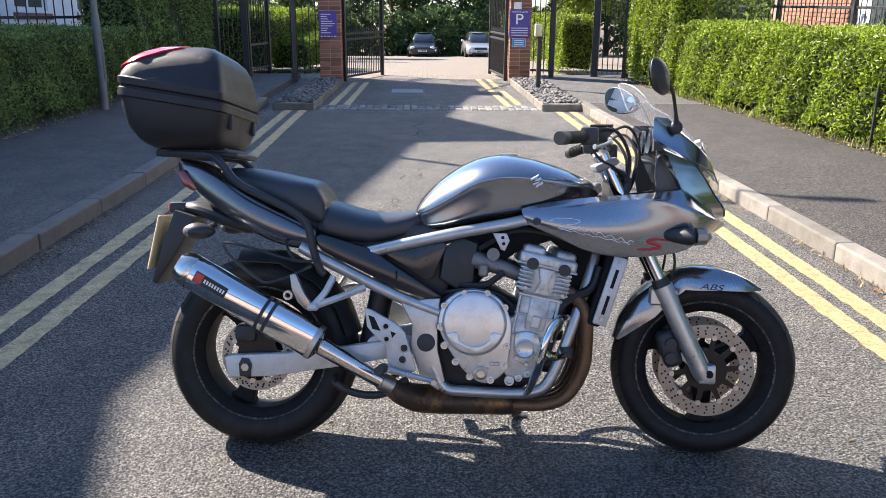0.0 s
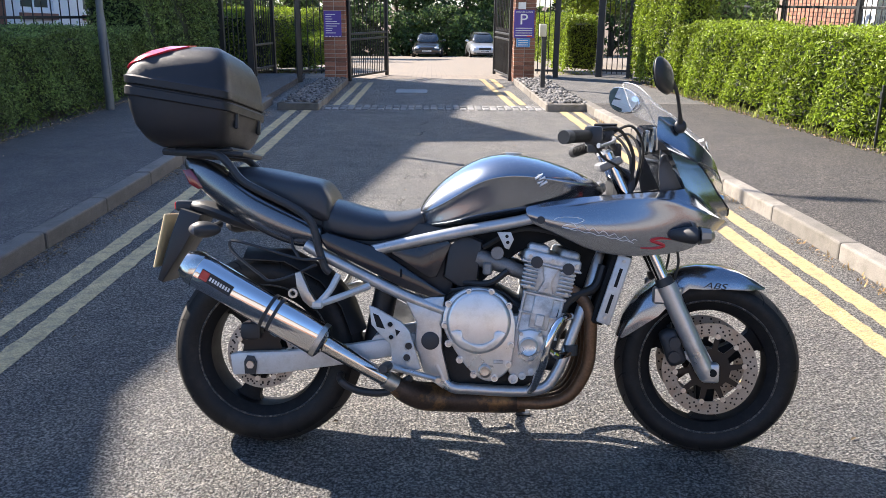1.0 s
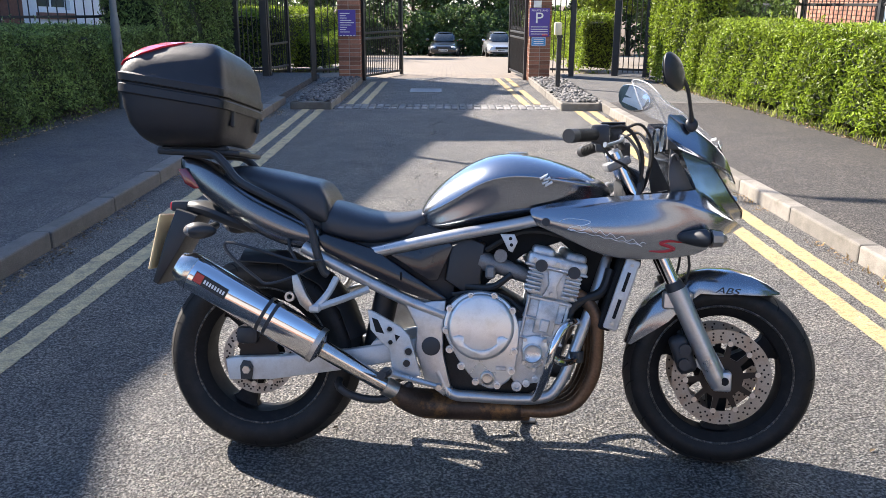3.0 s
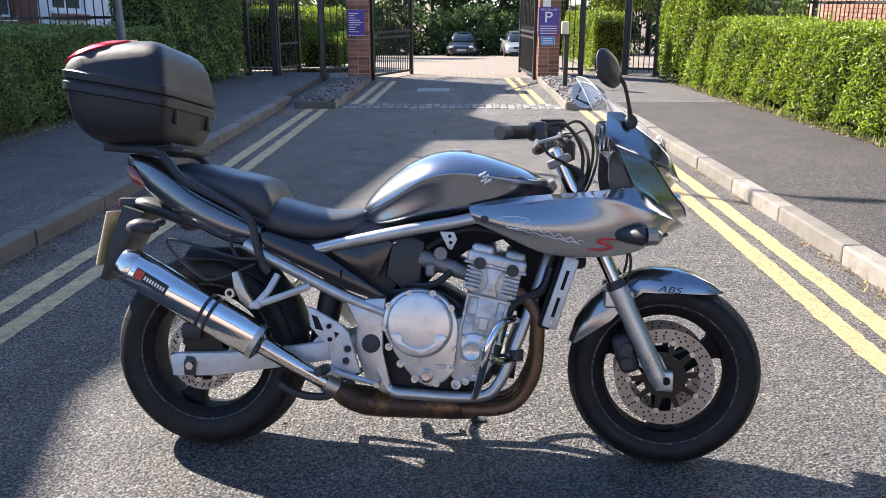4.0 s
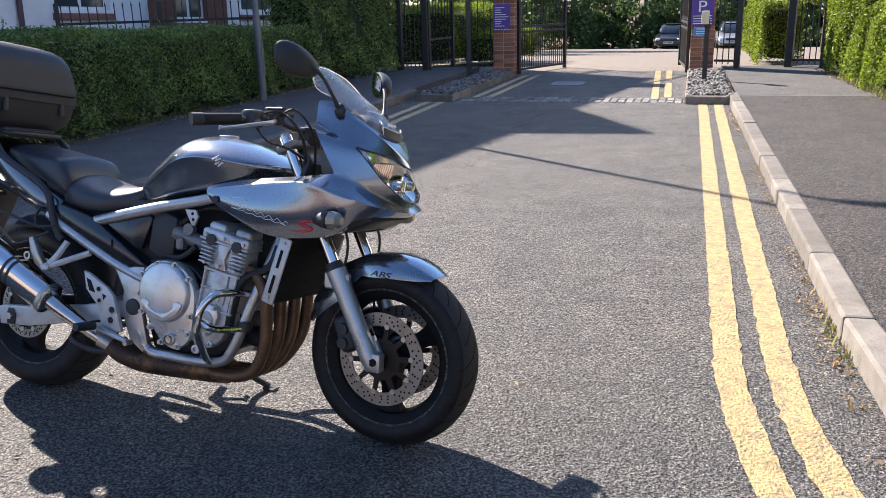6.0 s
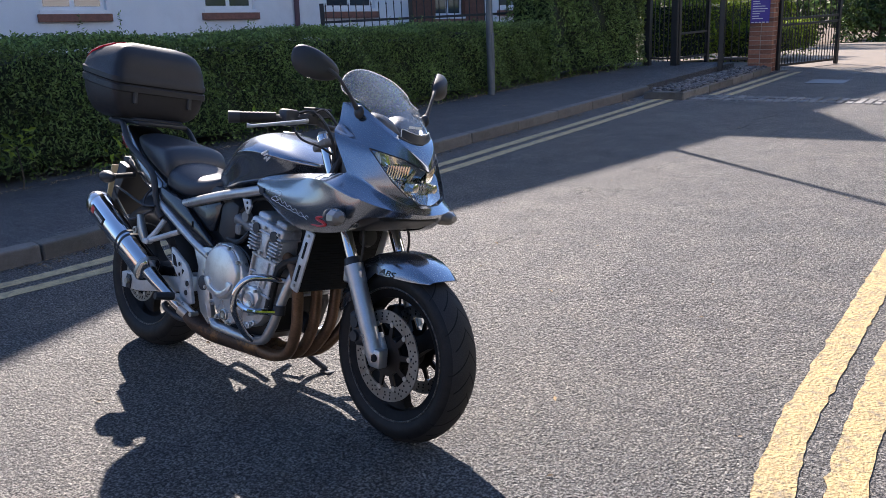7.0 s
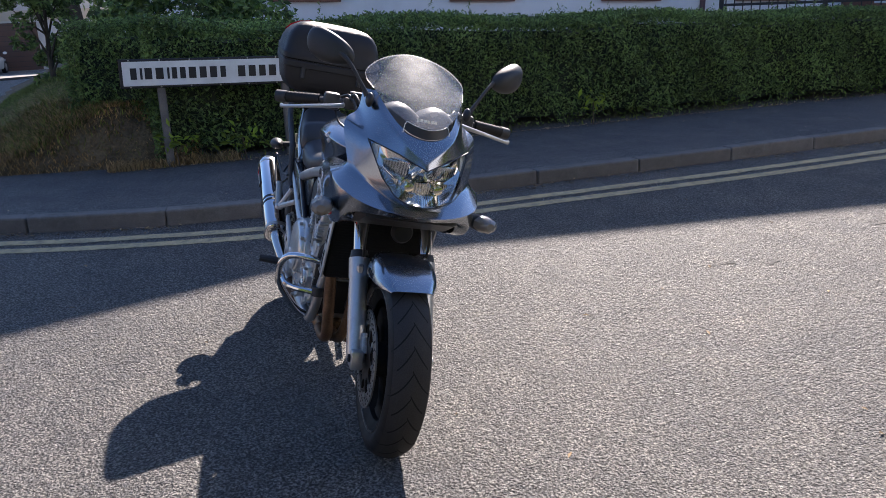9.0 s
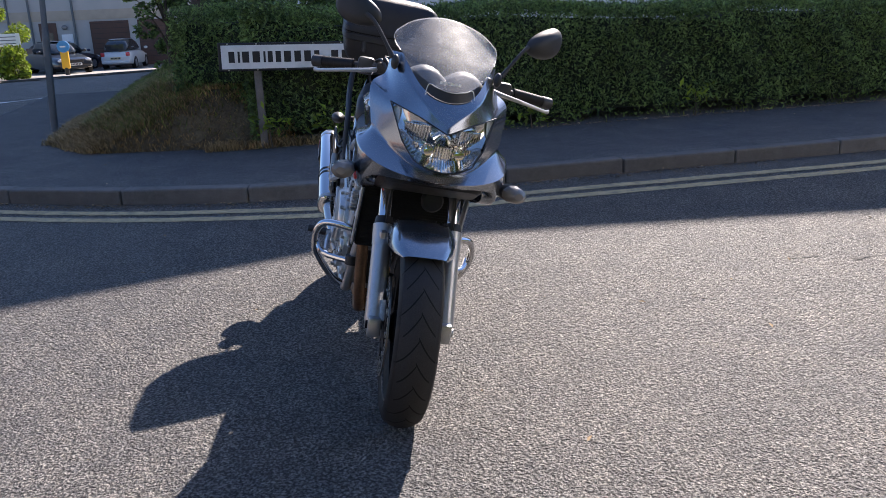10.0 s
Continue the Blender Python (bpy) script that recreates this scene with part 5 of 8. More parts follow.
part("link_pipe", tube(bmesh.new(), [(0.46, -0.145, 0.226), (0.4, -0.165, 0.262), (0.3, -0.19, 0.325), (0.215, -0.2, 0.376)], [0.024, 0.024, 0.026, 0.03], 18, 5), POLISHED, exhaust, "steel link pipe")
part("clamp_band", cyl(bmesh.new(), (0.452, -0.148, 0.23), (0.418, -0.16, 0.25), 0.029, seg=18), STEEL, exhaust)
m0, m1 = Vector((0.226, -0.2, 0.371)), Vector((-0.158, -0.212, 0.588))
md = (m1 - m0).normalized()


def oval(c, rx, rz, n=28):
    a = Vector((0, 1, 0))
    b = md.cross(a).normalized()
    return [c + a * math.copysign(abs(math.cos(k * math.tau / n)) ** 0.75, math.cos(k * math.tau / n)) * rx + b * math.copysign(abs(math.sin(k * math.tau / n)) ** 0.85, math.sin(k * math.tau / n)) * rz for k in range(n)]


muf = part("silencer", loft(bmesh.new(), [oval(m0 - md * 0.012, 0.026, 0.03), oval(m0, 0.046, 0.053), oval(m0 + md * 0.004, 0.048, 0.055), oval(m1 - md * 0.004, 0.048, 0.055), oval(m1, 0.047, 0.054)]), CHROME, bike, "polished steel silencer can")
part("end_cap", loft(bmesh.new(), [oval(m1, 0.0485, 0.0555), oval(m1 + md * 0.02, 0.0485, 0.0555), oval(m1 + md * 0.05, 0.036, 0.04), oval(m1 + md * 0.051, 0.028, 0.032), oval(m1 + md * 0.02, 0.026, 0.03)]), POLISHED, muf, "bevelled steel end cap")
part("rim_band", loft(bmesh.new(), [oval(m0 + md * 0.002, 0.0495, 0.0565), oval(m0 + md * 0.018, 0.0495, 0.0565)]), STEEL, muf)
for t in (0.365, 0.42):
    c = m0.lerp(m1, t)
    part("strap", loft(bmesh.new(), [oval(c, 0.0496, 0.0566), oval(c + md * 0.011, 0.0496, 0.0566)]), PLASTIC, muf, "black silencer strap")
# maker's badge on the can, drawn as plain shapes
Matrix(((md.x, 0, -md.z, 0), (md.y, -1, 0, 0), (md.z, 0, md.x, 0), (0, 0, 0, 1)))
mx = Matrix.Translation(m0.lerp(m1, 0.83) + Vector((0, -0.0492, 0.004))) @ Matrix.Rotation(math.atan2(-md.z, -md.x), 4, (0, -1, 0)) @ Matrix.Identity(4)
part("badge_ground", B(-0.055, 0.055, -0.0012, 0.003, -0.017, 0.017, 0.001, m=mx), SIGN_BLACK, muf, "black badge")
part("badge_emblem", B(-0.053, -0.026, -0.0022, 0.002, -0.015, 0.015, 0.001, m=mx), LOGO_RED, muf, "red emblem")
for k in range(8):
    part("badge_bar", B(-0.021 + k * 0.0092, -0.0155 + k * 0.0092, -0.0022, 0.001, -0.006, 0.006, m=mx), SIGN_WHITE, muf, "pale bar of the badge")

# -- frame, swingarm --
frame_ob = None
for s in (-1, 1):
    top = tube(bmesh.new(), [(0.3, 0.14 * s, 0.638), (0.4, 0.148 * s, 0.662), (0.62, 0.158 * s, 0.714), (0.87, 0.15 * s, 0.766), (1.0, 0.1 * s, 0.815), (1.1, 0.03 * s, 0.87)], 0.0185, 14, 5)
    if frame_ob is None:
        frame_ob = part("frame", top, FRAME_SILVER, bike, "silver tubular steel frame")
    else:
        part("top_rail", top, FRAME_SILVER, frame_ob)
    part("lower_rail", tube(bmesh.new(), [(0.16, 0.14 * s, 0.668), (0.23, 0.148 * s, 0.632), (0.46, 0.152 * s, 0.522), (0.6, 0.152 * s, 0.47)], 0.0185, 14, 5), FRAME_SILVER, frame_ob)
    part("cradle_tube", tube(bmesh.new(), [(0.58, 0.15 * s, 0.3), (0.62, 0.15 * s, 0.232), (0.7, 0.15 * s, 0.222), (0.89, 0.15 * s, 0.223), (0.955, 0.15 * s, 0.275), (1.015, 0.14 * s, 0.43), (1.08, 0.1 * s, 0.62), (1.13, 0.04 * s, 0.8)], 0.0175, 14, 5), FRAME_SILVER, frame_ob)
    y0, y1 = (0.142, 0.166) if s > 0 else (-0.166, -0.142)
    pp = part("pivot_plate", plate(bmesh.new(), [(0.5, 0.5), (0.56, 0.515), (0.603, 0.517), (0.596, 0.42), (0.598, 0.35), (0.622, 0.255), (0.602, 0.222), (0.545, 0.262), (0.51, 0.36), (0.515, 0.43), (0.47, 0.515)], y0, y1, bevel=0.007), FRAME_SILVER, frame_ob, "silver swingarm pivot plate")
    part("pivot_cap", lathe(bmesh.new(), [(0.029, 0.0), (0.028, s * 0.006), (0.022, s * 0.009), (0.0, s * 0.007)], 24, centre=(0.56, s * 0.165, 0.376)), PLASTIC, pp, "black rubber cap")
    arm = plate(bmesh.new(), [(-0.085, 0.31), (-0.075, 0.245), (0.06, 0.25), (0.3, 0.29), (0.45, 0.32), (0.56, 0.345), (0.56, 0.405), (0.43, 0.375), (0.3, 0.352), (0.1, 0.326), (-0.06, 0.317)], s * 0.105, s * 0.14, bevel=0.006)
    if s < 0:
        swing = part("swingarm", arm, SWING, bike, "pale alloy swingarm")
    else:
        part("swingarm_side", arm, SWING, swing)
    part("adjuster", plate(bmesh.new(), [(-0.035, 0.25), (0.0, 0.25), (0.004, 0.29), (-0.006, 0.308), (-0.028, 0.31), (-0.038, 0.29)], s * 0.1405, s * 0.146, bevel=0.002), PLASTIC, swing, "black chain adjuster")
    part("axle_nut", cyl(bmesh.new(), (-0.015, s * 0.14, 0.282), (-0.015, s * 0.158, 0.282), 0.013, seg=6), STEEL, swing)
part("cross_tube", cyl(bmesh.new(), (0.4, -0.12, 0.35), (0.4, 0.12, 0.35), 0.035, seg=16), SWING, swing)
part("rear_caliper", B(-0.06, 0.01, -0.12, -0.07, 0.355, 0.41, 0.014, 2), PLASTIC, swing, "black rear brake caliper")
part("spring_damper", tube(bmesh.new(), [(0.36, 0, 0.3), (0.42, 0, 0.6)], 0.04, 14, 1), PLASTIC, bike, "black rear damper")
# dark centre: black block added against see-through, inner mudguard
rings = []
for th in (172, 150, 125, 100, 75, 50, 30, 12):
    t = math.radians(th)
    rings.append([Vector(((0.345 - abs(f) ** 2 * 0.035) * math.cos(t), f * 0.1, RAZ + (0.345 - abs(f) ** 2 * 0.035) * math.sin(t))) for f in (-1, -0.8, -0.4, 0, 0.4, 0.8, 1)])
rings = rings[3:]
bm = loft(bmesh.new(), rings, closed=False)
bmesh.ops.solidify(bm, geom=bm.faces[:], thickness=0.004)
part("hugger", bm, PLASTIC, bike, "black inner mudguard")
part("battery_tray", plate(bmesh.new(), [(0.1, 0.73), (0.3, 0.65), (0.5, 0.53), (0.62, 0.5), (0.66, 0.72), (0.5, 0.75), (0.25, 0.78), (0.1, 0.8)], -0.11, 0.11, bevel=0.02), PLASTIC, bike, "black filler block added between the frame rails")

# footrests
for s in (-1, 1):
    hang = part("footrest_hanger", plate(bmesh.new(), [(0.368, 0.486), (0.392, 0.478), (0.47, 0.436), (0.496, 0.409), (0.508, 0.37), (0.533, 0.291), (0.49, 0.275), (0.445, 0.298), (0.441, 0.33), (0.436, 0.367), (0.408, 0.391), (0.377, 0.426)], s * 0.192, s * 0.176, bevel=0.004), SWING, bike, "alloy footrest hanger with cut-outs")
    # Cut-outs and bores as near-black pieces laid on, shade in the colour.
    for pts2 in ([(0.381, 0.463), (0.4, 0.456), (0.42, 0.414), (0.394, 0.42)], [(0.451, 0.414), (0.468, 0.408), (0.456, 0.392)]):
        part("cut_out", plate(bmesh.new(), pts2, s * 0.1935, s * 0.189, bevel=0.0006), SHADE_BLACK, hang, "near-black plate for the shade in a cut-out")
    for x, z, r, m_ in ((0.436, 0.429, 0.0095, SHADE_BLACK), (0.439, 0.389, 0.0085, SHADE_BLACK), (0.494, 0.362, 0.0135, STEEL), (0.489, 0.326, 0.0135, STEEL)):
        rim_b = part("boss", lathe(bmesh.new(), [(r + 0.003, s * 0.19), (r + 0.003, s * 0.194), (r, s * 0.195), (r * 0.9, s * 0.1925), (0.0, s * 0.1925)], 18, centre=(x, 0, z)), SWING, hang)
        part("boss_core", cyl(bmesh.new(), (x, s * 0.191, z), (x, s * 0.1945, z), r * 0.8, seg=12), SHADE_BLACK if m_ is SHADE_BLACK else DARK_CAST, rim_b)
    part("footrest", tube(bmesh.new(), [(0.436, s * 0.19, 0.3), (0.432, s * 0.225, 0.304), (0.425, s * 0.285, 0.308)], [0.012, 0.016, 0.014], 10, 3), PLASTIC, hang, "rubber footrest")
    part("footrest_hinge", cyl(bmesh.new(), (0.437, s * 0.19, 0.298), (0.436, s * 0.212, 0.3), 0.017, seg=6), SWING, hang, "alloy hinge block")
    part("pedal", tube(bmesh.new(), [(0.445, s * 0.2, 0.296), (0.5, s * 0.208, 0.284), (0.592, s * 0.216, 0.264)], [0.0105, 0.0095, 0.008], 8), FRAME_SILVER, hang, "alloy pedal lever")
    part("pedal_pad", cyl(bmesh.new(), (0.59, s * 0.205, 0.265), (0.59, s * 0.238, 0.265), 0.009, seg=10), STEEL, hang)
    bm = bmesh.new()
    tube(bm, [(0.268, s * 0.165, 0.578), (0.245, s * 0.185, 0.53), (0.212, s * 0.2, 0.49)], 0.011, 8, 3)
    tube(bm, [(0.366, s * 0.16, 0.545), (0.29, s * 0.185, 0.515), (0.212, s * 0.2, 0.487)], 0.011, 8, 3)
    box(bm, 0.19, 0.228, s * 0.2 - 0.016, s * 0.2 + 0.016, 0.475, 0.5, 0.006)
    pb_ = part("passenger_bracket", bm, SWING, bike, "alloy passenger footrest bracket")
    part("passenger_footrest", plate(bmesh.new(), [(0.14, 0.585), (0.158, 0.59), (0.185, 0.53), (0.205, 0.5), (0.19, 0.478), (0.165, 0.5), (0.146, 0.54)], s * 0.215, s * 0.19, bevel=0.004), STEEL, pb_, "folded-up ribbed footrest")
    part("bush", lathe(bmesh.new(), [(0.008, -0.012), (0.015, -0.012), (0.015, 0.012), (0.008, 0.012)], 16, centre=(0.135, s * 0.205, 0.522), closed=True), STEEL, pb_)

# -- bodywork --
def ringx(X, zt, zb, hw, tuck=0.75, shoulder=0.55, crisp=0.0):
    zm = zb + (zt - zb) * shoulder
    half = [(0, zt), (hw * 0.45, zt - (zt - zm) * 0.1), (hw * 0.82, zt - (zt - zm) * 0.42), (hw, zm), (hw * (0.5 + 0.5 * tuck), zb + (zm - zb) * 0.35), (hw * tuck, zb)]
    if crisp:
        half[3:4] = [(hw * 0.985, zm + 0.012), (hw, zm), (hw - crisp, zm - 0.008)]
        half[-2] = (hw * (0.4 + 0.6 * tuck) - crisp * 0.6, half[-2][1])
    pts = [(X, y, z) for y, z in half] + [(X, -y, z) for y, z in reversed(half[1:])]
    return pts


tank = part("fuel_tank", smooth_loft([ringx(0.512, 0.795, 0.735, 0.075, crisp=0.004), ringx(0.525, 0.82, 0.72, 0.1, crisp=0.004), ringx(0.565, 0.87, 0.722, 0.122, 0.95, 0.45, crisp=0.009), ringx(0.63, 0.922, 0.728, 0.142, 0.92, 0.5, crisp=0.009), ringx(0.7, 0.96, 0.742, 0.172, 0.85, 0.6, crisp=0.009), ringx(0.78, 0.979, 0.758, 0.187, 0.8, 0.62, crisp=0.009),
      ringx(0.88, 0.966, 0.778, 0.185, 0.8, 0.6, crisp=0.009), ringx(0.98, 0.936, 0.8, 0.165, 0.8, 0.55, crisp=0.009), ringx(1.06, 0.9, 0.825, 0.125, 0.8, crisp=0.009), ringx(1.11, 0.87, 0.84, 0.06, 0.8, crisp=0.004)]), PAINT, bike, "gunmetal grey fuel tank with highlights")
bm = lathe(bmesh.new(), [(0.034, -0.01), (0.034, 0.001), (0.03, 0.003), (0.0, 0.003)], 24, axis="z", centre=(0.81, 0, 0.972))
part("filler_cap", bm, STEEL, tank, "steel filler cap")
seat = part("seat", smooth_loft([ringx(0.2, 0.80, 0.71, 0.12, 0.95), ringx(0.215, 0.822, 0.7, 0.136, 0.95), ringx(0.27, 0.81, 0.685, 0.145, 0.95, 0.6), ringx(0.36, 0.782, 0.672, 0.148, 0.92, 0.6), ringx(0.44, 0.776, 0.684, 0.138, 0.9, 0.6), ringx(0.51, 0.79, 0.705, 0.112, 0.9, 0.6), ringx(0.545, 0.8, 0.728, 0.085, 0.9)]), VINYL, bike, "black vinyl rider seat")
part("pillion_seat", smooth_loft([ringx(-0.12, 0.905, 0.87, 0.07), ringx(-0.1, 0.918, 0.858, 0.09), ringx(-0.02, 0.918, 0.83, 0.115, 0.95), ringx(0.06, 0.908, 0.795, 0.132, 0.97), ringx(0.14, 0.889, 0.76, 0.144, 0.98, 0.78), ringx(0.195, 0.88, 0.735, 0.147, 0.98, 0.8), ringx(0.212, 0.868, 0.73, 0.146, 0.98, 0.8), ringx(0.25, 0.806, 0.725, 0.14, 0.98, 0.7)]), VINYL, bike, "black vinyl pillion seat")


def tail_ring(X, zt, zb, hw):
    zt, zb, hw = zt + 0.008, zb - 0.014, hw * 1.03
    zm = zb + (zt - zb) * 0.5
    half = [(0, zt), (hw * 0.8, zt), (hw * 0.95, zt - 0.006), (hw * 1.04, zm), (hw * 0.92, zb + 0.01), (hw * 0.75, zb)]
    return [(X, y, z) for y, z in half] + [(X, -y, z) for y, z in reversed(half[1:])] + [(X, 0, zb)][:0]


tail = part("tail_fairing", smooth_loft([tail_ring(-0.268, 0.935, 0.915, 0.05), tail_ring(-0.25, 0.936, 0.89, 0.062), tail_ring(-0.19, 0.926, 0.832, 0.085), tail_ring(-0.12, 0.884, 0.785, 0.102), tail_ring(-0.04, 0.83, 0.735, 0.12), tail_ring(0.05, 0.79, 0.69, 0.132), tail_ring(0.13, 0.755, 0.668, 0.138), tail_ring(0.2, 0.725, 0.668, 0.14), tail_ring(0.215, 0.715, 0.675, 0.135)]), PAINT_TAIL, bike, "grey painted tail fairing")
for s in (-1, 1):
    part("tail_light", plate(bmesh.new(), [(-0.262, 0.9), (-0.235, 0.905), (-0.185, 0.842), (-0.21, 0.838), (-0.24, 0.855)], s * 0.05, s * 0.08, bevel=0.006), TAIL_RED, tail, "red tail light lens")
    part("side_panel", plate(bmesh.new(), [(0.195, 0.7), (0.23, 0.71), (0.38, 0.668), (0.5, 0.59), (0.612, 0.52), (0.56, 0.512), (0.47, 0.54), (0.33, 0.608), (0.23, 0.655)], s * 0.166, s * 0.135, bevel=0.008), PAINT_DARK, bike, "dark grey plastic side panel")
    part("infill_panel", plate(bmesh.new(), [(0.42, 0.652), (0.5, 0.672), (0.605, 0.697), (0.62, 0.68), (0.575, 0.575), (0.55, 0.573)], s * 0.15, s * 0.13, bevel=0.006), PAINT_DARK, bike, "dark triangular infill panel")
    # Panel slot as a near-black bar, its shade in the colour.
    part("slot", B(0.462, 0.468, s * 0.168 - 0.002, s * 0.168 + 0.002, 0.575, 0.6, 0.001), SHADE_BLACK, bike, "near-black bar for the shade in a side panel slot")
    gr = tube(bmesh.new(), [(-0.31, 0.1 * s, 0.958), (-0.2, 0.135 * s, 0.952), (-0.125, 0.15 * s, 0.948), (-0.085, 0.16 * s, 0.92), (-0.035, 0.165 * s, 0.865), (0.05, 0.17 * s, 0.822), (0.14, 0.172 * s, 0.778), (0.185, 0.172 * s, 0.735), (0.205, 0.17 * s, 0.66), (0.225, 0.165 * s, 0.6), (0.24, 0.16 * s, 0.585)], 0.0125, 10, 5)
    if s < 0:
        rack = part("luggage_rack", gr, PLASTIC, bike, "black tubular grab rail and rack")
    else:
        part("grab_rail", gr, PLASTIC, rack)
part("rack_plate", B(-0.325, -0.115, -0.118, 0.118, 0.948, 0.966, 0.008, 2, m=Matrix.Translation((0, 0, 0.0)) @ Matrix.Rotation(radians(4), 4, "Y") @ Matrix.Translation((0, 0, -0.012))), PLASTIC, rack, "black rack plate")
part("loop_wire", tube(bmesh.new(), [(0.225, -0.185, 0.63), (0.15, -0.195, 0.628), (0.02, -0.2, 0.664), (-0.055, -0.2, 0.68), (-0.068, -0.2, 0.665), (-0.04, -0.2, 0.63), (0.03, -0.2, 0.575), (0.06, -0.2, 0.558), (0.12, -0.195, 0.572), (0.2, -0.18, 0.61)], 0.0048, 6, 5), PLASTIC, rack, "thin black wire loop")
part("wire_brace", tube(bmesh.new(), [(0.11, -0.13, 0.69), (0.125, -0.17, 0.66), (0.15, -0.192, 0.63)], 0.0048, 6, 3), PLASTIC, rack)

# undertail, plate, rear indicators
under = part("undertail", smooth_loft([[(-0.27, -0.04, 0.8), (-0.27, 0.04, 0.8), (-0.275, 0.04, 0.765), (-0.275, -0.04, 0.765)], [(-0.2, -0.075, 0.815), (-0.2, 0.075, 0.815), (-0.2, 0.07, 0.75), (-0.2, -0.07, 0.75)], [(-0.08, -0.09, 0.77), (-0.08, 0.09, 0.77), (-0.1, 0.085, 0.71), (-0.1, -0.085, 0.71)], [(0.02, -0.09, 0.72), (0.02, 0.09, 0.72), (-0.02, 0.085, 0.69), (-0.02, -0.085, 0.69)]], 2), PLASTIC, bike, "black undertail")
part("mud_flap", plate(bmesh.new(), [(-0.27, 0.775), (-0.2, 0.755), (-0.25, 0.66), (-0.33, 0.53), (-0.347, 0.54), (-0.305, 0.68)], -0.075, 0.075, bevel=0.006), PLASTIC, under, "black mud flap")
pm = Matrix.Translation((-0.335, 0, 0.668)) @ Matrix.Rotation(radians(12), 4, "Y")
plt = part("number_plate", B(-0.004, 0.004, -0.085, 0.085, -0.09, 0.09, 0.003, m=pm), PLATE_YELLOW, bike, "yellow number plate")
for r in range(2):
    for k in range(4 if r == 0 else 3):
        part("plate_bar", B(-0.0055, -0.003, -0.078 + k * 0.04, -0.048 + k * 0.04, 0.012 - r * 0.08, 0.07 - r * 0.08, m=pm), SIGN_BLACK, plt)
part("plate_lamp", B(-0.3, -0.245, -0.04, 0.04, 0.765, 0.8, 0.008, 2), PLASTIC, under)
part("reflector", B(-0.306, -0.298, -0.03, 0.03, 0.77, 0.795, 0.003), RED_LENS, under, "small red reflector")


def ovoid(c, rx, ry, rz, pinch=0.0):
    bm = bmesh.new()
    bmesh.ops.create_uvsphere(bm, u_segments=20, v_segments=12, radius=1.0)
    for v in bm.verts:
        k = 1 - pinch * v.co.x
        v.co = Vector((c[0] + v.co.x * rx, c[1] + v.co.y * ry * k, c[2] + v.co.z * rz * k))
    return bm


for s in (-1, 1):
    ind = part("rear_indicator", ovoid((-0.145, s * 0.19, 0.713), 0.048, 0.03, 0.026, 0.25), PLASTIC, bike, "black rear indicator")
    part("lens", ovoid((-0.172, s * 0.19, 0.713), 0.028, 0.027, 0.023, -0.1), CLEAR_LENS, ind, "clear indicator lens")
    part("stalk", cyl(bmesh.new(), (-0.14, s * 0.07, 0.725), (-0.14, s * 0.18, 0.715), 0.012, seg=10), PLASTIC, ind)
    def pod_ring(x, y, ry, rz, n=12):
        return [Vector((x, s * y + ry * math.cos(math.tau * k / n), 0.727 + rz * math.sin(math.tau * k / n))) for k in range(n)]

    ind = part("front_indicator", smooth_loft([pod_ring(1.27, 0.222, 0.012, 0.012), pod_ring(1.3, 0.24, 0.024, 0.021), pod_ring(1.335, 0.257, 0.034, 0.028), pod_ring(1.357, 0.263, 0.036, 0.029)], 1), PLASTIC, bike, "front indicator with clear lens")
    part("lens", loft(bmesh.new(), [pod_ring(1.356, 0.263, 0.036, 0.0285, 9), pod_ring(1.384, 0.269, 0.03, 0.024, 9), pod_ring(1.397, 0.272, 0.014, 0.011, 9)]), CLEAR_LENS, ind, "clear faceted indicator lens")

# fairing cage, right half: rows from the screen edge down to the lip
FA = [(1.448, 0, 0.968), (1.422, -0.076, 0.99), (1.355, -0.108, 1.037), (1.293, -0.136, 1.085)]
FR = [(1.484, 0, 0.905), (1.452, -0.068, 0.958), (1.388, -0.118, 1.012), (1.245, -0.164, 1.085)]
FT = [(1.492, 0, 0.888), (1.455, -0.08, 0.922), (1.376, -0.159, 0.947), (1.266, -0.221, 0.993)]
FE = [(1.241, -0.168, 1.013), (1.297, -0.209, 0.925)]
FK = [(1.512, 0, 0.782), (1.503, -0.046, 0.786), (1.492, -0.086, 0.806), (1.45, -0.12, 0.85)]
FQ = [(1.488, 0, 0.768), (1.476, -0.062, 0.773), (1.44, -0.115, 0.8), (1.388, -0.158, 0.83)]
TE = [(1.328, -0.198, 0.864), (1.2, -0.178, 0.85), (1.1, -0.17, 0.842), (1.0, -0.162, 0.832), (0.905, -0.161, 0.816), (0.85, -0.164, 0.8)]
FW = [(1.51, 0, 0.75), (1.497, -0.095, 0.755), (1.463, -0.165, 0.768), (1.408, -0.215, 0.786), (1.3, -0.243, 0.824), (1.216, -0.227, 0.838), (1.1, -0.205, 0.825), (0.998, -0.188, 0.812), (0.9, -0.176, 0.8), (0.85, -0.171, 0.788)]
FD = [(1.5, 0, 0.746), (1.486, -0.093, 0.75), (1.457, -0.16, 0.758), (1.408, -0.21, 0.768), (1.36, -0.23, 0.768), (1.3, -0.236, 0.762), (1.18, -0.236, 0.74), (1.05, -0.219, 0.736), (0.94, -0.193, 0.748), (0.855, -0.174, 0.776)]
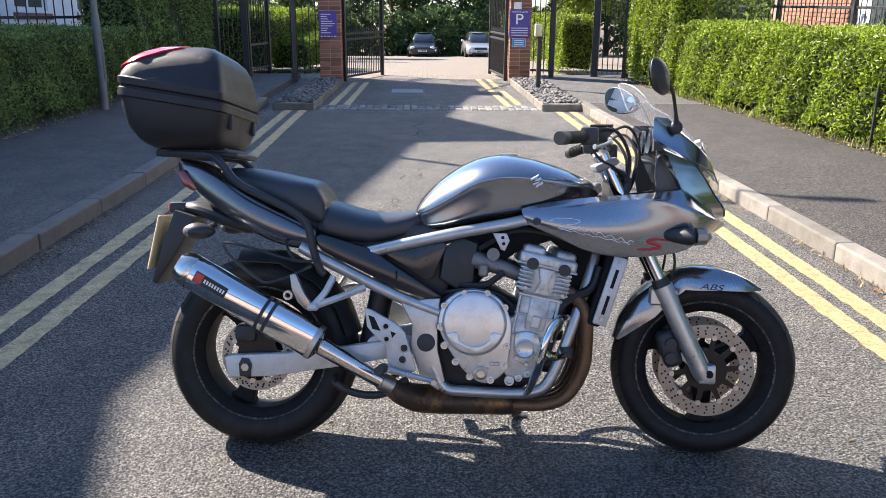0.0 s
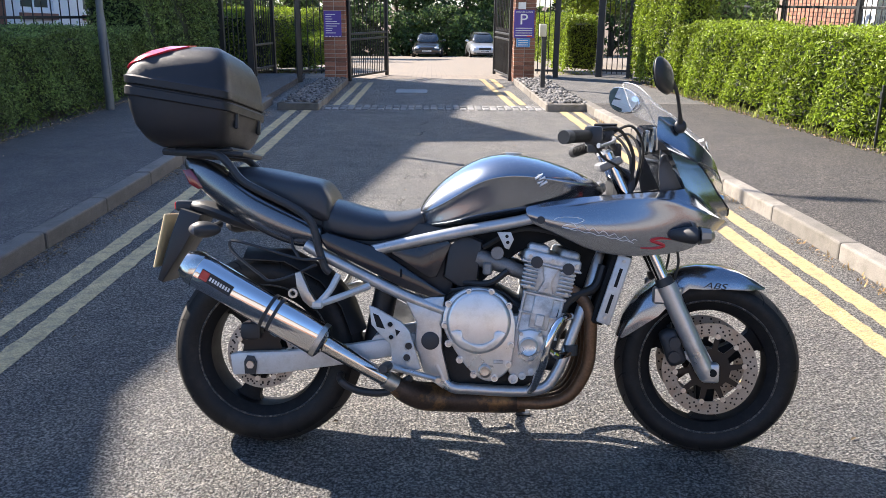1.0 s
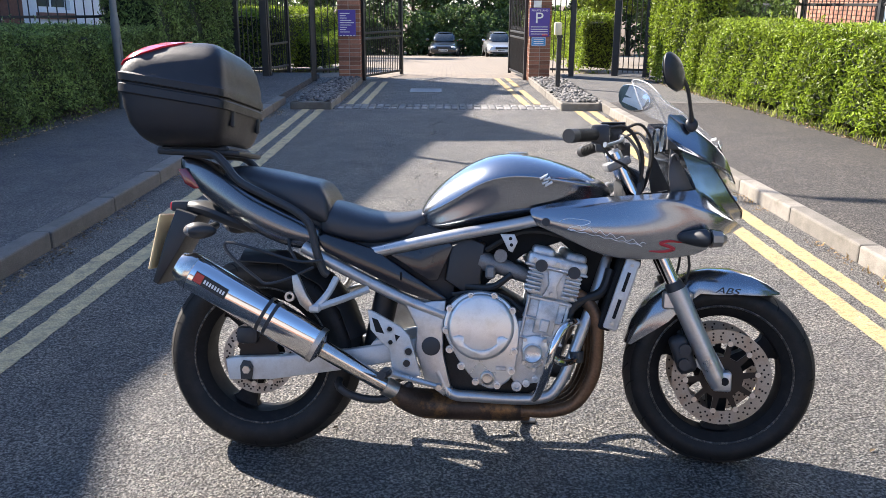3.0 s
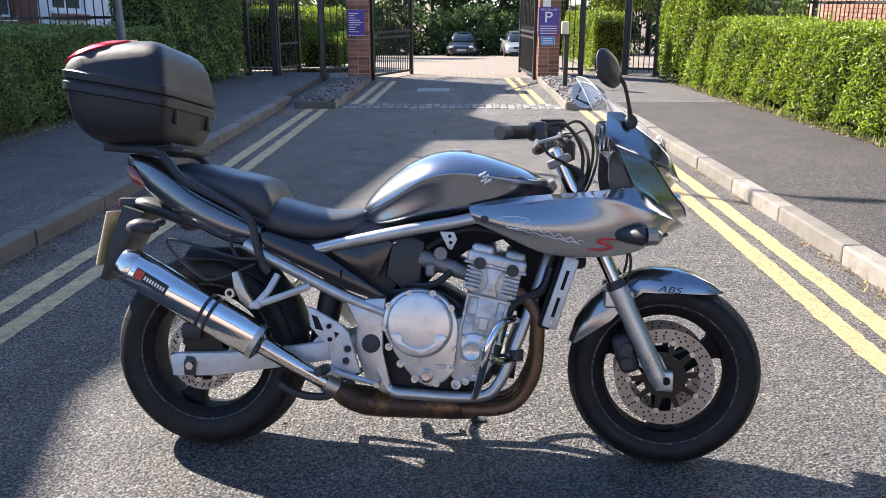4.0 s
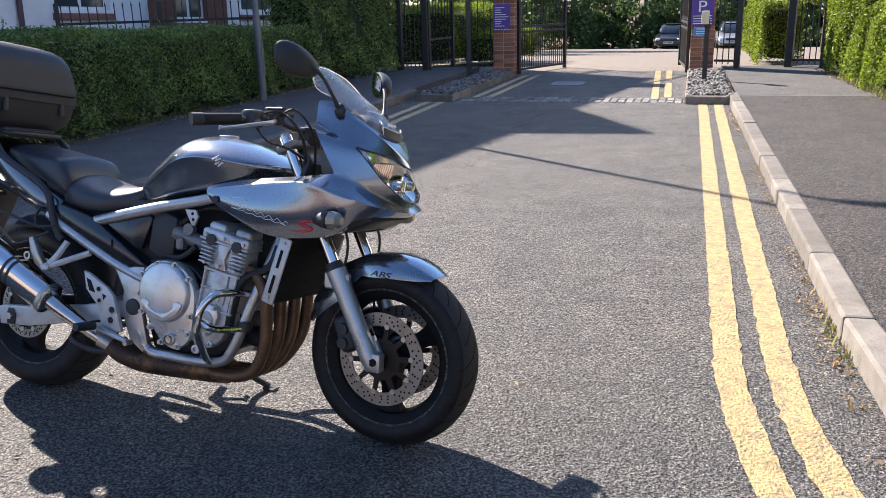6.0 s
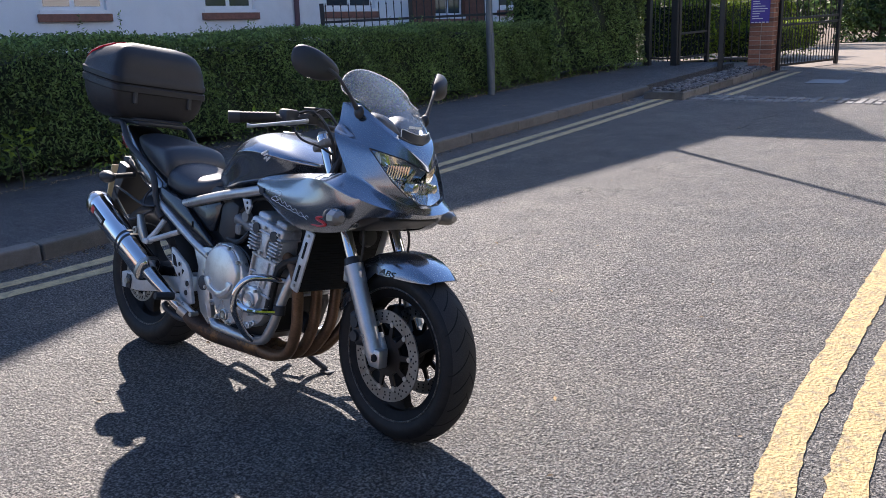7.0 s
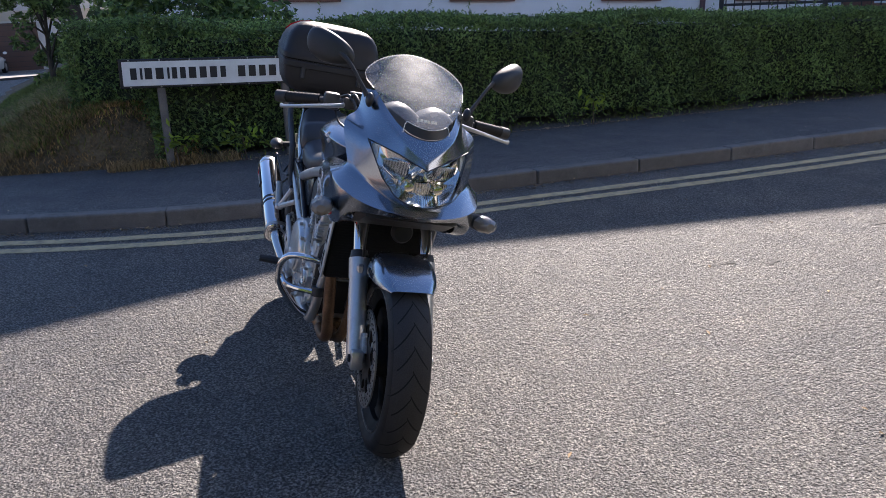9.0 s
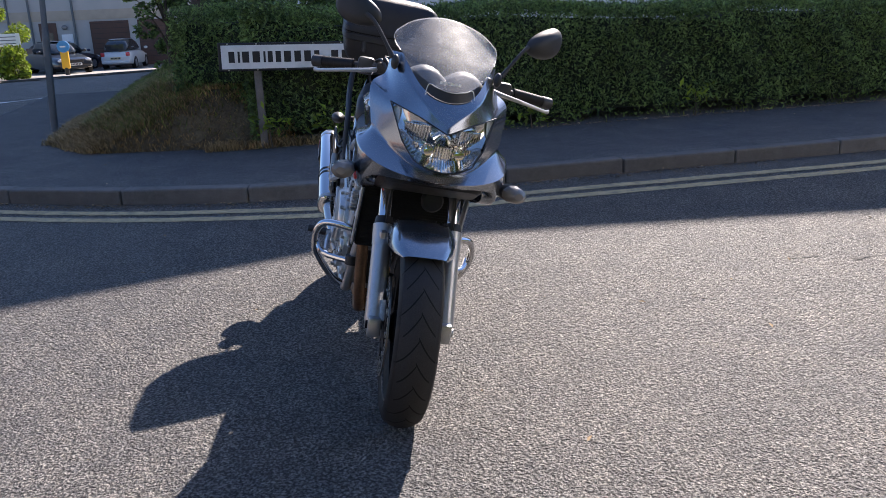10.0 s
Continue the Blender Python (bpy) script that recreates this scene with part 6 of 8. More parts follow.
FB = [(1.48, 0, 0.735), (1.468, -0.088, 0.737), (1.444, -0.148, 0.738), (1.4, -0.194, 0.73), (1.375, -0.21, 0.702), (1.335, -0.203, 0.672), (1.2, -0.202, 0.655), (1.075, -0.19, 0.657), (0.975, -0.184, 0.706), (0.872, -0.17, 0.75)]
FI = [(x - (0.05 if x > 1.39 else 0.0), y * 0.8, z + 0.004) for x, y, z in FB]
pts, row = [], {}
for key, pp in (("A", FA), ("R", FR), ("T", FT), ("E", FE), ("K", FK), ("Q", FQ), ("N", TE), ("W", FW), ("D", FD), ("B", FB), ("I", FI)):
    row[key] = [len(pts) + n for n in range(len(pp))]
    pts += pp
rA, rR, rT, rE, rK, rQ, rN, rW, rD, rB, rI = (row[k] for k in "ARTEKQNWDBI")
fs = [(rA[n], rA[n + 1], rR[n + 1], rR[n]) for n in range(3)] + [(rR[n], rR[n + 1], rT[n + 1], rT[n]) for n in range(2)]
fs += [(rR[2], rR[3], rE[0], rT[2]), (rE[0], rT[3], rT[2]), (rT[2], rT[3], rE[1], rK[3]), (rK[3], rE[1], rN[0], rQ[3])]
fs += [(rK[n], rK[n + 1], rQ[n + 1], rQ[n]) for n in range(3)] + [(rQ[n], rQ[n + 1], rW[n + 1], rW[n]) for n in range(3)]
fs += [(rQ[3], rN[0], rW[4], rW[3])] + [(rN[n], rN[n + 1], rW[n + 5], rW[n + 4]) for n in range(5)]
for p, q in ((rW, rD), (rD, rB), (rB, rI)):
    fs += [(p[n], p[n + 1], q[n + 1], q[n]) for n in range(9)]


def chain(idx, w):
    return [(idx[n], idx[n + 1], w) for n in range(len(idx) - 1)]


cr = [(rR[0], rT[0], 1.0), (rE[0], rT[2], 0.3)] + chain(rA, 1.0) + chain(rR, 0.75) + chain(rT[:3], 1.0) + chain([rA[3], rR[3], rE[0], rT[3], rE[1], rN[0]], 1.0) + chain(rK + [rT[2]], 1.0)
cr += chain(rQ + [rN[0]], 0.95) + chain(rW[:4], 1.0) + chain(rW[3:], 0.7) + chain([rN[5], rW[9], rD[9], rB[9], rI[9]], 1.0) + chain(rN, 1.0) + chain(rB, 0.95) + chain(rI, 1.0)
fairing = part("fairing", cage(pts, fs, 3, 0, cr), PAINT, bike, "gunmetal half fairing")
bvh_bm = bmesh.new()
bvh_bm.from_mesh(fairing.data)
FSKIN = BVHTree.FromBMesh(bvh_bm)
bvh_bm.free()
bvh_bm = bmesh.new()
bvh_bm.from_mesh(tank.data)
TSKIN = BVHTree.FromBMesh(bvh_bm)
bvh_bm.free()


def on_skin(skin, x, z, lift=0.0006):
    """The place on the right-hand skin at (x, z)."""
    hit = skin.ray_cast(Vector((x, -0.6, z)), Vector((0, 1, 0)))[0]
    return (hit.x, hit.y - lift, hit.z) if hit else (x, -0.2, z)


for st in ([(0.875, 0.889), (0.897, 0.902), (0.888, 0.886), (0.905, 0.893)], [(0.883, 0.874), (0.899, 0.882), (0.891, 0.868), (0.912, 0.881)]):
    part("emblem_bar", tube(bmesh.new(), [on_skin(TSKIN, x, z, 0.0015) for x, z in st], 0.004, 6, 1), LOGO_SILVER, tank, "silver emblem bar")
# headlight: lens, silver bowl, ribs, bulbs
lens_pts = [FT[0], FT[1], FT[2], FK[3], FK[2], FK[1], FK[0], (1.526, 0, 0.828), (1.482, -0.078, 0.85)]
lens_f = [(0, 1, 8, 7), (7, 8, 5, 6), (1, 2, 3, 8), (8, 3, 4, 5)]
lens_cr = [(0, 7, 1.0), (0, 1, 1.0), (1, 2, 1.0), (2, 3, 1.0), (3, 4, 1.0), (4, 5, 1.0), (5, 6, 1.0)]
hl = part("headlight", cage([(x - 0.002, y, z) for x, y, z in lens_pts], lens_f, 3, 0, lens_cr), LENS, bike, "clear twin headlight lens")
bowl_pts = [(x - (0.09 if n in (7, 8) else 0.014), y * 0.985, z) for n, (x, y, z) in enumerate(lens_pts)]
part("reflector_bowl", cage(bowl_pts, lens_f, 3, 0, lens_cr), REFLECTOR, hl, "silver reflector bowl")
for r, (z0, z1, tip, dx) in enumerate(((0.776, 0.812, 0.022, 0.024), (0.818, 0.85, -0.004, 0.0), (0.856, 0.9, -0.014, -0.012))):
    for c in range(-15, 16):
        y = c * 0.0078
        if abs(y) > 0.05 + (z0 - 0.77) * 0.75 or z1 > 0.886 + abs(y) * 0.3:
            continue
        if r == 1 and abs(abs(y) - 0.045) < 0.018:
            continue
        fx = 1.472 - abs(y) * 0.5 + dx
        part("reflector_rib", cyl(bmesh.new(), (fx, y, z0), (fx - tip, y, z1), 0.0041, seg=8), REFLECTOR, hl, "mirror rib of the reflector")
for s in (-1, 1):
    part("bulb_shroud", lathe(bmesh.new(), [(0.0, 0.02), (0.014, 0.016), (0.018, 0.0), (0.018, -0.02)], 18, axis="x", centre=(1.468, s * 0.045, 0.835)), REFLECTOR, hl)
    for n in range(7):
        f = 0.12 + n * 0.075
        p, q = Vector(FT[2]).lerp(Vector(FT[1]), f * 0.62), Vector(FT[2]).lerp(Vector(FK[3]), f)
        p, q = Vector((p.x - 0.012, -s * p.y, p.z - 0.004)), Vector((q.x - 0.012, -s * q.y * 0.97, q.z))
        part("side_lamp_slat", cyl(bmesh.new(), p, q, 0.0028, seg=6), UPVC, hl, "pale slat of the side lamp")
for mirror in (False, True):
    bm = tube(bmesh.new(), [FK[0], FK[1], FK[2], FK[3], FT[2]], 0.0018, 6, 1)
    tube(bm, [FT[2], FT[1], FT[0]], 0.0018, 6, 1)
    part("headlight_seal", flip(bm) if mirror else bm, PLASTIC, hl, "black seal")
# screen
sp_ = [(1.441, 0, 1.0), (1.419, -0.066, 1.013), (1.345, -0.118, 1.054), (1.368, 0, 1.066), (1.345, -0.085, 1.073), (1.292, -0.144, 1.092),
       (1.268, 0, 1.142), (1.256, -0.09, 1.136), (1.24, -0.158, 1.116), (1.162, 0, 1.211), (1.178, -0.078, 1.199), (1.215, -0.156, 1.148)]
screen = part("windscreen", cage(sp_, [(0, 1, 4, 3), (1, 2, 5, 4), (3, 4, 7, 6), (4, 5, 8, 7), (6, 7, 10, 9), (7, 8, 11, 10)], 3, 0, [(2, 5, 1.0), (5, 8, 0.9), (8, 11, 0.9), (10, 11, 0.7), (9, 10, 0.7), (0, 1, 1.0), (1, 2, 1.0)]), SCREEN, bike, "clear plastic windscreen with dusty haze")
screen.visible_shadow = False
part("screen_edge", tube(bmesh.new(), [sp_[5], sp_[8], (1.218, -0.153, 1.146), (1.19, -0.095, 1.186), (1.164, 0, 1.206), (1.19, 0.095, 1.186), (1.218, 0.153, 1.146), (1.24, 0.158, 1.116), (1.292, 0.144, 1.092)], 0.0016, 6, 5), SCREEN, screen, "rolled clear edge")
part("nose_vent", cage([(1.446, 0, 0.971), (1.44, -0.04, 0.979), (1.42, -0.074, 0.993), (1.438, 0, 1.001), (1.43, -0.042, 1.008), (1.415, -0.064, 1.015)], [(0, 1, 4, 3), (1, 2, 5, 4)], 2, 0.004, [(0, 1, 1.0), (1, 2, 1.0), (2, 5, 1.0), (3, 4, 1.0), (4, 5, 1.0)]), PLASTIC, fairing, "black vent under the screen")
part("vent_rim", tube(bmesh.new(), [(1.425, -0.072, 0.992), (1.419, -0.064, 1.016), (1.433, -0.042, 1.009), (1.443, 0, 1.002), (1.433, 0.042, 1.009), (1.419, 0.064, 1.016), (1.425, 0.072, 0.992)], 0.0014, 6, 3), SIGN_WHITE, screen, "pale cut edge of the screen")
for n in range(6):
    part("maker_bar", B(1.419, 1.421, 0.028 - n * 0.0108 - 0.0082, 0.028 - n * 0.0108, 1.021, 1.029), SIGN_WHITE, screen, "pale bar of the maker's name")
for s in (-1, 1):
    part("cockpit_panel", plate(bmesh.new(), [(1.256, 0.985), (1.275, 0.97), (1.326, 0.868), (1.262, 0.856), (1.254, 0.9)], s * 0.158, s * 0.15, bevel=0.003), COCKPIT_GREY, fairing, "dark grey inner cockpit panel")
    part("panel_ridge", tube(bmesh.new(), [(1.256, s * 0.16, 0.935), (1.262, s * 0.163, 0.962), (1.272, s * 0.163, 0.966), (1.282, s * 0.162, 0.95)], 0.0045, 8, 4), COCKPIT_GREY, fairing, "moulded ridge")
    # fairing script: thin pale strokes; red initial as a plain shape
    if s < 0:
        strokes = [[(0.985 + t * 0.0095, 0.752 - t * 0.0023 + 0.0055 * math.sin(t * 1.9 + 0.6)) for t in range(22)],
                   [(0.965 + t * 0.011, 0.741 - t * 0.0022 + 0.002 * math.sin(t * 1.9)) for t in range(20)],
                   [(0.935, 0.765), (0.955, 0.772), (1.0, 0.772), (1.025, 0.765), (1.005, 0.755), (0.975, 0.75), (0.96, 0.742), (0.985, 0.737), (1.01, 0.742)]]
        for st in strokes:
            part("side_script", tube(bmesh.new(), [on_skin(FSKIN, x, z) for x, z in st], 0.0008, 5, 4), LOGO_SILVER, fairing, "thin pale script stroke")
        part("side_initial", tube(bmesh.new(), [on_skin(FSKIN, x, z) for x, z in ((1.285, 0.712), (1.25, 0.715), (1.225, 0.708), (1.25, 0.7), (1.265, 0.692), (1.235, 0.684), (1.195, 0.684))], [0.002, 0.004, 0.005, 0.0055, 0.005, 0.004, 0.002], 6, 5), LOGO_RED, fairing, "red painted initial")
    bolt_p = lathe(bmesh.new(), [(0.012, 0.0), (0.012, s * 0.003), (0.008, s * 0.004), (0.0, s * 0.002)], 18, centre=(0.895, s * 0.184, 0.762))
    part("fairing_bolt", bolt_p, PLASTIC, fairing, "black fixing bolt")
    # mirrors
    c = Vector((1.243, 0.312 if s > 0 else -0.284, 1.185))
    turn = Matrix.Rotation(radians(38 if s > 0 else -28), 3, "Z")
    mrings = []
    for f, sy, sz in ((0.024, 0.03, 0.018), (0.019, 0.055, 0.034), (0.006, 0.074, 0.048), (-0.014, 0.08, 0.052), (-0.024, 0.078, 0.05)):
        ring = []
        for k in range(16):
            a = math.tau * k / 16
            yy, zz = sy * math.copysign(abs(math.cos(a)) ** 0.9, math.cos(a)), sz * 0.92 * math.copysign(abs(math.sin(a)) ** 0.85, math.sin(a))
            ring.append(c + turn @ Vector((f * (1.0 if s > 0 else 0.6) - 0.1 * abs(yy), yy, zz * (1 + 3.2 * s * yy) + 0.22 * s * yy)))
        mrings.append(ring)
    mir = part("mirror", smooth_loft(mrings, 1), PLASTIC, bike, "black rear-view mirror")
    part("mirror_glass", loft(bmesh.new(), [[p + Vector((-0.001, 0, 0)) + (c - p) * 0.06 for p in mrings[-1]], [p + Vector((-0.003, 0, 0)) + (c - p) * 0.08 for p in mrings[-1]]]), MIRROR, mir, "mirror glass")
    part("mirror_stem", tube(bmesh.new(), [(1.312, s * 0.166, 1.066), (1.303, s * 0.188, 1.1), (1.284, s * 0.226, 1.152), (1.262, s * 0.255, 1.175)], [0.009, 0.0055, 0.0055, 0.009], 10, 4), PLASTIC, mir)
    part("mirror_boot", ovoid((1.315, s * 0.157, 1.056), 0.019, 0.012, 0.022), PLASTIC, mir, "rubber boot")
# chin and inner fairing
part("inner_fairing", plate(bmesh.new(), [(1.08, 0.66), (1.2, 0.66), (1.36, 0.69), (1.44, 0.725), (1.4, 0.8), (1.33, 0.85), (1.2, 0.82), (1.1, 0.76)], -0.15, 0.15, bevel=0.02), PLASTIC, bike, "black inner fairing")
part("horn", lathe(bmesh.new(), [(0.0, -0.012), (0.036, -0.012), (0.038, 0.0), (0.03, 0.014), (0.0, 0.016)], 24, axis="x", centre=(1.2, 0.05, 0.64)), PLASTIC, bike, "black horn")

# radiator
rm = Matrix.Translation((1.115, 0, 0.56)) @ Matrix.Rotation(radians(17), 4, "Y")
# Radiator black is deepened to stand for shade from the parts around.
rad = part("radiator", B(-0.02, 0.02, -0.165, 0.165, -0.125, 0.12, 0.006, m=rm), SHADE_BLACK, bike, "black radiator, deepened in place of the shade around it")
bm = bmesh.new()
for k in range(24):
    box(bm, 0.018, 0.022, -0.15, 0.15, -0.118 + k * 0.0098, -0.1155 + k * 0.0098, m=rm)
part("core_mesh", bm, SHADE_BLACK, rad)
for s in (-1, 1):
    gd = part("radiator_guard", B(-0.022, 0.022, s * 0.176 - 0.004, s * 0.176 + 0.004, -0.115, 0.105, 0.006, 2, m=Matrix.Translation((0.012, 0, -0.005)) @ rm), SWING, rad, "pale alloy side guard with slots")
    # Guard slots as near-black bars on the face, shade in the colour.
    for z in (-0.05, 0.035):
        part("guard_slot", B(-0.005, 0.005, s * 0.181 - 0.0006, s * 0.181 + 0.0006, z - 0.03, z + 0.03, m=Matrix.Translation((0.012, 0, -0.005)) @ rm), SHADE_BLACK, gd)
    for z in (-0.095, 0.088):
        p = Matrix.Translation((0.012, 0, -0.005)) @ rm @ Vector((0, s * 0.18, z))
        bolt(gd, p.x, p.y, p.z, 0.8)
    # crash bars
    cb = tube(bmesh.new(), [(1.0, s * 0.14, 0.46), (0.985, s * 0.2, 0.47), (0.955, s * 0.26, 0.465), (0.925, s * 0.285, 0.42), (0.91, s * 0.28, 0.36), (0.9, s * 0.25, 0.31), (0.885, s * 0.2, 0.25), (0.875, s * 0.16, 0.225)], 0.0125, 12, 5)
    bar = part("crash_bar", cb, CHROME, bike, "chromed engine crash bar")
    part("bar_stay", tube(bmesh.new(), [(0.905, s * 0.275, 0.385), (0.95, s * 0.25, 0.355), (1.0, s * 0.16, 0.35)], 0.011, 10, 4), CHROME, bar)
    part("bar_clamp", cyl(bmesh.new(), (1.0, s * 0.155, 0.34), (1.0, s * 0.155, 0.372), 0.022, seg=12), PLASTIC, bar)
part("oil_filter", cyl(bmesh.new(), (0.9, 0, 0.3), (1.0, 0, 0.285), 0.036, seg=20), PLASTIC, engine)

# handlebar
bars = part("handlebar", barred(tube(bmesh.new(), [(0.985, -0.385, 1.0), (1.04, -0.26, 1.012), (1.085, -0.18, 1.02), (1.115, -0.1, 0.995), (1.12, 0, 0.99), (1.115, 0.1, 0.995), (1.085, 0.18, 1.02), (1.04, 0.26, 1.012), (0.985, 0.385, 1.0)], 0.011, 10, 5)), PLASTIC, bike, "black handlebar")
part("riser", barred(B(1.095, 1.145, -0.055, 0.055, 0.945, 1.005, 0.008, 2)), DARK_CAST, bars, "black bar clamp")
for s in (-1, 1):
    gp = part("grip", barred(tube(bmesh.new(), [(0.99, s * 0.372, 1.001), (1.04, s * 0.262, 1.012)], 0.0175, 14, 1)), RUBBER, bars, "ribbed rubber grip")
    for k in range(9):
        f = k / 8
        c0 = Vector((0.992 + 0.044 * f, s * (0.366 - 0.098 * f), 1.0015 + 0.0095 * f))
        dv = Vector((0.05, -s * 0.11, 0.011)).normalized()
        part("grip_ring", barred(cyl(bmesh.new(), c0, c0 + dv * 0.005, 0.0188, seg=14)), RUBBER, gp)
    part("bar_end", barred(tube(bmesh.new(), [(0.977, s * 0.4, 0.998), (0.992, s * 0.368, 1.001)], 0.0195, 16, 1)), PLASTIC, bars, "black bar-end weight")
    part("switch_block", barred(B(1.03, 1.085, s * 0.225 - 0.026, s * 0.225 + 0.026, 0.988, 1.043, 0.01, 2)), PLASTIC, bars, "black switch block")
    part("switch_button", barred(B(1.025, 1.033, s * 0.225 - 0.012, s * 0.225 + 0.012, 1.012, 1.03, 0.003)), LOGO_RED if s < 0 else SIGN_WHITE, bars)
    part("lever", barred(tube(bmesh.new(), [(1.105, s * 0.17, 1.016), (1.12, s * 0.21, 1.006), (1.112, s * 0.29, 0.992), (1.084, s * 0.365, 0.977), (1.074, s * 0.384, 0.976)], [0.009, 0.0075, 0.006, 0.0052, 0.0078], 8, 5, flat=0.8)), FRAME_SILVER, bars, "silver hand lever")
    part("lever_mount", barred(B(1.065, 1.12, s * 0.168 - 0.022, s * 0.168 + 0.022, 1.0, 1.035, 0.008, 2)), DARK_CAST, bars, "black lever mount")
    part("cable", barred(tube(bmesh.new(), [(1.1, s * 0.17, 1.02), (1.17, s * 0.16, 1.05), (1.21, s * 0.12, 0.98), (1.19, s * 0.08, 0.87), (1.14, s * 0.06, 0.8)], 0.0045, 6)), CABLE, bars)
    part("cable", barred(tube(bmesh.new(), [(1.05, s * 0.2, 1.03), (1.13, s * 0.17, 1.04), (1.18, s * 0.13, 0.96), (1.165, s * 0.1, 0.86), (1.1, s * 0.07, 0.8)], 0.0055, 6)), CABLE, bars)
    part("cable", barred(tube(bmesh.new(), [(1.06, s * 0.21, 0.99), (1.09, s * 0.19, 0.95), (1.13, s * 0.14, 0.93), (1.16, s * 0.09, 0.9)], 0.004, 6)), CABLE, bars)
    part("clamp_bolt", barred(cyl(bmesh.new(), (1.12, s * 0.035, 1.0), (1.12, s * 0.035, 1.012), 0.008, seg=8)), STEEL, bars)
part("reservoir", barred(B(1.06, 1.125, -0.168, -0.105, 1.028, 1.05, 0.006, 2)), PLASTIC, bars, "black brake fluid reservoir")
part("reservoir_lid", barred(B(1.057, 1.128, -0.171, -0.102, 1.05, 1.057, 0.003)), PLASTIC, bars)
part("ignition", cyl(bmesh.new(), (1.13, 0, 0.94), (1.115, 0, 0.97), 0.022, seg=16), PLASTIC, bars)
bm = bmesh.new()
tube(bm, [(1.13, -0.06, 0.93), (1.18, -0.1, 0.9), (1.17, -0.12, 0.84)], 0.012, 8)
box(bm, 1.13, 1.19, -0.09, 0.09, 0.83, 0.9, 0.01)
part("headstock_loom", bm, PLASTIC, bars, "black wiring bundle at the headstock")
pod = []
for X, base, rise, hw in ((1.256, 0.985, 0.06, 0.122), (1.285, 0.985, 0.066, 0.12), (1.318, 0.985, 0.06, 0.115), (1.332, 0.985, 0.05, 0.108), (1.352, 0.98, 0.02, 0.095)):
    ring = [Vector((X, hw, base)), Vector((X, -hw, base))]
    for n in range(13):
        y = hw * (n / 6 - 1)
        ring.append(Vector((X, y, base + rise * (0.42 + 0.58 * max(0.0, math.cos((abs(y) / hw - 0.5) * 2.9)) ** 0.7) + 0.012)))
    pod.append(ring)
inst = part("instrument_pod", loft(bmesh.new(), pod), COCKPIT_GREY, bike, "dark grey twin-hooded instrument pod")
for s in (-1, 1):
    part("dial", lathe(bmesh.new(), [(0.0, 0.0), (0.036, 0.0), (0.04, -0.006), (0.042, 0.004)], 24, axis="x", centre=(1.255, s * 0.058, 1.02)), CURTAIN_GLASS, inst, "round glass dial")

# side stand
sst = part("side_stand", tube(bmesh.new(), [(0.7, 0.13, 0.2), (0.78, 0.175, 0.115), (0.87, 0.215, 0.058)], 0.011, 10, 4), PLASTIC, bike, "black side stand")
part("stand_foot", B(0.85, 0.905, 0.195, 0.24, 0.046, 0.056, 0.004), PLASTIC, sst)
part("centre_stand", tube(bmesh.new(), [(0.5, -0.13, 0.25), (0.42, -0.13, 0.2), (0.33, -0.14, 0.205), (0.27, -0.13, 0.24), (0.27, 0.13, 0.24), (0.33, 0.14, 0.205), (0.42, 0.13, 0.2), (0.5, 0.13, 0.25)], 0.0125, 10, 4), PLASTIC, bike, "black centre stand folded up")


# top box
def box_ring(z, x0, x1, hw, slope=0.0, n=64):
    x0, x1, z = x0 - 0.006, x1 - 0.024, z + 0.035 * (z - 0.97)
    cx, hx = (x0 + x1) / 2, (x1 - x0) / 2
    ring = []
    for k in range(n):
        a = math.tau * k / n
        c, s = math.cos(a), math.sin(a)
        e = 0.21
        X = cx + hx * math.copysign(abs(c) ** e, c)
        Y = hw * math.copysign(abs(s) ** e, s) * (1 - 0.12 * max(0, (cx - X) / hx) ** 2)
        ring.append(Vector((X, Y, z - slope * (X + 0.2))))
    return ring


case = empty("top_box", pose(-0.487, 2.409, 0.0, 0, 0, -3.5) @ pose(0, 0, 0, -13, 0, 0), "black plastic motorcycle top box with red rear lens", "top box")
part("case_base", loft(bmesh.new(), [box_ring(0.972, -0.31, -0.085, 0.15), box_ring(0.985, -0.335, -0.07, 0.175), box_ring(1.0, -0.352, -0.062, 0.192), box_ring(1.03, -0.378, -0.052, 0.208, 0.03), box_ring(1.07, -0.395, -0.046, 0.216, 0.08), box_ring(1.108, -0.402, -0.042, 0.221, 0.14), box_ring(1.124, -0.403, -0.04, 0.223, 0.155)]), BOX_BLACK, case, "grained black lower shell")
part("base_lip", loft(bmesh.new(), [box_ring(1.092, -0.403, -0.041, 0.222, 0.15), box_ring(1.096, -0.408, -0.037, 0.227, 0.153), box_ring(1.118, -0.408, -0.037, 0.227, 0.155), box_ring(1.122, -0.403, -0.041, 0.222, 0.155)], cap0=False, cap1=False), BOX_BLACK, case, "moulded rim of the lower shell")
part("seam", loft(bmesh.new(), [box_ring(1.124, -0.4, -0.043, 0.22, 0.155), box_ring(1.13, -0.4, -0.043, 0.22, 0.155)], cap0=False, cap1=False), SHADE_BLACK, case)
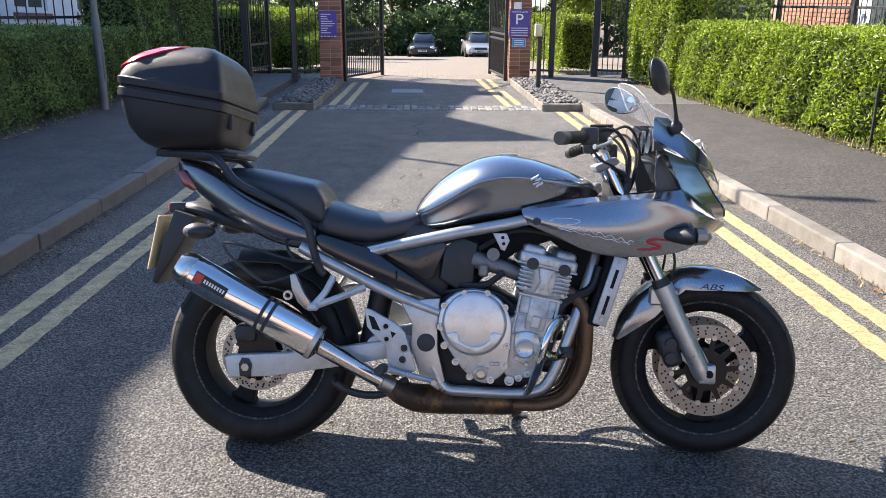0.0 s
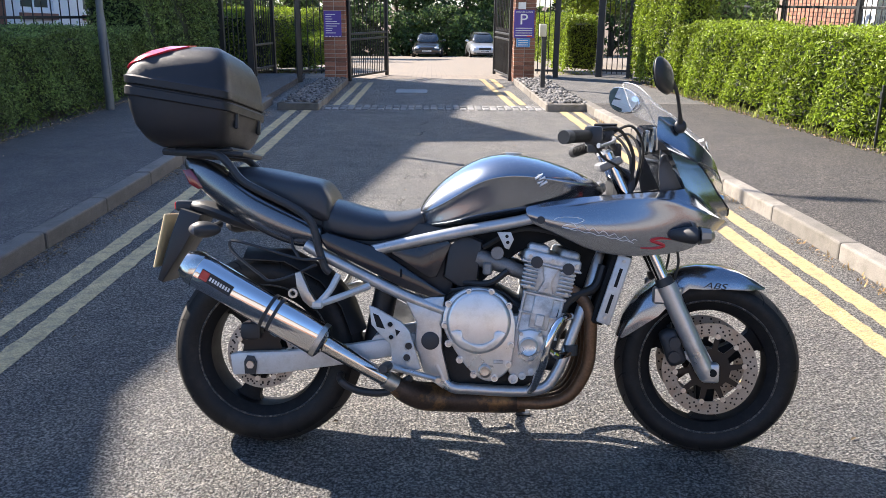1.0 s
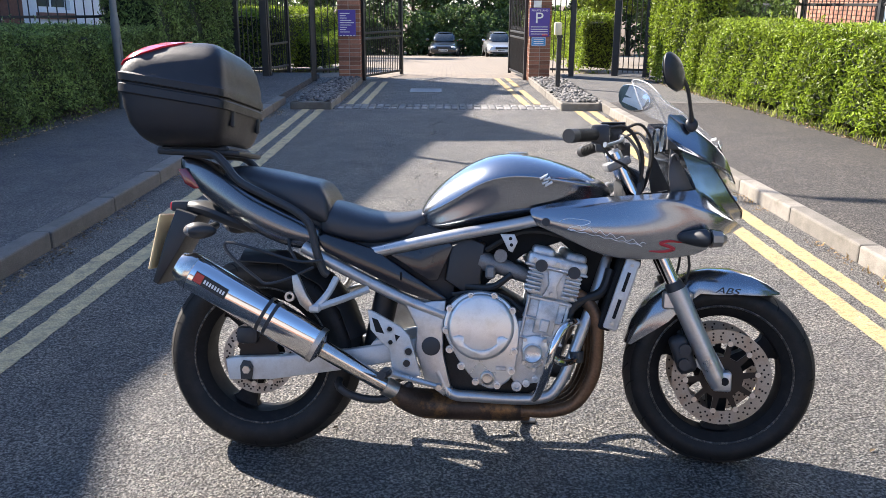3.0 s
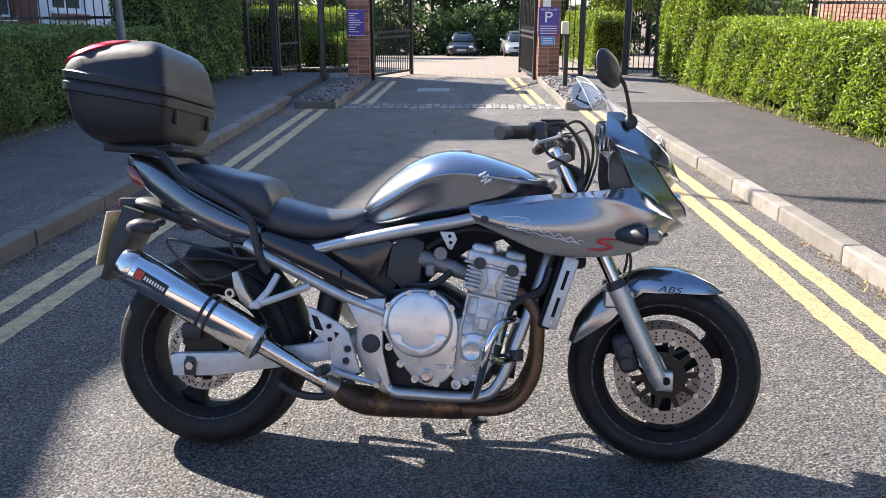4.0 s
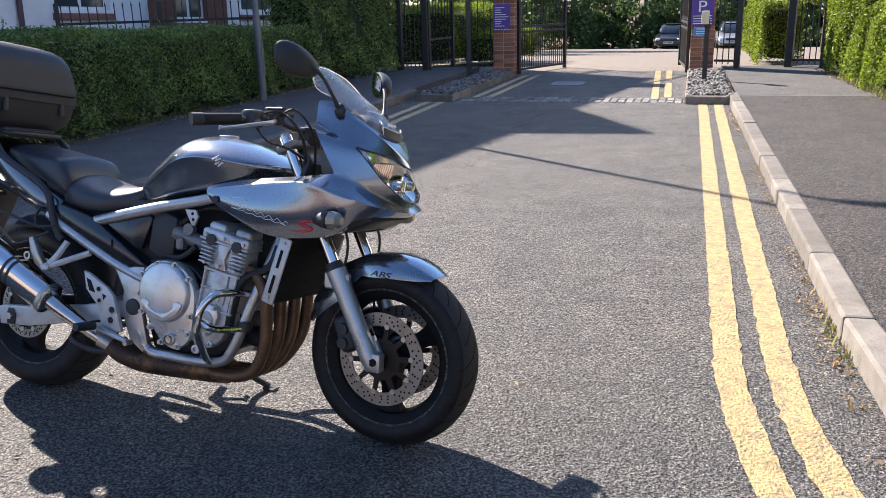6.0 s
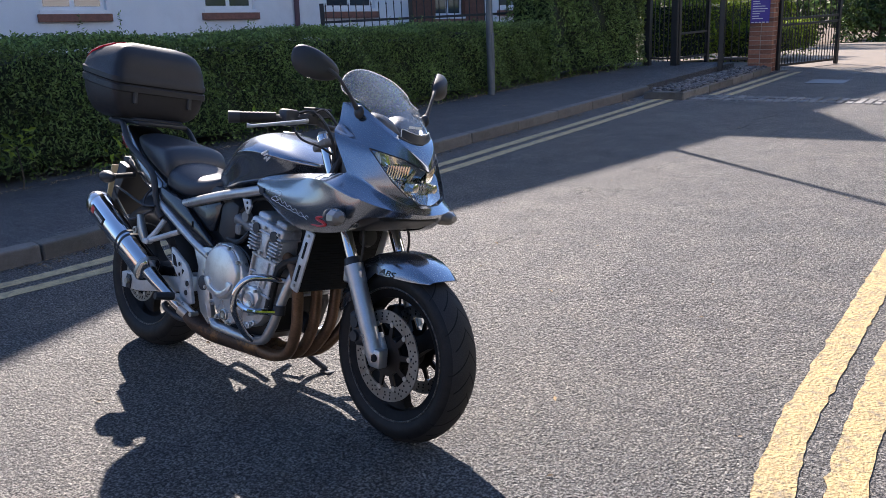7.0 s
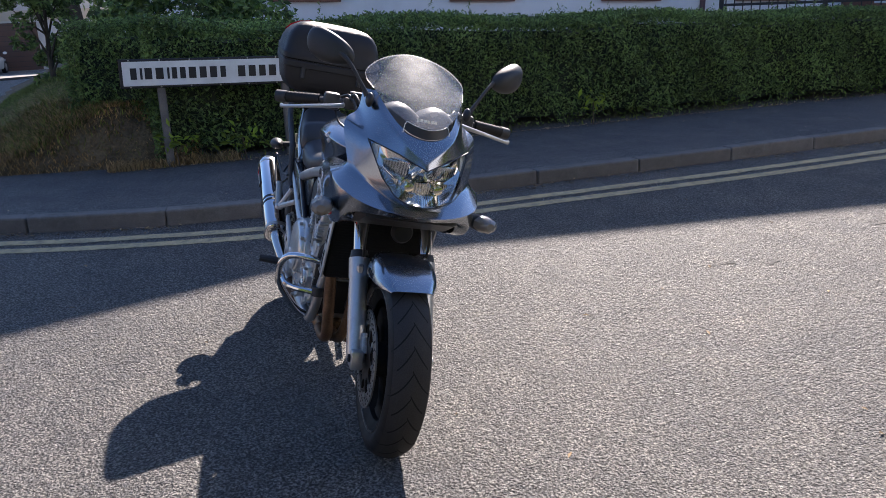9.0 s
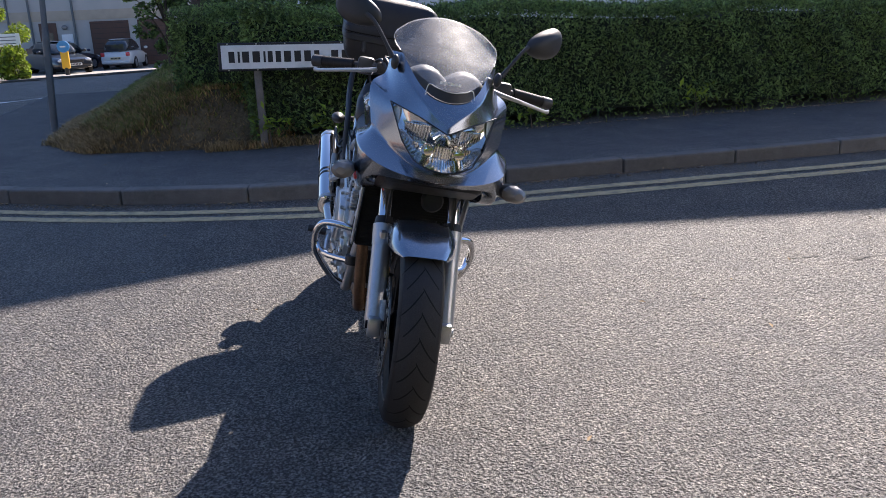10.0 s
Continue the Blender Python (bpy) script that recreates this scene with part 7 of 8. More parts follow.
part("case_lid", loft(bmesh.new(), [box_ring(1.13, -0.407, -0.038, 0.227, 0.155), box_ring(1.15, -0.41, -0.038, 0.228, 0.15), box_ring(1.156, -0.403, -0.042, 0.222, 0.145), box_ring(1.19, -0.392, -0.045, 0.216, 0.11), box_ring(1.225, -0.37, -0.055, 0.203, 0.05), box_ring(1.252, -0.335, -0.072, 0.182, 0.01), box_ring(1.27, -0.29, -0.095, 0.15), box_ring(1.28, -0.24, -0.13, 0.1), box_ring(1.283, -0.2, -0.17, 0.03)]), BOX_BLACK, case, "grained black domed lid")
LID = [(1.175, -0.397, -0.043, 0.219, 0.125), (1.19, -0.392, -0.045, 0.216, 0.11), (1.225, -0.37, -0.055, 0.203, 0.05), (1.252, -0.335, -0.072, 0.182, 0.01), (1.27, -0.29, -0.095, 0.15, 0.0), (1.279, -0.245, -0.125, 0.105, 0.0)]
for s in (-1, 1):
    rings = []
    for (z, x0, x1, hw, sl), last in zip(LID, (440, 458, 526, 539, 540, 540)):
        ring = box_ring(z + 0.0035, x0 - 0.004, x1, hw + 0.004, sl, n=720)
        pick = [ring[int(round(q))] for q in list(np.linspace(372, 440, 5)) + list(np.linspace(440, last, 5))[1:]]
        rings.append([Vector((p.x, p.y * -s, p.z)) for p in pick])
    bm = loft(bmesh.new(), rings, closed=False)
    bmesh.ops.solidify(bm, geom=bm.faces[:], thickness=0.006)
    part("red_lens", bm, RED_LENS, case, "red reflector lens on the lid")
for s in (-1, 1):
    part("hinge", B(-0.074, -0.061, s * 0.13 - 0.01, s * 0.13 + 0.01, 1.03, 1.085, 0.004), PLASTIC, case)
part("mount_foot", B(-0.3, -0.085, -0.12, 0.12, 0.955, 0.975, 0.008), PLASTIC, case, "black mounting plate")

# ---- buildings ----
bld = empty("apartment_building", pose(-10.23, 7.24, 0) @ pose(0, 0, 0, 0, 0, 77.3) @ pose(0, 0, 0, 0, 2.0, 0), "long white rendered apartment building in shade, with a brick bay", "building")
S0, S1, DEEP, EAVES = -5.4, 13.4, 8.0, 7.88
WINS = [(-2.95, -1.9), (0.05, 1.06), (2.74, 3.71), (5.25, 6.4), (9.9, 10.9), (11.9, 12.9)]
WZ0, WZ1 = 1.62, 2.75
bm = bmesh.new()
box(bm, S0, 7.3, 0, 0.3, -0.3, WZ0 - 0.12)
box(bm, 9.33, S1, 0, 0.3, -0.3, WZ0 - 0.12)
box(bm, S0, 7.3, 0, 0.3, WZ1, EAVES)
box(bm, 9.33, S1, 0, 0.3, WZ1, EAVES)
x = S0
for a, b in WINS:
    if x < 7.3 < a:
        box(bm, x, 7.3, 0, 0.3, WZ0 - 0.12, WZ1)
        x = 9.33
    box(bm, x, a, 0, 0.3, WZ0 - 0.12, WZ1)
    x = b
box(bm, x, S1, 0, 0.3, WZ0 - 0.12, WZ1)
box(bm, S0, S0 + 0.3, 0.3, DEEP, -0.3, EAVES)
box(bm, S1 - 0.3, S1, 0.3, DEEP, -0.3, EAVES)
box(bm, S0, S1, DEEP, DEEP + 0.3, -0.3, EAVES)
part("wall", bm, WHITE_WALL, bld, "white rendered wall", smooth=False)


def window(parent, a, b, z0, z1, y):
    w = part("window", B(a, b, y + 0.1, y + 0.16, z0 - 0.1, z1), UPVC, parent, "white framed window")
    mid = (a + b) / 2
    for p, q in ((a + 0.07, mid - 0.04), (mid + 0.04, b - 0.07)):
        part("pane", B(p, q, y + 0.085, y + 0.1, z0 + 0.02, z1 - 0.08), CURTAIN_GLASS, w)
    part("sill", B(a - 0.06, b + 0.06, y - 0.07, y + 0.1, z0 - 0.22, z0 - 0.1, 0.006), SILL, w, "brown brick sill")
    part("sill_board", B(a - 0.02, b + 0.02, y - 0.03, y + 0.1, z0 - 0.1, z0 - 0.04, 0.004), UPVC, w)


for a, b in WINS:
    window(bld, a, b, WZ0, WZ1, 0.0)
# brick bay with a gable
bm = bmesh.new()
box(bm, 7.3, 7.9, -0.12, 0.3, -0.3, EAVES)
box(bm, 8.74, 9.33, -0.12, 0.3, -0.3, EAVES)
box(bm, 7.9, 8.74, -0.12, 0.3, -0.3, 1.3)
box(bm, 7.9, 8.74, -0.12, 0.3, 2.6, EAVES)
plate(bm, [(7.3, EAVES), (9.36, EAVES), (8.33, 9.06)], -0.12, 0.3)
part("brick_bay", bm, BRICK, bld, "red brick bay with a gable", smooth=False)
window(bld, 7.9, 8.74, 1.45, 2.6, -0.1)
plate_bm = plate(bmesh.new(), [(-3.2, EAVES), (1.75, EAVES), (-0.75, 9.12)], 0.0, 0.3)
part("gable", plate_bm, WHITE_WALL, bld, "white rendered gable", smooth=False)
bm = bmesh.new()
sec = [(0.0, EAVES), (DEEP / 2 + 0.15, EAVES + 2.3), (DEEP + 0.6, EAVES), (DEEP + 0.6, EAVES + 0.12), (DEEP / 2 + 0.15, EAVES + 2.45), (0.0, EAVES + 0.12)]
loft(bm, [[(S0 - 0.2, y, z) for y, z in sec], [(S1 + 0.1, y, z) for y, z in sec]])
part("roof", bm, ROOF_TILE, bld, "dark tiled pitched roof", smooth=False)
part("downpipe", cyl(bmesh.new(), (4.55, -0.06, -0.2), (4.55, -0.06, EAVES), 0.05, seg=10), mat("maroon_pipe", (0.09, 0.04, 0.05), 0.5, var=0.1), bld, "dark maroon downpipe")
railing("railing", (-7.7, 10.9), (-5.1, 13.0), 1.42, 26, "black iron railing with pointed bars behind the hedge", posts=(0, 0.45, 1), post=0.035, z=0.0)

# brick house behind the sunny hedge
house = empty("brick_house", pose(6.7, 12.9, 0, 0, 0, 80), "red brick house with a white rendered end behind railings", "building")
part("brick_wall", B(0, 6.0, -0.3, 0, -0.2, 5.4), DIM_MORTAR, house, "red brick wall", smooth=False)
bm_b = bpy.data.meshes.new("brick")
bb = B(-0.105, 0.105, -0.012, 0.012, 0.005, 0.07, 0.003)
bb.to_mesh(bm_b)
bb.free()
bm_b.materials.append(BRICK)
for c in range(13):
    for k in range(21):
        o = new("brick", bm_b)
        o.parent = house
        o.matrix_basis = pose(0.11 + k * 0.225 + (0.11 if c % 2 else 0), 0.006, 0.85 + c * 0.075)
part("white_wall", B(-7, -0.01, -0.3, 0.02, -0.2, 5.4), WHITE_WALL, house, "white rendered wall", smooth=False)
part("roof", loft(bmesh.new(), [[(-7.2, 0.4, 5.4), (-7.2, -4, 7.6), (-7.2, -8.4, 5.4)], [(6.2, 0.4, 5.4), (6.2, -4, 7.6), (6.2, -8.4, 5.4)]]), ROOF_TILE, house, "dark tiled roof", smooth=False)
part("back_wall", B(-7, 6.0, -8.2, -7.9, -0.2, 5.4), WHITE_WALL, house, smooth=False)
part("window", B(-1.7, -0.75, 0.0, 0.05, 0.9, 2.1, 0.004), CURTAIN_GLASS, house, "dark window in the white wall")
railing("railing", (5.55, 15.6), (6.35, 9.8), 1.6, 52, "black iron railing with pointed bars behind the hedge", posts=(0, 0.33, 0.66, 1), post=0.035, z=0.05)

# Made-up block, sized and placed to throw shade over the side road.
nb = empty("shade_caster_block", pose(-20, 6.5, 0), "block added behind the hedge end to shade the side road", "building")
part("wall", B(-22, 5.5, -2.6, 3.5, -1.6, 11.6), WHITE_WALL, nb, "white rendered wall", smooth=False)
part("roof", loft(bmesh.new(), [[(-22.2, -2.9, 11.6), (-22.2, 0.5, 13.0), (-22.2, 3.8, 11.6)], [(5.7, -2.9, 11.6), (5.7, 0.5, 13.0), (5.7, 3.8, 11.6)]]), ROOF_TILE, nb, smooth=False)

# far terrace with garages at the end of the side road
# White render greyed in its colour so the far walls read as shaded.
GREYED_WHITE = mat("greyed_white_render", (0.44, 0.425, 0.4), 0.9, var=0.06, scale=1.5, fine=0.06, bump=0.2)
far_b = empty("garage_block", pose(-45.2, -5.6, -1.02, 0, 0, 3), "white building with brown garage doors and a beige band", "building")
part("wall", B(-0.3, 0, -14, 12, -0.3, 2.75), GREYED_WHITE, far_b, "white lower wall", smooth=False)
part("band", B(-0.3, 0.05, -14, 12, 2.5, 3.0), mat("beige_band", (0.42, 0.36, 0.28), 0.8, var=0.1, scale=2), far_b, "beige concrete band")
part("upper_wall", B(-0.3, 0.0, -14, 12, 3.0, 6.0), GREYED_WHITE, far_b, "white upper wall", smooth=False)
part("roof", loft(bmesh.new(), [[(0.3, -14.2, 6.0), (-4, -14.2, 7.4), (-8, -14.2, 6.0)], [(0.3, 12.2, 6.0), (-4, 12.2, 7.4), (-8, 12.2, 6.0)]]), ROOF_TILE, far_b, smooth=False)
for y0, y1 in ((0.0, 1.95), (2.4, 4.35)):
    d = part("garage_door", B(0.0, 0.06, y0, y1, -0.1, 2.4, 0.01), GARAGE, far_b, "brown up-and-over garage door")
    for k in range(9):
        part("groove", B(0.058, 0.063, y0 + 0.05, y1 - 0.05, 0.2 + k * 0.26, 0.215 + k * 0.26), SIGN_BLACK, d)
dr = part("door", B(0.0, 0.06, -2.5, -1.65, -0.1, 2.4, 0.01), GARAGE, far_b, "dark brown front door")
part("door_pane", B(0.058, 0.066, -2.3, -1.85, 1.3, 1.9), CURTAIN_GLASS, dr)
part("wall_lamp", ovoid((0.1, -1.25, 2.15), 0.08, 0.15, 0.13), CLEAR_LENS, far_b, "pale round wall lamp")
for y in (-3.9, -2.85, -0.75):
    part("downpipe", cyl(bmesh.new(), (0.06, y, -0.2), (0.06, y, 5.9), 0.06, seg=8), GREY_POST, far_b, "grey downpipe")
part("meter_box", B(0.0, 0.08, -1.45, -0.9, 1.35, 1.8, 0.01), UPVC, far_b)

# ---- street furniture ----
def lamp_post(name, x, y, h, lean, label, z=0.1, r=0.042):
    top = empty(name, pose(x, y, z, lean, 0, 0), label, "lamp post")
    part("base_column", lathe(bmesh.new(), [(r * 1.25, -0.05), (r * 1.25, 1.05), (r * 1.15, 1.1), (r, 1.16), (r, 1.2)], 18, axis="z"), GREY_POST, top, "grey base column with door")
    part("column", cyl(bmesh.new(), (0, 0, 1.15), (0, 0, h), r, r * 0.75, 16), GREY_POST, top)
    part("service_door", B(r * 1.1, r * 1.3, -0.03, 0.03, 0.35, 0.85, 0.004), GREY_POST, top)
    part("lantern", smooth_loft([[(-0.05, -0.06, h), (0.1, -0.06, h), (0.1, 0.06, h), (-0.05, 0.06, h)], [(-0.05, -0.1, h + 0.08), (0.55, -0.1, h + 0.12), (0.55, 0.1, h + 0.12), (-0.05, 0.1, h + 0.08)], [(0, -0.06, h + 0.18), (0.5, -0.06, h + 0.2), (0.5, 0.06, h + 0.2), (0, 0.06, h + 0.18)]], 1), GREY_POST, top)
    return top


lamp_post("lamp_post", -3.97, 10.4, 6.0, 0, "grey steel street lamp post on the shaded footway")
lamp_post("lamp_post", -6.6, -0.1, 5.5, -4.0, "grey steel street lamp post at the junction", z=0.05, r=0.03)

fp = empty("marker_post", pose(4.33, 7.66, 0.09), "thin black iron post at the hedge foot", "post")
part("post", B(-0.012, 0.012, -0.012, 0.012, -0.02, 0.62, 0.003), BLACK_IRON, fp)
part("clamp", B(-0.02, 0.02, -0.02, 0.02, 0.5, 0.56, 0.004), BLACK_IRON, fp)

sign = empty("street_name_sign", None, "white street name sign with black border on two posts", "street sign")
SX = -4.1
sm = Matrix.Translation((SX, 2.597, 0.868)) @ pose(0, 0, 0, -1.9, 0, 0)
part("board", B(-0.02, 0.0, -0.8, 0.8, -0.118, 0.118, 0.006, m=sm), SIGN_BLACK, sign, "black border")
part("face", B(0.0, 0.004, -0.775, 0.775, -0.098, 0.098, 0.002, m=sm), SIGN_WHITE, sign, "white face")
yy = -0.715
for k, w in enumerate((0.06, 0.022, 0.07, 0.075, 0.022, 0.05, 0.055, 0.072, 0.068, 0.07, 0.055, 0, 0.075, 0.072, 0.068, 0.075, 0.055, 0.072, 0.05)):
    if w:
        part("letter_bar", B(0.004, 0.006, yy, yy + w * 0.82, -0.046, 0.046, m=sm), SIGN_BLACK, sign)
    yy += (w if w else 0.06) * 1.03 + 0.014
for k in range(7):
    for z in (-0.108, 0.108):
        part("stud", cyl(bmesh.new(), sm @ Vector((0.0, -0.72 + k * 0.24, z)), sm @ Vector((0.006, -0.72 + k * 0.24, z)), 0.007, seg=8), STEEL, sign)
for y in (2.11, 3.15):
    part("post", B(SX - 0.085, SX - 0.022, y - 0.032, y + 0.032, 0.0, 0.9, 0.006), WOOD_POST, sign, "weathered timber post")

bol = empty("traffic_bollard", pose(-34.3, -5.05, ground_z(-34.3, -5) + 0.03, 0, 0, 0), "yellow and blue road bollard on the far kerb", "bollard")
part("body", B(-0.08, 0.08, -0.16, 0.16, 0.25, 1.0, 0.05, 2), mat("bollard_yellow", (0.75, 0.42, 0.02), 0.4, var=0.06), bol, "yellow plastic body")
part("sign_disc", cyl(bmesh.new(), (0.0, 0, 1.15), (0.09, 0, 1.15), 0.24, seg=24), SIGN_BLUE, bol, "round blue sign")
part("arrow", B(0.09, 0.1, -0.12, 0.1, 1.12, 1.18, m=None), SIGN_WHITE, bol, "white arrow")
part("stem", cyl(bmesh.new(), (0, 0, -0.2), (0, 0, 0.3), 0.09, seg=12), SIGN_BLACK, bol)
ns = empty("estate_sign", pose(-31, -6.58, ground_z(-31, -7) + 0.2), "white printed estate sign on two posts", "sign")
part("board", B(-0.03, 0.0, -0.9, 0.7, 1.05, 1.5, 0.01), SIGN_WHITE, ns, "white board")
for k in range(3):
    part("text_bar", B(0.0, 0.006, -0.75, 0.55, 1.13 + k * 0.12, 1.16 + k * 0.12), GREY_POST, ns, "grey line of writing")
for y in (-0.6, 0.5):
    part("post", B(-0.06, -0.03, y - 0.04, y + 0.04, -0.25, 1.1), GREY_POST, ns)
for a, b, c, d, z in ((-60, -33.0, -12.0, -1.0, 0.1),):
    pav = sheet("pavement_far", [-60, -45, -40, -36, -33, -31, -29, -26, -20], [-14, -10, -8, -6, -4.5, -3, 0, 4], 0.03, mat("far_concrete", (0.3, 0.28, 0.25), 0.9, var=0.12, scale=1.5), "pale concrete forecourt by the garages", inside=lambda x, y: x < -28.3 - (y + 6.15) * 1.08)
kf = obj("kerb_far", B(-8, 9, -0.15, 0.0, -0.5, 0.09, 0.02), KERB, kind="structure")
kf.matrix_basis = pose(-28.3, -6.15, ground_z(-28.3, 0), 0, 1.3, math.degrees(math.atan2(3.05, -3.3)))
tagged(kf, "pale kerb of the far forecourt")
# Bent white strip laid flat across the side road.
V = [(-14.2, -4.2, 0), (-13.75, -4.2, 0), (-14.45, -2.4, 0), (-13.95, -2.5, 0), (-15.35, -1.95, 0), (-14.9, -2.1, 0), (-15.1, -0.7, 0), (-14.65, -0.7, 0)]
raw_mesh("road_line", [(x, y, ground_z(x, y) + 0.006) for x, y, _ in V], [(0, 1, 3, 2), (2, 3, 5, 4), (4, 5, 7, 6)], SIGN_WHITE, None, "white strip across the side road", "structure")


# ---- grass mound ----
def bank_edge(x):
    """The foot of the bank: round the hedge end, then along the side road."""
    return float(np.interp(x, [-16, -7, -5.4, -4.55, -4.3], [-0.1, 0.0, 0.08, 0.56, 1.7]))


def mound_z(x, y):
    e = max(0.0, min(1.0, (y - bank_edge(x)) / 1.1))
    return 0.1 + 0.5 * e ** 1.2 * max(0.0, min(1.0, (-4.27 - x) / 0.25))


mxs = np.linspace(-16, -4.27, 44)
V, F = [], []
ROWS = 14
for x in mxs:
    y0 = bank_edge(x) + 0.04 * math.sin(x * 5.3)
    for j in range(ROWS):
        y = y0 + (2.3 - y0) * j / (ROWS - 1)
        V.append((x, y, mound_z(x, y) if j else 0.092))
for i in range(len(mxs) - 1):
    for j in range(ROWS - 1):
        o = i * ROWS + j
        F.append((o, o + ROWS, o + ROWS + 1, o + 1))
raw_mesh("grass_bank", V, F, mat("straw_turf", (0.13, 0.095, 0.05), 0.95, var=0.5, scale=5, fine=0.5, fscale=60, bump=1.0, bscale=40), None, "earth bank under dry grass at the hedge end", "structure", smooth=True)


def blades(name, n, xr, yr, seed, material, label, h=(0.05, 0.16), zf=None, keep=None, bend=0.6):
    rg = np.random.default_rng(seed)
    V, F = [], []
    for k in range(n):
        x, y = rg.uniform(*xr), rg.uniform(*yr)
        if keep and not keep(x, y, rg):
            continue
        z = zf(x, y) if zf else 0.1
        a, hh = rg.uniform(0, math.tau), rg.uniform(*h)
        w = 0.003 + 0.003 * rg.uniform()
        dx, dy = math.cos(a), math.sin(a)
        b = hh * bend * rg.uniform(0.3, 1.2)
        o = len(V)
        V += [(x - dy * w, y + dx * w, z), (x + dy * w, y - dx * w, z), (x + dx * b * 0.4 + dy * w * 0.7, y + dy * b * 0.4 - dx * w * 0.7, z + hh * 0.6), (x + dx * b * 0.4 - dy * w * 0.7, y + dy * b * 0.4 + dx * w * 0.7, z + hh * 0.6), (x + dx * b, y + dy * b, z + hh * 0.85)]
        F += [(o, o + 1, o + 2, o + 3), (o + 3, o + 2, o + 4)]
    return raw_mesh(name, V, F, material, None, label, kind="stuff", category="grass")


def on_bank(x, y, r):
    return y > bank_edge(x) + r.normal(0, 0.03)


def dense_edge(x, y, r):
    return on_bank(x, y, r) and r.uniform() < 1.25 - 0.3 * (y - bank_edge(x))


blades("dry_grass", 110000, (-7.6, -4.27), (-0.2, 2.4), 1, DRY_GRASS, "dry straw-coloured grass on the bank", zf=mound_z, keep=dense_edge, h=(0.015, 0.075), bend=1.5)
blades("green_grass", 60000, (-11, -4.35), (-0.1, 2.3), 2, GREEN_GRASS, "green grass high on the bank", zf=mound_z, h=(0.02, 0.1), bend=1.3, keep=lambda x, y, r: on_bank(x, y - 0.35, r))
blades("dry_grass", 1500, (-4.33, -4.08), (1.6, 2.7), 3, DRY_GRASS, "dry grass along the foot of the hedge", h=(0.02, 0.1), bend=1.1)
blades("green_grass", 700, (-4.3, -4.05), (2.0, 15.0), 4, GREEN_GRASS, "weeds along the foot of the hedge", h=(0.01, 0.06), keep=lambda x, y, r: math.sin(y * 3.1) + math.sin(y * 7.3) > 0.1)
blades("green_grass", 2600, (3.8, 4.5), (6.5, 15.0), 5, GREEN_GRASS, "weeds along the foot of the sunny hedge", keep=lambda x, y, r: abs(x - (4.3 - 0.085 * (y - 7.65))) < 0.1)
blades("dry_grass", 3000, (2.2, 2.75), (2.6, 11.3), 6, DRY_GRASS, "dry weeds and litter in the gutter", h=(0.01, 0.04), zf=lambda x, y: 0.002, keep=lambda x, y, r: (abs(x - kerb_edge_right(y) + 0.02) < 0.03 and math.sin(y * 2.1) + math.sin(y * 5.7) > 0.2) or (2.9 < y < 4.3 and 0 < kerb_edge_right(y) - x < 0.13 * abs(math.sin(y * 6.0))))

# broad-leaved weeds and litter at the foot of the sunny hedge
rg = np.random.default_rng(33)
P, Nn = [], []
for k in range(900):
    y = rg.uniform(6.5, 15)
    P.append((4.3 - 0.085 * (y - 7.65) - abs(rg.normal(0, 0.05)), y, 0.1 + abs(rg.normal(0, 0.012))))
    Nn.append((0, 0, 1))
V, F = leaves(np.array(P), np.array(Nn, float), 0.018, rg, 0.3, 0.4)
raw_mesh("leaf_litter", V, F, mat("dead_leaf", (0.28, 0.2, 0.12), 0.9, var=0.4, island=0.5), None, "pale dead leaves along the hedge foot", kind="stuff", category="leaf litter")
P = [(kerb_edge_right(y) - 0.02 - abs(rg.normal(0, 0.05)), y, 0.004 + abs(rg.normal(0, 0.004))) for y in rg.uniform(2.2, 11.2, 700) if math.sin(y * 2.1) + math.sin(y * 5.7) > -0.3]
V, F = leaves(np.array(P), np.tile((0.0, 0, 1), (len(P), 1)), 0.011, rg, 0.3, 0.5)
raw_mesh("leaf_litter", V, F, mat("gutter_leaf", (0.35, 0.24, 0.12), 0.9, var=0.4, island=0.5), None, "dry brown leaf litter in the gutter", kind="stuff", category="leaf litter")


blades("green_grass", 160, (2.4, 2.65), (3.2, 3.75), 7, GREEN_GRASS, "small green weed in the gutter", h=(0.01, 0.06), zf=lambda x, y: 0.002, keep=lambda x, y, r: abs(kerb_edge_right(y) - x - 0.02) < 0.03)

# litter in the shaded gutter, along the shaded hedge and on the footway
P = [(kerb_x_left(y) + 0.02 + abs(rg.normal(0, 0.07)), y, 0.004 + abs(rg.normal(0, 0.004))) for y in rg.uniform(-1.0, 11.2, 1500) if math.sin(y * 1.7) + math.sin(y * 4.9) > -0.7]
P += [(-4.1 + abs(rg.normal(0, 0.05)), y, 0.102 + abs(rg.normal(0, 0.006))) for y in rg.uniform(1.9, 15, 1500)]
P += [(rg.uniform(-4.1, -2.5), y, 0.101) for y in rg.uniform(0.6, 11, 40)]
P += [(rg.uniform(-2.0, 2.2), y, 0.004) for y in rg.uniform(1.0, 11, 70)]
V, F = leaves(np.array(P), np.tile((0.0, 0, 1), (len(P), 1)), 0.012, rg, 0.3, 0.5)
raw_mesh("leaf_litter", V, F, mat("shade_leaf", (0.3, 0.22, 0.13), 0.9, var=0.4, island=0.6), None, "dry brown leaf litter along the shaded kerb and hedge", kind="stuff", category="leaf litter")

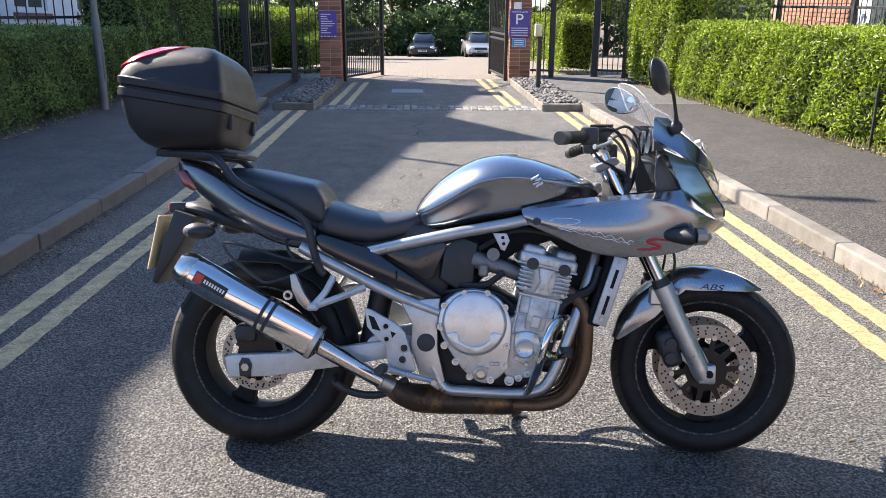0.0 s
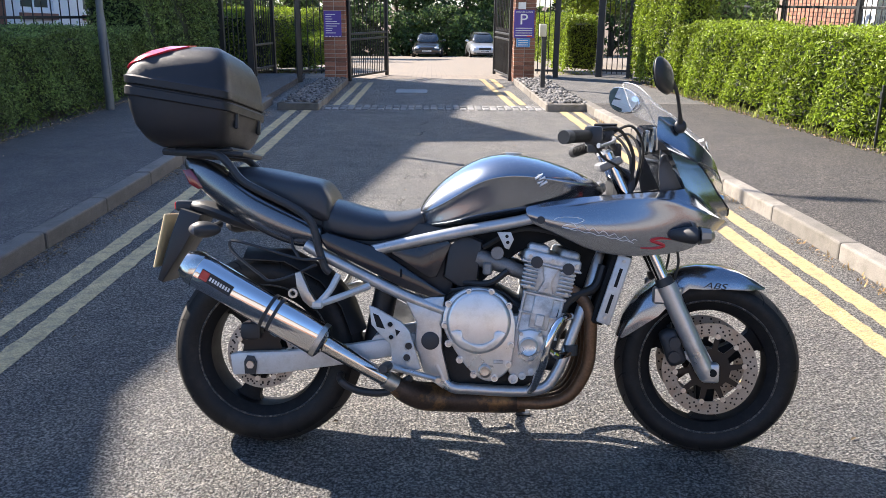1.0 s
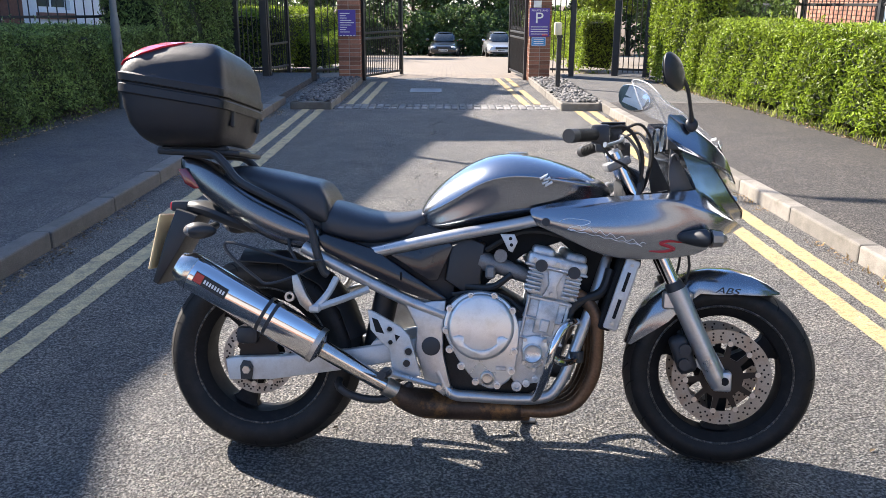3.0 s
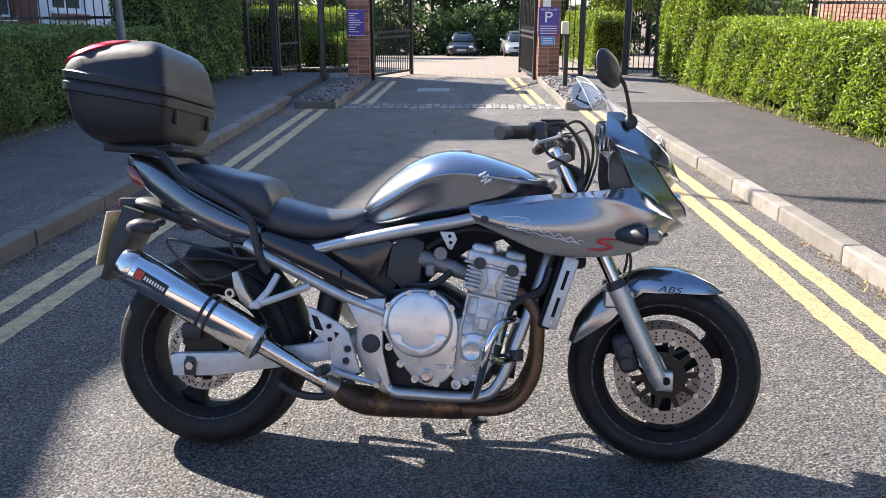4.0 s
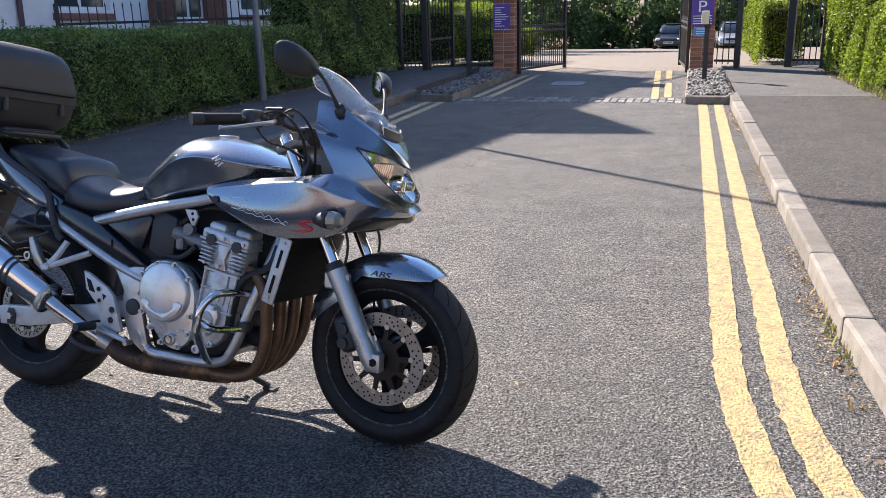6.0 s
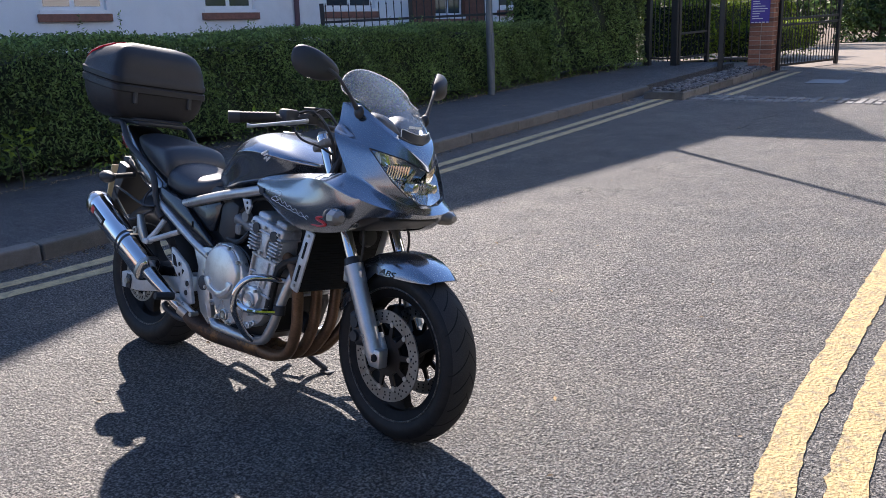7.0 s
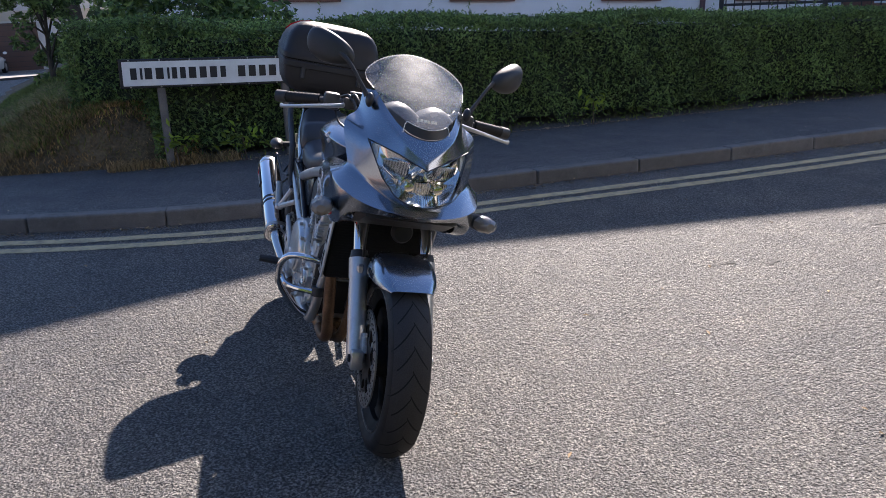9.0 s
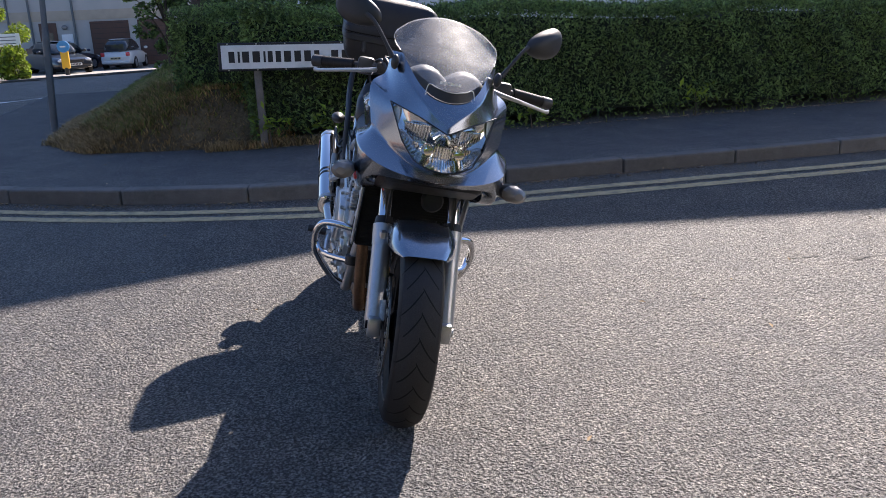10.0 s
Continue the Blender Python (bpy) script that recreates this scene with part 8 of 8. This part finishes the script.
# broad-leaved seedlings standing out of the hedge foot
for k, (y, z0) in enumerate(((2.15, 0.2), (2.72, 0.16), (4.55, 0.12), (6.25, 0.2), (3.65, 0.3))):
    rw = np.random.default_rng(80 + k)
    P = np.column_stack([-4.05 + abs(rw.normal(0, 0.05, 34)), y + rw.normal(0, 0.11, 34), z0 + 0.04 + abs(rw.normal(0.08, 0.09, 34))])
    V, F = leaves(P, np.column_stack([np.full(34, 0.8), rw.normal(0, 0.4, 34), np.full(34, 0.7)]), 0.038, rw, 0.4, 0.4)
    w = empty("weed", None, "broad-leaved green weed growing out of the hedge foot", "plant")
    part("stem", tube(bmesh.new(), [(-4.08, y, 0.09), (-4.06, y + 0.02, z0 * 0.6), (-4.04, y, z0 + 0.15)], 0.006, 6, 5), BARK, w)
    raw_mesh("leaves", V, F, LEAF_SUN, w)


# a fretted seam down the middle of the road
CRACK = mat("open_crack", (0.06, 0.056, 0.052), 0.95, var=0.3, scale=40)
rc = np.random.default_rng(12)
for y0, n, x0 in ((4.38, 5, -0.02), (4.66, 4, 0.1), (5.74, 6, -0.16), (5.86, 5, 0.05), (6.05, 4, 0.27), (6.62, 6, -0.12), (6.76, 5, 0.0), (7.05, 4, 0.03), (8.95, 9, -0.12), (9.7, 9, -0.08)):
    V, F = [], []
    x, y = x0, y0
    for k in range(n):
        w = 0.0025 + rc.uniform(0, 0.012) * (1 if 0 < k < n - 1 else 0)
        V += [(x - w, y + rc.normal(0, 0.004), 0.003), (x + w, y + rc.normal(0, 0.004), 0.003)]
        x += rc.normal(0.008, 0.022)
        y += 0.03 + rc.uniform(0, 0.04)
    F = [(2 * k, 2 * k + 1, 2 * k + 3, 2 * k + 2) for k in range(n - 1)]
    raw_mesh("road_crack", V, F, CRACK, None, "fretted dark crack in the road surface", "structure")


# ---- trees and bushes ----
def tree(name, x, y, z0, h, spread, n, seed, label, leaf=LEAF_TREE, size=0.09, trunk=0.16, low=0.25):
    """A tapered trunk with limbs, and a loose crown of leaf clumps."""
    rg = np.random.default_rng(seed)
    top = empty(name, pose(x, y, z0), label, "tree")
    bm = bmesh.new()
    wob = [(0, 0, 0)] + [(rg.normal(0, 0.05) * h * 0.3, rg.normal(0, 0.05) * h * 0.3, h * f) for f in (0.25, 0.5, 0.8)]
    tube(bm, wob, [trunk, trunk * 0.8, trunk * 0.5, trunk * 0.15], 8, 3)
    part("trunk", bm, BARK, top, "brown trunk")
    centres = []
    for k in range(9):
        a, f = rg.uniform(0, math.tau), rg.uniform(low, 0.75)
        b = np.array((math.cos(a) * spread * rg.uniform(0.4, 0.95), math.sin(a) * spread * rg.uniform(0.4, 0.95), h * min(0.95, f + rg.uniform(0.05, 0.3))))
        part("limb", tube(bmesh.new(), [(0, 0, h * f * 0.7), tuple(b * np.array((0.5, 0.5, 0.8))), tuple(b)], [trunk * 0.4, trunk * 0.25, trunk * 0.06], 6, 3), BARK, top)
        centres.append(b)
    for k in range(26):
        a, f = rg.uniform(0, math.tau), rg.uniform(low, 1)
        r = spread * math.sqrt(max(0.05, 1 - (2 * (f - low) / (1 - low) - 0.9) ** 2 * 0.7)) * rg.uniform(0.5, 1)
        centres.append(np.array((math.cos(a) * r, math.sin(a) * r, h * f)))
    C = np.array(centres)
    pick = rg.integers(0, len(C), n)
    off = rg.normal(size=(n, 3))
    off /= np.linalg.norm(off, axis=1)[:, None]
    rad = spread * 0.32 * rg.uniform(0.4, 1.0, n) ** 0.5
    P = C[pick] + off * rad[:, None] * np.array((1, 1, 0.75))
    P[:, 2] = np.maximum(P[:, 2], 0.05)
    V, F = leaves(P, off + np.array((0, 0, 0.4)), size, rg, 0.6, 0.5)
    raw_mesh("crown", V, F, leaf, top, "loose leafy crown", kind="stuff")
    return top


k = 0
for x, y, h, sp, n in ((-13, 60, 9, 3.6, 8000), (-7.5, 62, 10, 4.0, 9000), (-2.5, 64, 11, 4.0, 9000), (2.5, 62, 10, 4.2, 9000), (7.5, 63, 11, 4.0, 9000), (13, 60, 9, 4, 8000), (-18, 50, 9, 4, 7000), (18, 52, 9, 4, 7000), (-9, 44, 8, 3.2, 7000)):
    k += 1
    tree("tree", x, y, ground_z(x, y) - 0.2, h, sp, n, 40 + k, "dark leafy tree beyond the parking court", size=0.17, trunk=0.2, low=0.06)
for x, y, h, sp, n in ((-6.5, 55, 2.8, 2.6, 6000), (-2.5, 56, 3.0, 2.6, 6000), (1.2, 56.5, 3.2, 2.6, 6000), (4.8, 56, 3.0, 2.6, 6000), (8.6, 55, 2.8, 2.6, 6000)):
    k += 1
    tree("bush", x, y, ground_z(x, y) - 0.2, h, sp, n, 40 + k, "dense dark bush behind the parked cars", size=0.13, trunk=0.08, low=0.03)
tree("tree", 5.6, 30, -0.6, 6.0, 2.6, 9000, 71, "sunlit tree overhanging the drive", LEAF_SUN, size=0.1, low=0.35)
tree("tree", -8.6, 25, -0.3, 5.5, 2.2, 9000, 72, "leafy tree behind the side gate", LEAF_SUN, size=0.08, low=0.15)
tree("tree", -8.8, 36, -0.7, 6.0, 2.4, 8000, 73, "leafy tree beside the drive", size=0.1, low=0.12)
tree("tree", 8.4, 27, -0.2, 6.0, 2.6, 10000, 74, "dark leafy tree behind the railings", size=0.085, low=0.12)
tree("bush", 4.95, 14.0, 0, 2.6, 0.75, 5000, 75, "dark evergreen bush behind the sunny hedge", LEAF_DARK, size=0.05, trunk=0.05, low=0.1)
tree("bush", -7.4, 2.7, 0.3, 1.6, 1.1, 9000, 76, "green bush behind the end of the hedge", LEAF_DARK, size=0.045, trunk=0.05, low=0.1)
tree("bush", -8.6, 1.08, 0.45, 1.75, 0.5, 5000, 83, "dark bush at the back of the grass bank", LEAF_DARK, size=0.035, trunk=0.04, low=0.05)
tree("tree", -13.0, 1.4, -0.14, 6.0, 2.2, 12000, 77, "dark tree overhanging the side road", size=0.06, low=0.5)
tree("bush", -30.1, -5.95, ground_z(-30, 0) + 0.02, 1.15, 0.6, 2500, 82, "strappy green shrub beside the far kerb", LEAF_SUN, size=0.07, trunk=0.03, low=0.05)
tree("bush", -32.5, -7.3, -0.76, 2.8, 1.25, 6000, 78, "rounded clipped bush beside the estate sign", LEAF_SUN, size=0.06, trunk=0.05, low=0.1)
# Three trees added out of view; the first two darken the fairing's reflections.
tree("tree", 9.5, 3.4, 0, 6.5, 2.4, 8000, 80, "unseen tree added behind the hedge for dark reflections", size=0.12, low=0.2)
tree("tree", 10.5, -2.2, 0, 8.0, 3.0, 10000, 81, "unseen tree added behind the hedge for dark reflections", size=0.13, low=0.2)
tree("tree", 14, -9, 0, 7, 2.6, 8000, 79, "unseen leafy tree added across the junction", size=0.12, low=0.3)
# Made-up terrace out of view: pale wall for bounce light and reflections.
row = empty("unseen_terrace", pose(0, -15, 0), "unseen pale terrace added across the junction for reflections", "building")
part("wall", B(-16, 20, -0.3, 0, -0.2, 4.7), mat("cream_render", (0.4, 0.38, 0.35), 0.9, var=0.1, scale=1.5, fine=0.1, bump=0.2), row, "cream rendered wall", smooth=False)
part("plinth", B(-16, 20, 0.0, 0.06, -0.2, 0.9), BRICK, row, "red brick plinth", smooth=False)
part("roof", loft(bmesh.new(), [[(-16.3, 0.4, 4.7), (-16.3, -4, 6.4), (-16.3, -8.4, 4.7)], [(20.3, 0.4, 4.7), (20.3, -4, 6.4), (20.3, -8.4, 4.7)]]), ROOF_TILE, row, smooth=False)


# ---- parked cars ----
TYRE = RUBBER
CAR_GLASS = mat("car_glass", (0.03, 0.035, 0.04), 0.05, var=0.2, spec=1.0, rvar=0.02)
CAR_TRIM = mat("car_trim_black", (0.02, 0.02, 0.02), 0.5, var=0.2)
ALLOY = mat("wheel_alloy", (0.45, 0.45, 0.46), 0.35, 0.8, var=0.08)
LAMP_GLASS = mat("car_lamp", (0.7, 0.72, 0.74), 0.1, var=0.1, coat=0.8, rvar=0.02)
PLATE_WHITE = mat("number_plate_white", (0.75, 0.75, 0.72), 0.4, var=0.04)


def car(x, y, z, heading, paint, L, W, H, nose, boot, label):
    """A parked car, front along its x: lofted body, glasshouse, wheels, lamps, plates, mirrors."""
    top = empty("car", pose(x, y, z, 0, 0, heading), label, "car")
    h = W / 2
    st = [(-L / 2, 0.42, 0.6, 0.8), (-L / 2 + 0.06, 0.3, 0.78 if boot else 0.85, 0.9), (-L / 2 + 0.35, 0.22, 0.92, 0.97), (-0.3, 0.2, 0.93, 1.0), (L / 2 - nose, 0.2, 0.9, 0.99), (L / 2 - 0.35, 0.22, 0.76, 0.95), (L / 2 - 0.08, 0.28, 0.66, 0.85), (L / 2, 0.36, 0.56, 0.72)]
    rings = []
    for X, zb, zt, w in st:
        zm = zb + (zt - zb) * 0.55
        q = [(0, zt + 0.02), (0.6 * h * w, zt + 0.015), (0.9 * h * w, zt - 0.02), (h * w, zm), (h * w * 0.98, zb + 0.08), (h * w * 0.9, zb), (0, zb)]
        rings.append([(X, yy, zz) for yy, zz in q] + [(X, -yy, zz) for yy, zz in reversed(q[1:-1])])
    body = part("body", smooth_loft(rings, 2), paint, top, "painted car body")
    r0 = -L / 2 + (0.12 if not boot else boot)
    cab = [(r0, 0.88, 0.9, 0.8), (r0 + (0.28 if not boot else 0.45), 0.9, H - 0.06, 0.8), (r0 + 0.7, 0.9, H, 0.82), (0.15, 0.9, H, 0.82), (0.5, 0.9, H - 0.07, 0.8), (L / 2 - nose + 0.12, 0.88, 0.91, 0.84)]
    rings = []
    for X, zb, zt, w in cab:
        q = [(0, zt), (0.55 * h * w, zt - 0.01), (0.78 * h * w, zt - 0.06 * (zt - zb)), (h * w * 1.04, zb), (0, zb - 0.02)]
        rings.append([(X, yy, zz) for yy, zz in q] + [(X, -yy, zz) for yy, zz in reversed(q[1:-1])])
    part("glasshouse", smooth_loft(rings, 1), CAR_GLASS, top, "dark car windows")
    part("roof", smooth_loft([[(X, yy, zz) for yy, zz in ((-0.66 * h, H - 0.045), (-0.45 * h, H + 0.004), (0, H + 0.016), (0.45 * h, H + 0.004), (0.66 * h, H - 0.045), (0, H - 0.05))] for X in (r0 + 0.45, r0 + 0.7, 0.1, 0.42)], 1), paint, top, "painted roof")
    for X in (-L / 2 + 0.75, L / 2 - 0.8):
        for s in (-1, 1):
            w = part("wheel", lathe(bmesh.new(), [(0.19, s * (h - 0.02)), (0.3, s * (h - 0.01)), (0.315, s * (h - 0.05)), (0.315, s * (h - 0.19)), (0.19, s * (h - 0.2))], 24, centre=(X, 0, 0.315), closed=True), TYRE, top, "black car tyre")
            part("rim", lathe(bmesh.new(), [(0.0, s * (h - 0.03)), (0.08, s * (h - 0.02)), (0.17, s * (h - 0.03)), (0.2, s * (h - 0.02))], 20, centre=(X, 0, 0.315)), ALLOY, w)
    for s in (-1, 1):
        part("headlight", ovoid((L / 2 - 0.13, s * h * 0.64, 0.63), 0.12, 0.15, 0.075), LAMP_GLASS, top, "clear headlight")
        part("tail_light", B(-L / 2 - 0.005, -L / 2 + 0.12, s * h * 0.74 - 0.09, s * h * 0.74 + 0.09, 0.68, 0.86, 0.02, 2), RED_LENS, top, "red tail light")
        part("door_mirror", ovoid((L / 2 - nose - 0.12, s * (h + 0.09), 1.0), 0.06, 0.1, 0.07), paint, top)
        part("fog_lamp", ovoid((L / 2 - 0.06, s * h * 0.66, 0.36), 0.05, 0.09, 0.04), CAR_TRIM, top)
    part("grille", B(L / 2 - 0.06, L / 2 + 0.006, -0.36, 0.36, 0.53, 0.66, 0.02, 2), CAR_TRIM, top, "dark grille")
    part("intake", B(L / 2 - 0.06, L / 2 + 0.004, -0.5, 0.5, 0.28, 0.38, 0.02, 2), CAR_TRIM, top)
    for X, m in ((L / 2 + 0.012, PLATE_WHITE), (-L / 2 - 0.012, PLATE_YELLOW)):
        zz = 0.46 if X > 0 else 0.58
        p = part("number_plate", B(X - 0.006, X + 0.006, -0.26, 0.26, zz - 0.055, zz + 0.055, 0.003), m, top, "number plate")
        for q in range(7):
            yq = -0.22 + q * 0.064
            part("plate_bar", B(X - 0.008, X + 0.008, yq, yq + 0.045, zz - 0.035, zz + 0.035), SIGN_BLACK, p)
    part("bumper", B(-L / 2 - 0.02, -L / 2 + 0.1, -h * 0.85, h * 0.85, 0.33, 0.46, 0.03, 2), paint, top)
    part("rear_screen", B(r0 - 0.005, r0 + 0.02, -h * 0.55, h * 0.55, 0.95, 1.25, 0.01, m=None), CAR_GLASS, top)
    return top


def car_paint(name, col, metal=0.4):
    return mat(name, col, 0.3, metal, var=0.04, scale=2, coat=1.0, rvar=0.03)


car(-0.05, 51, ground_z(0, 51) + 0.0, -92, car_paint("black_car_paint", (0.012, 0.012, 0.014)), 4.3, 1.8, 1.42, 1.35, 0.9, "black saloon car parked facing the gate")
car(3.2, 51, ground_z(0, 51), -88, car_paint("silver_car_paint", (0.5, 0.52, 0.55), 0.6), 4.2, 1.75, 1.44, 1.2, 0, "silver hatchback car parked facing the gate")
WHITE_P = car_paint("white_car_paint", (0.72, 0.72, 0.7), 0.0)
car(-42.8, -3.75, ground_z(-42.8, 0) + 0.03, 172, WHITE_P, 3.6, 1.63, 1.5, 0.95, 0, "small white hatchback seen from behind by the garages")
car(-42.9, -6.75, ground_z(-42.9, 0) + 0.03, 152, car_paint("navy_car_paint", (0.015, 0.02, 0.05)), 4.1, 1.78, 1.47, 1.15, 0, "dark blue hatchback parked by the garages")
car(-38.6, -6.2, ground_z(-38.6, 0) + 0.03, 30, car_paint("black_estate_paint", (0.012, 0.012, 0.014)), 4.5, 1.82, 1.45, 1.4, 0.7, "black car parked facing the road")
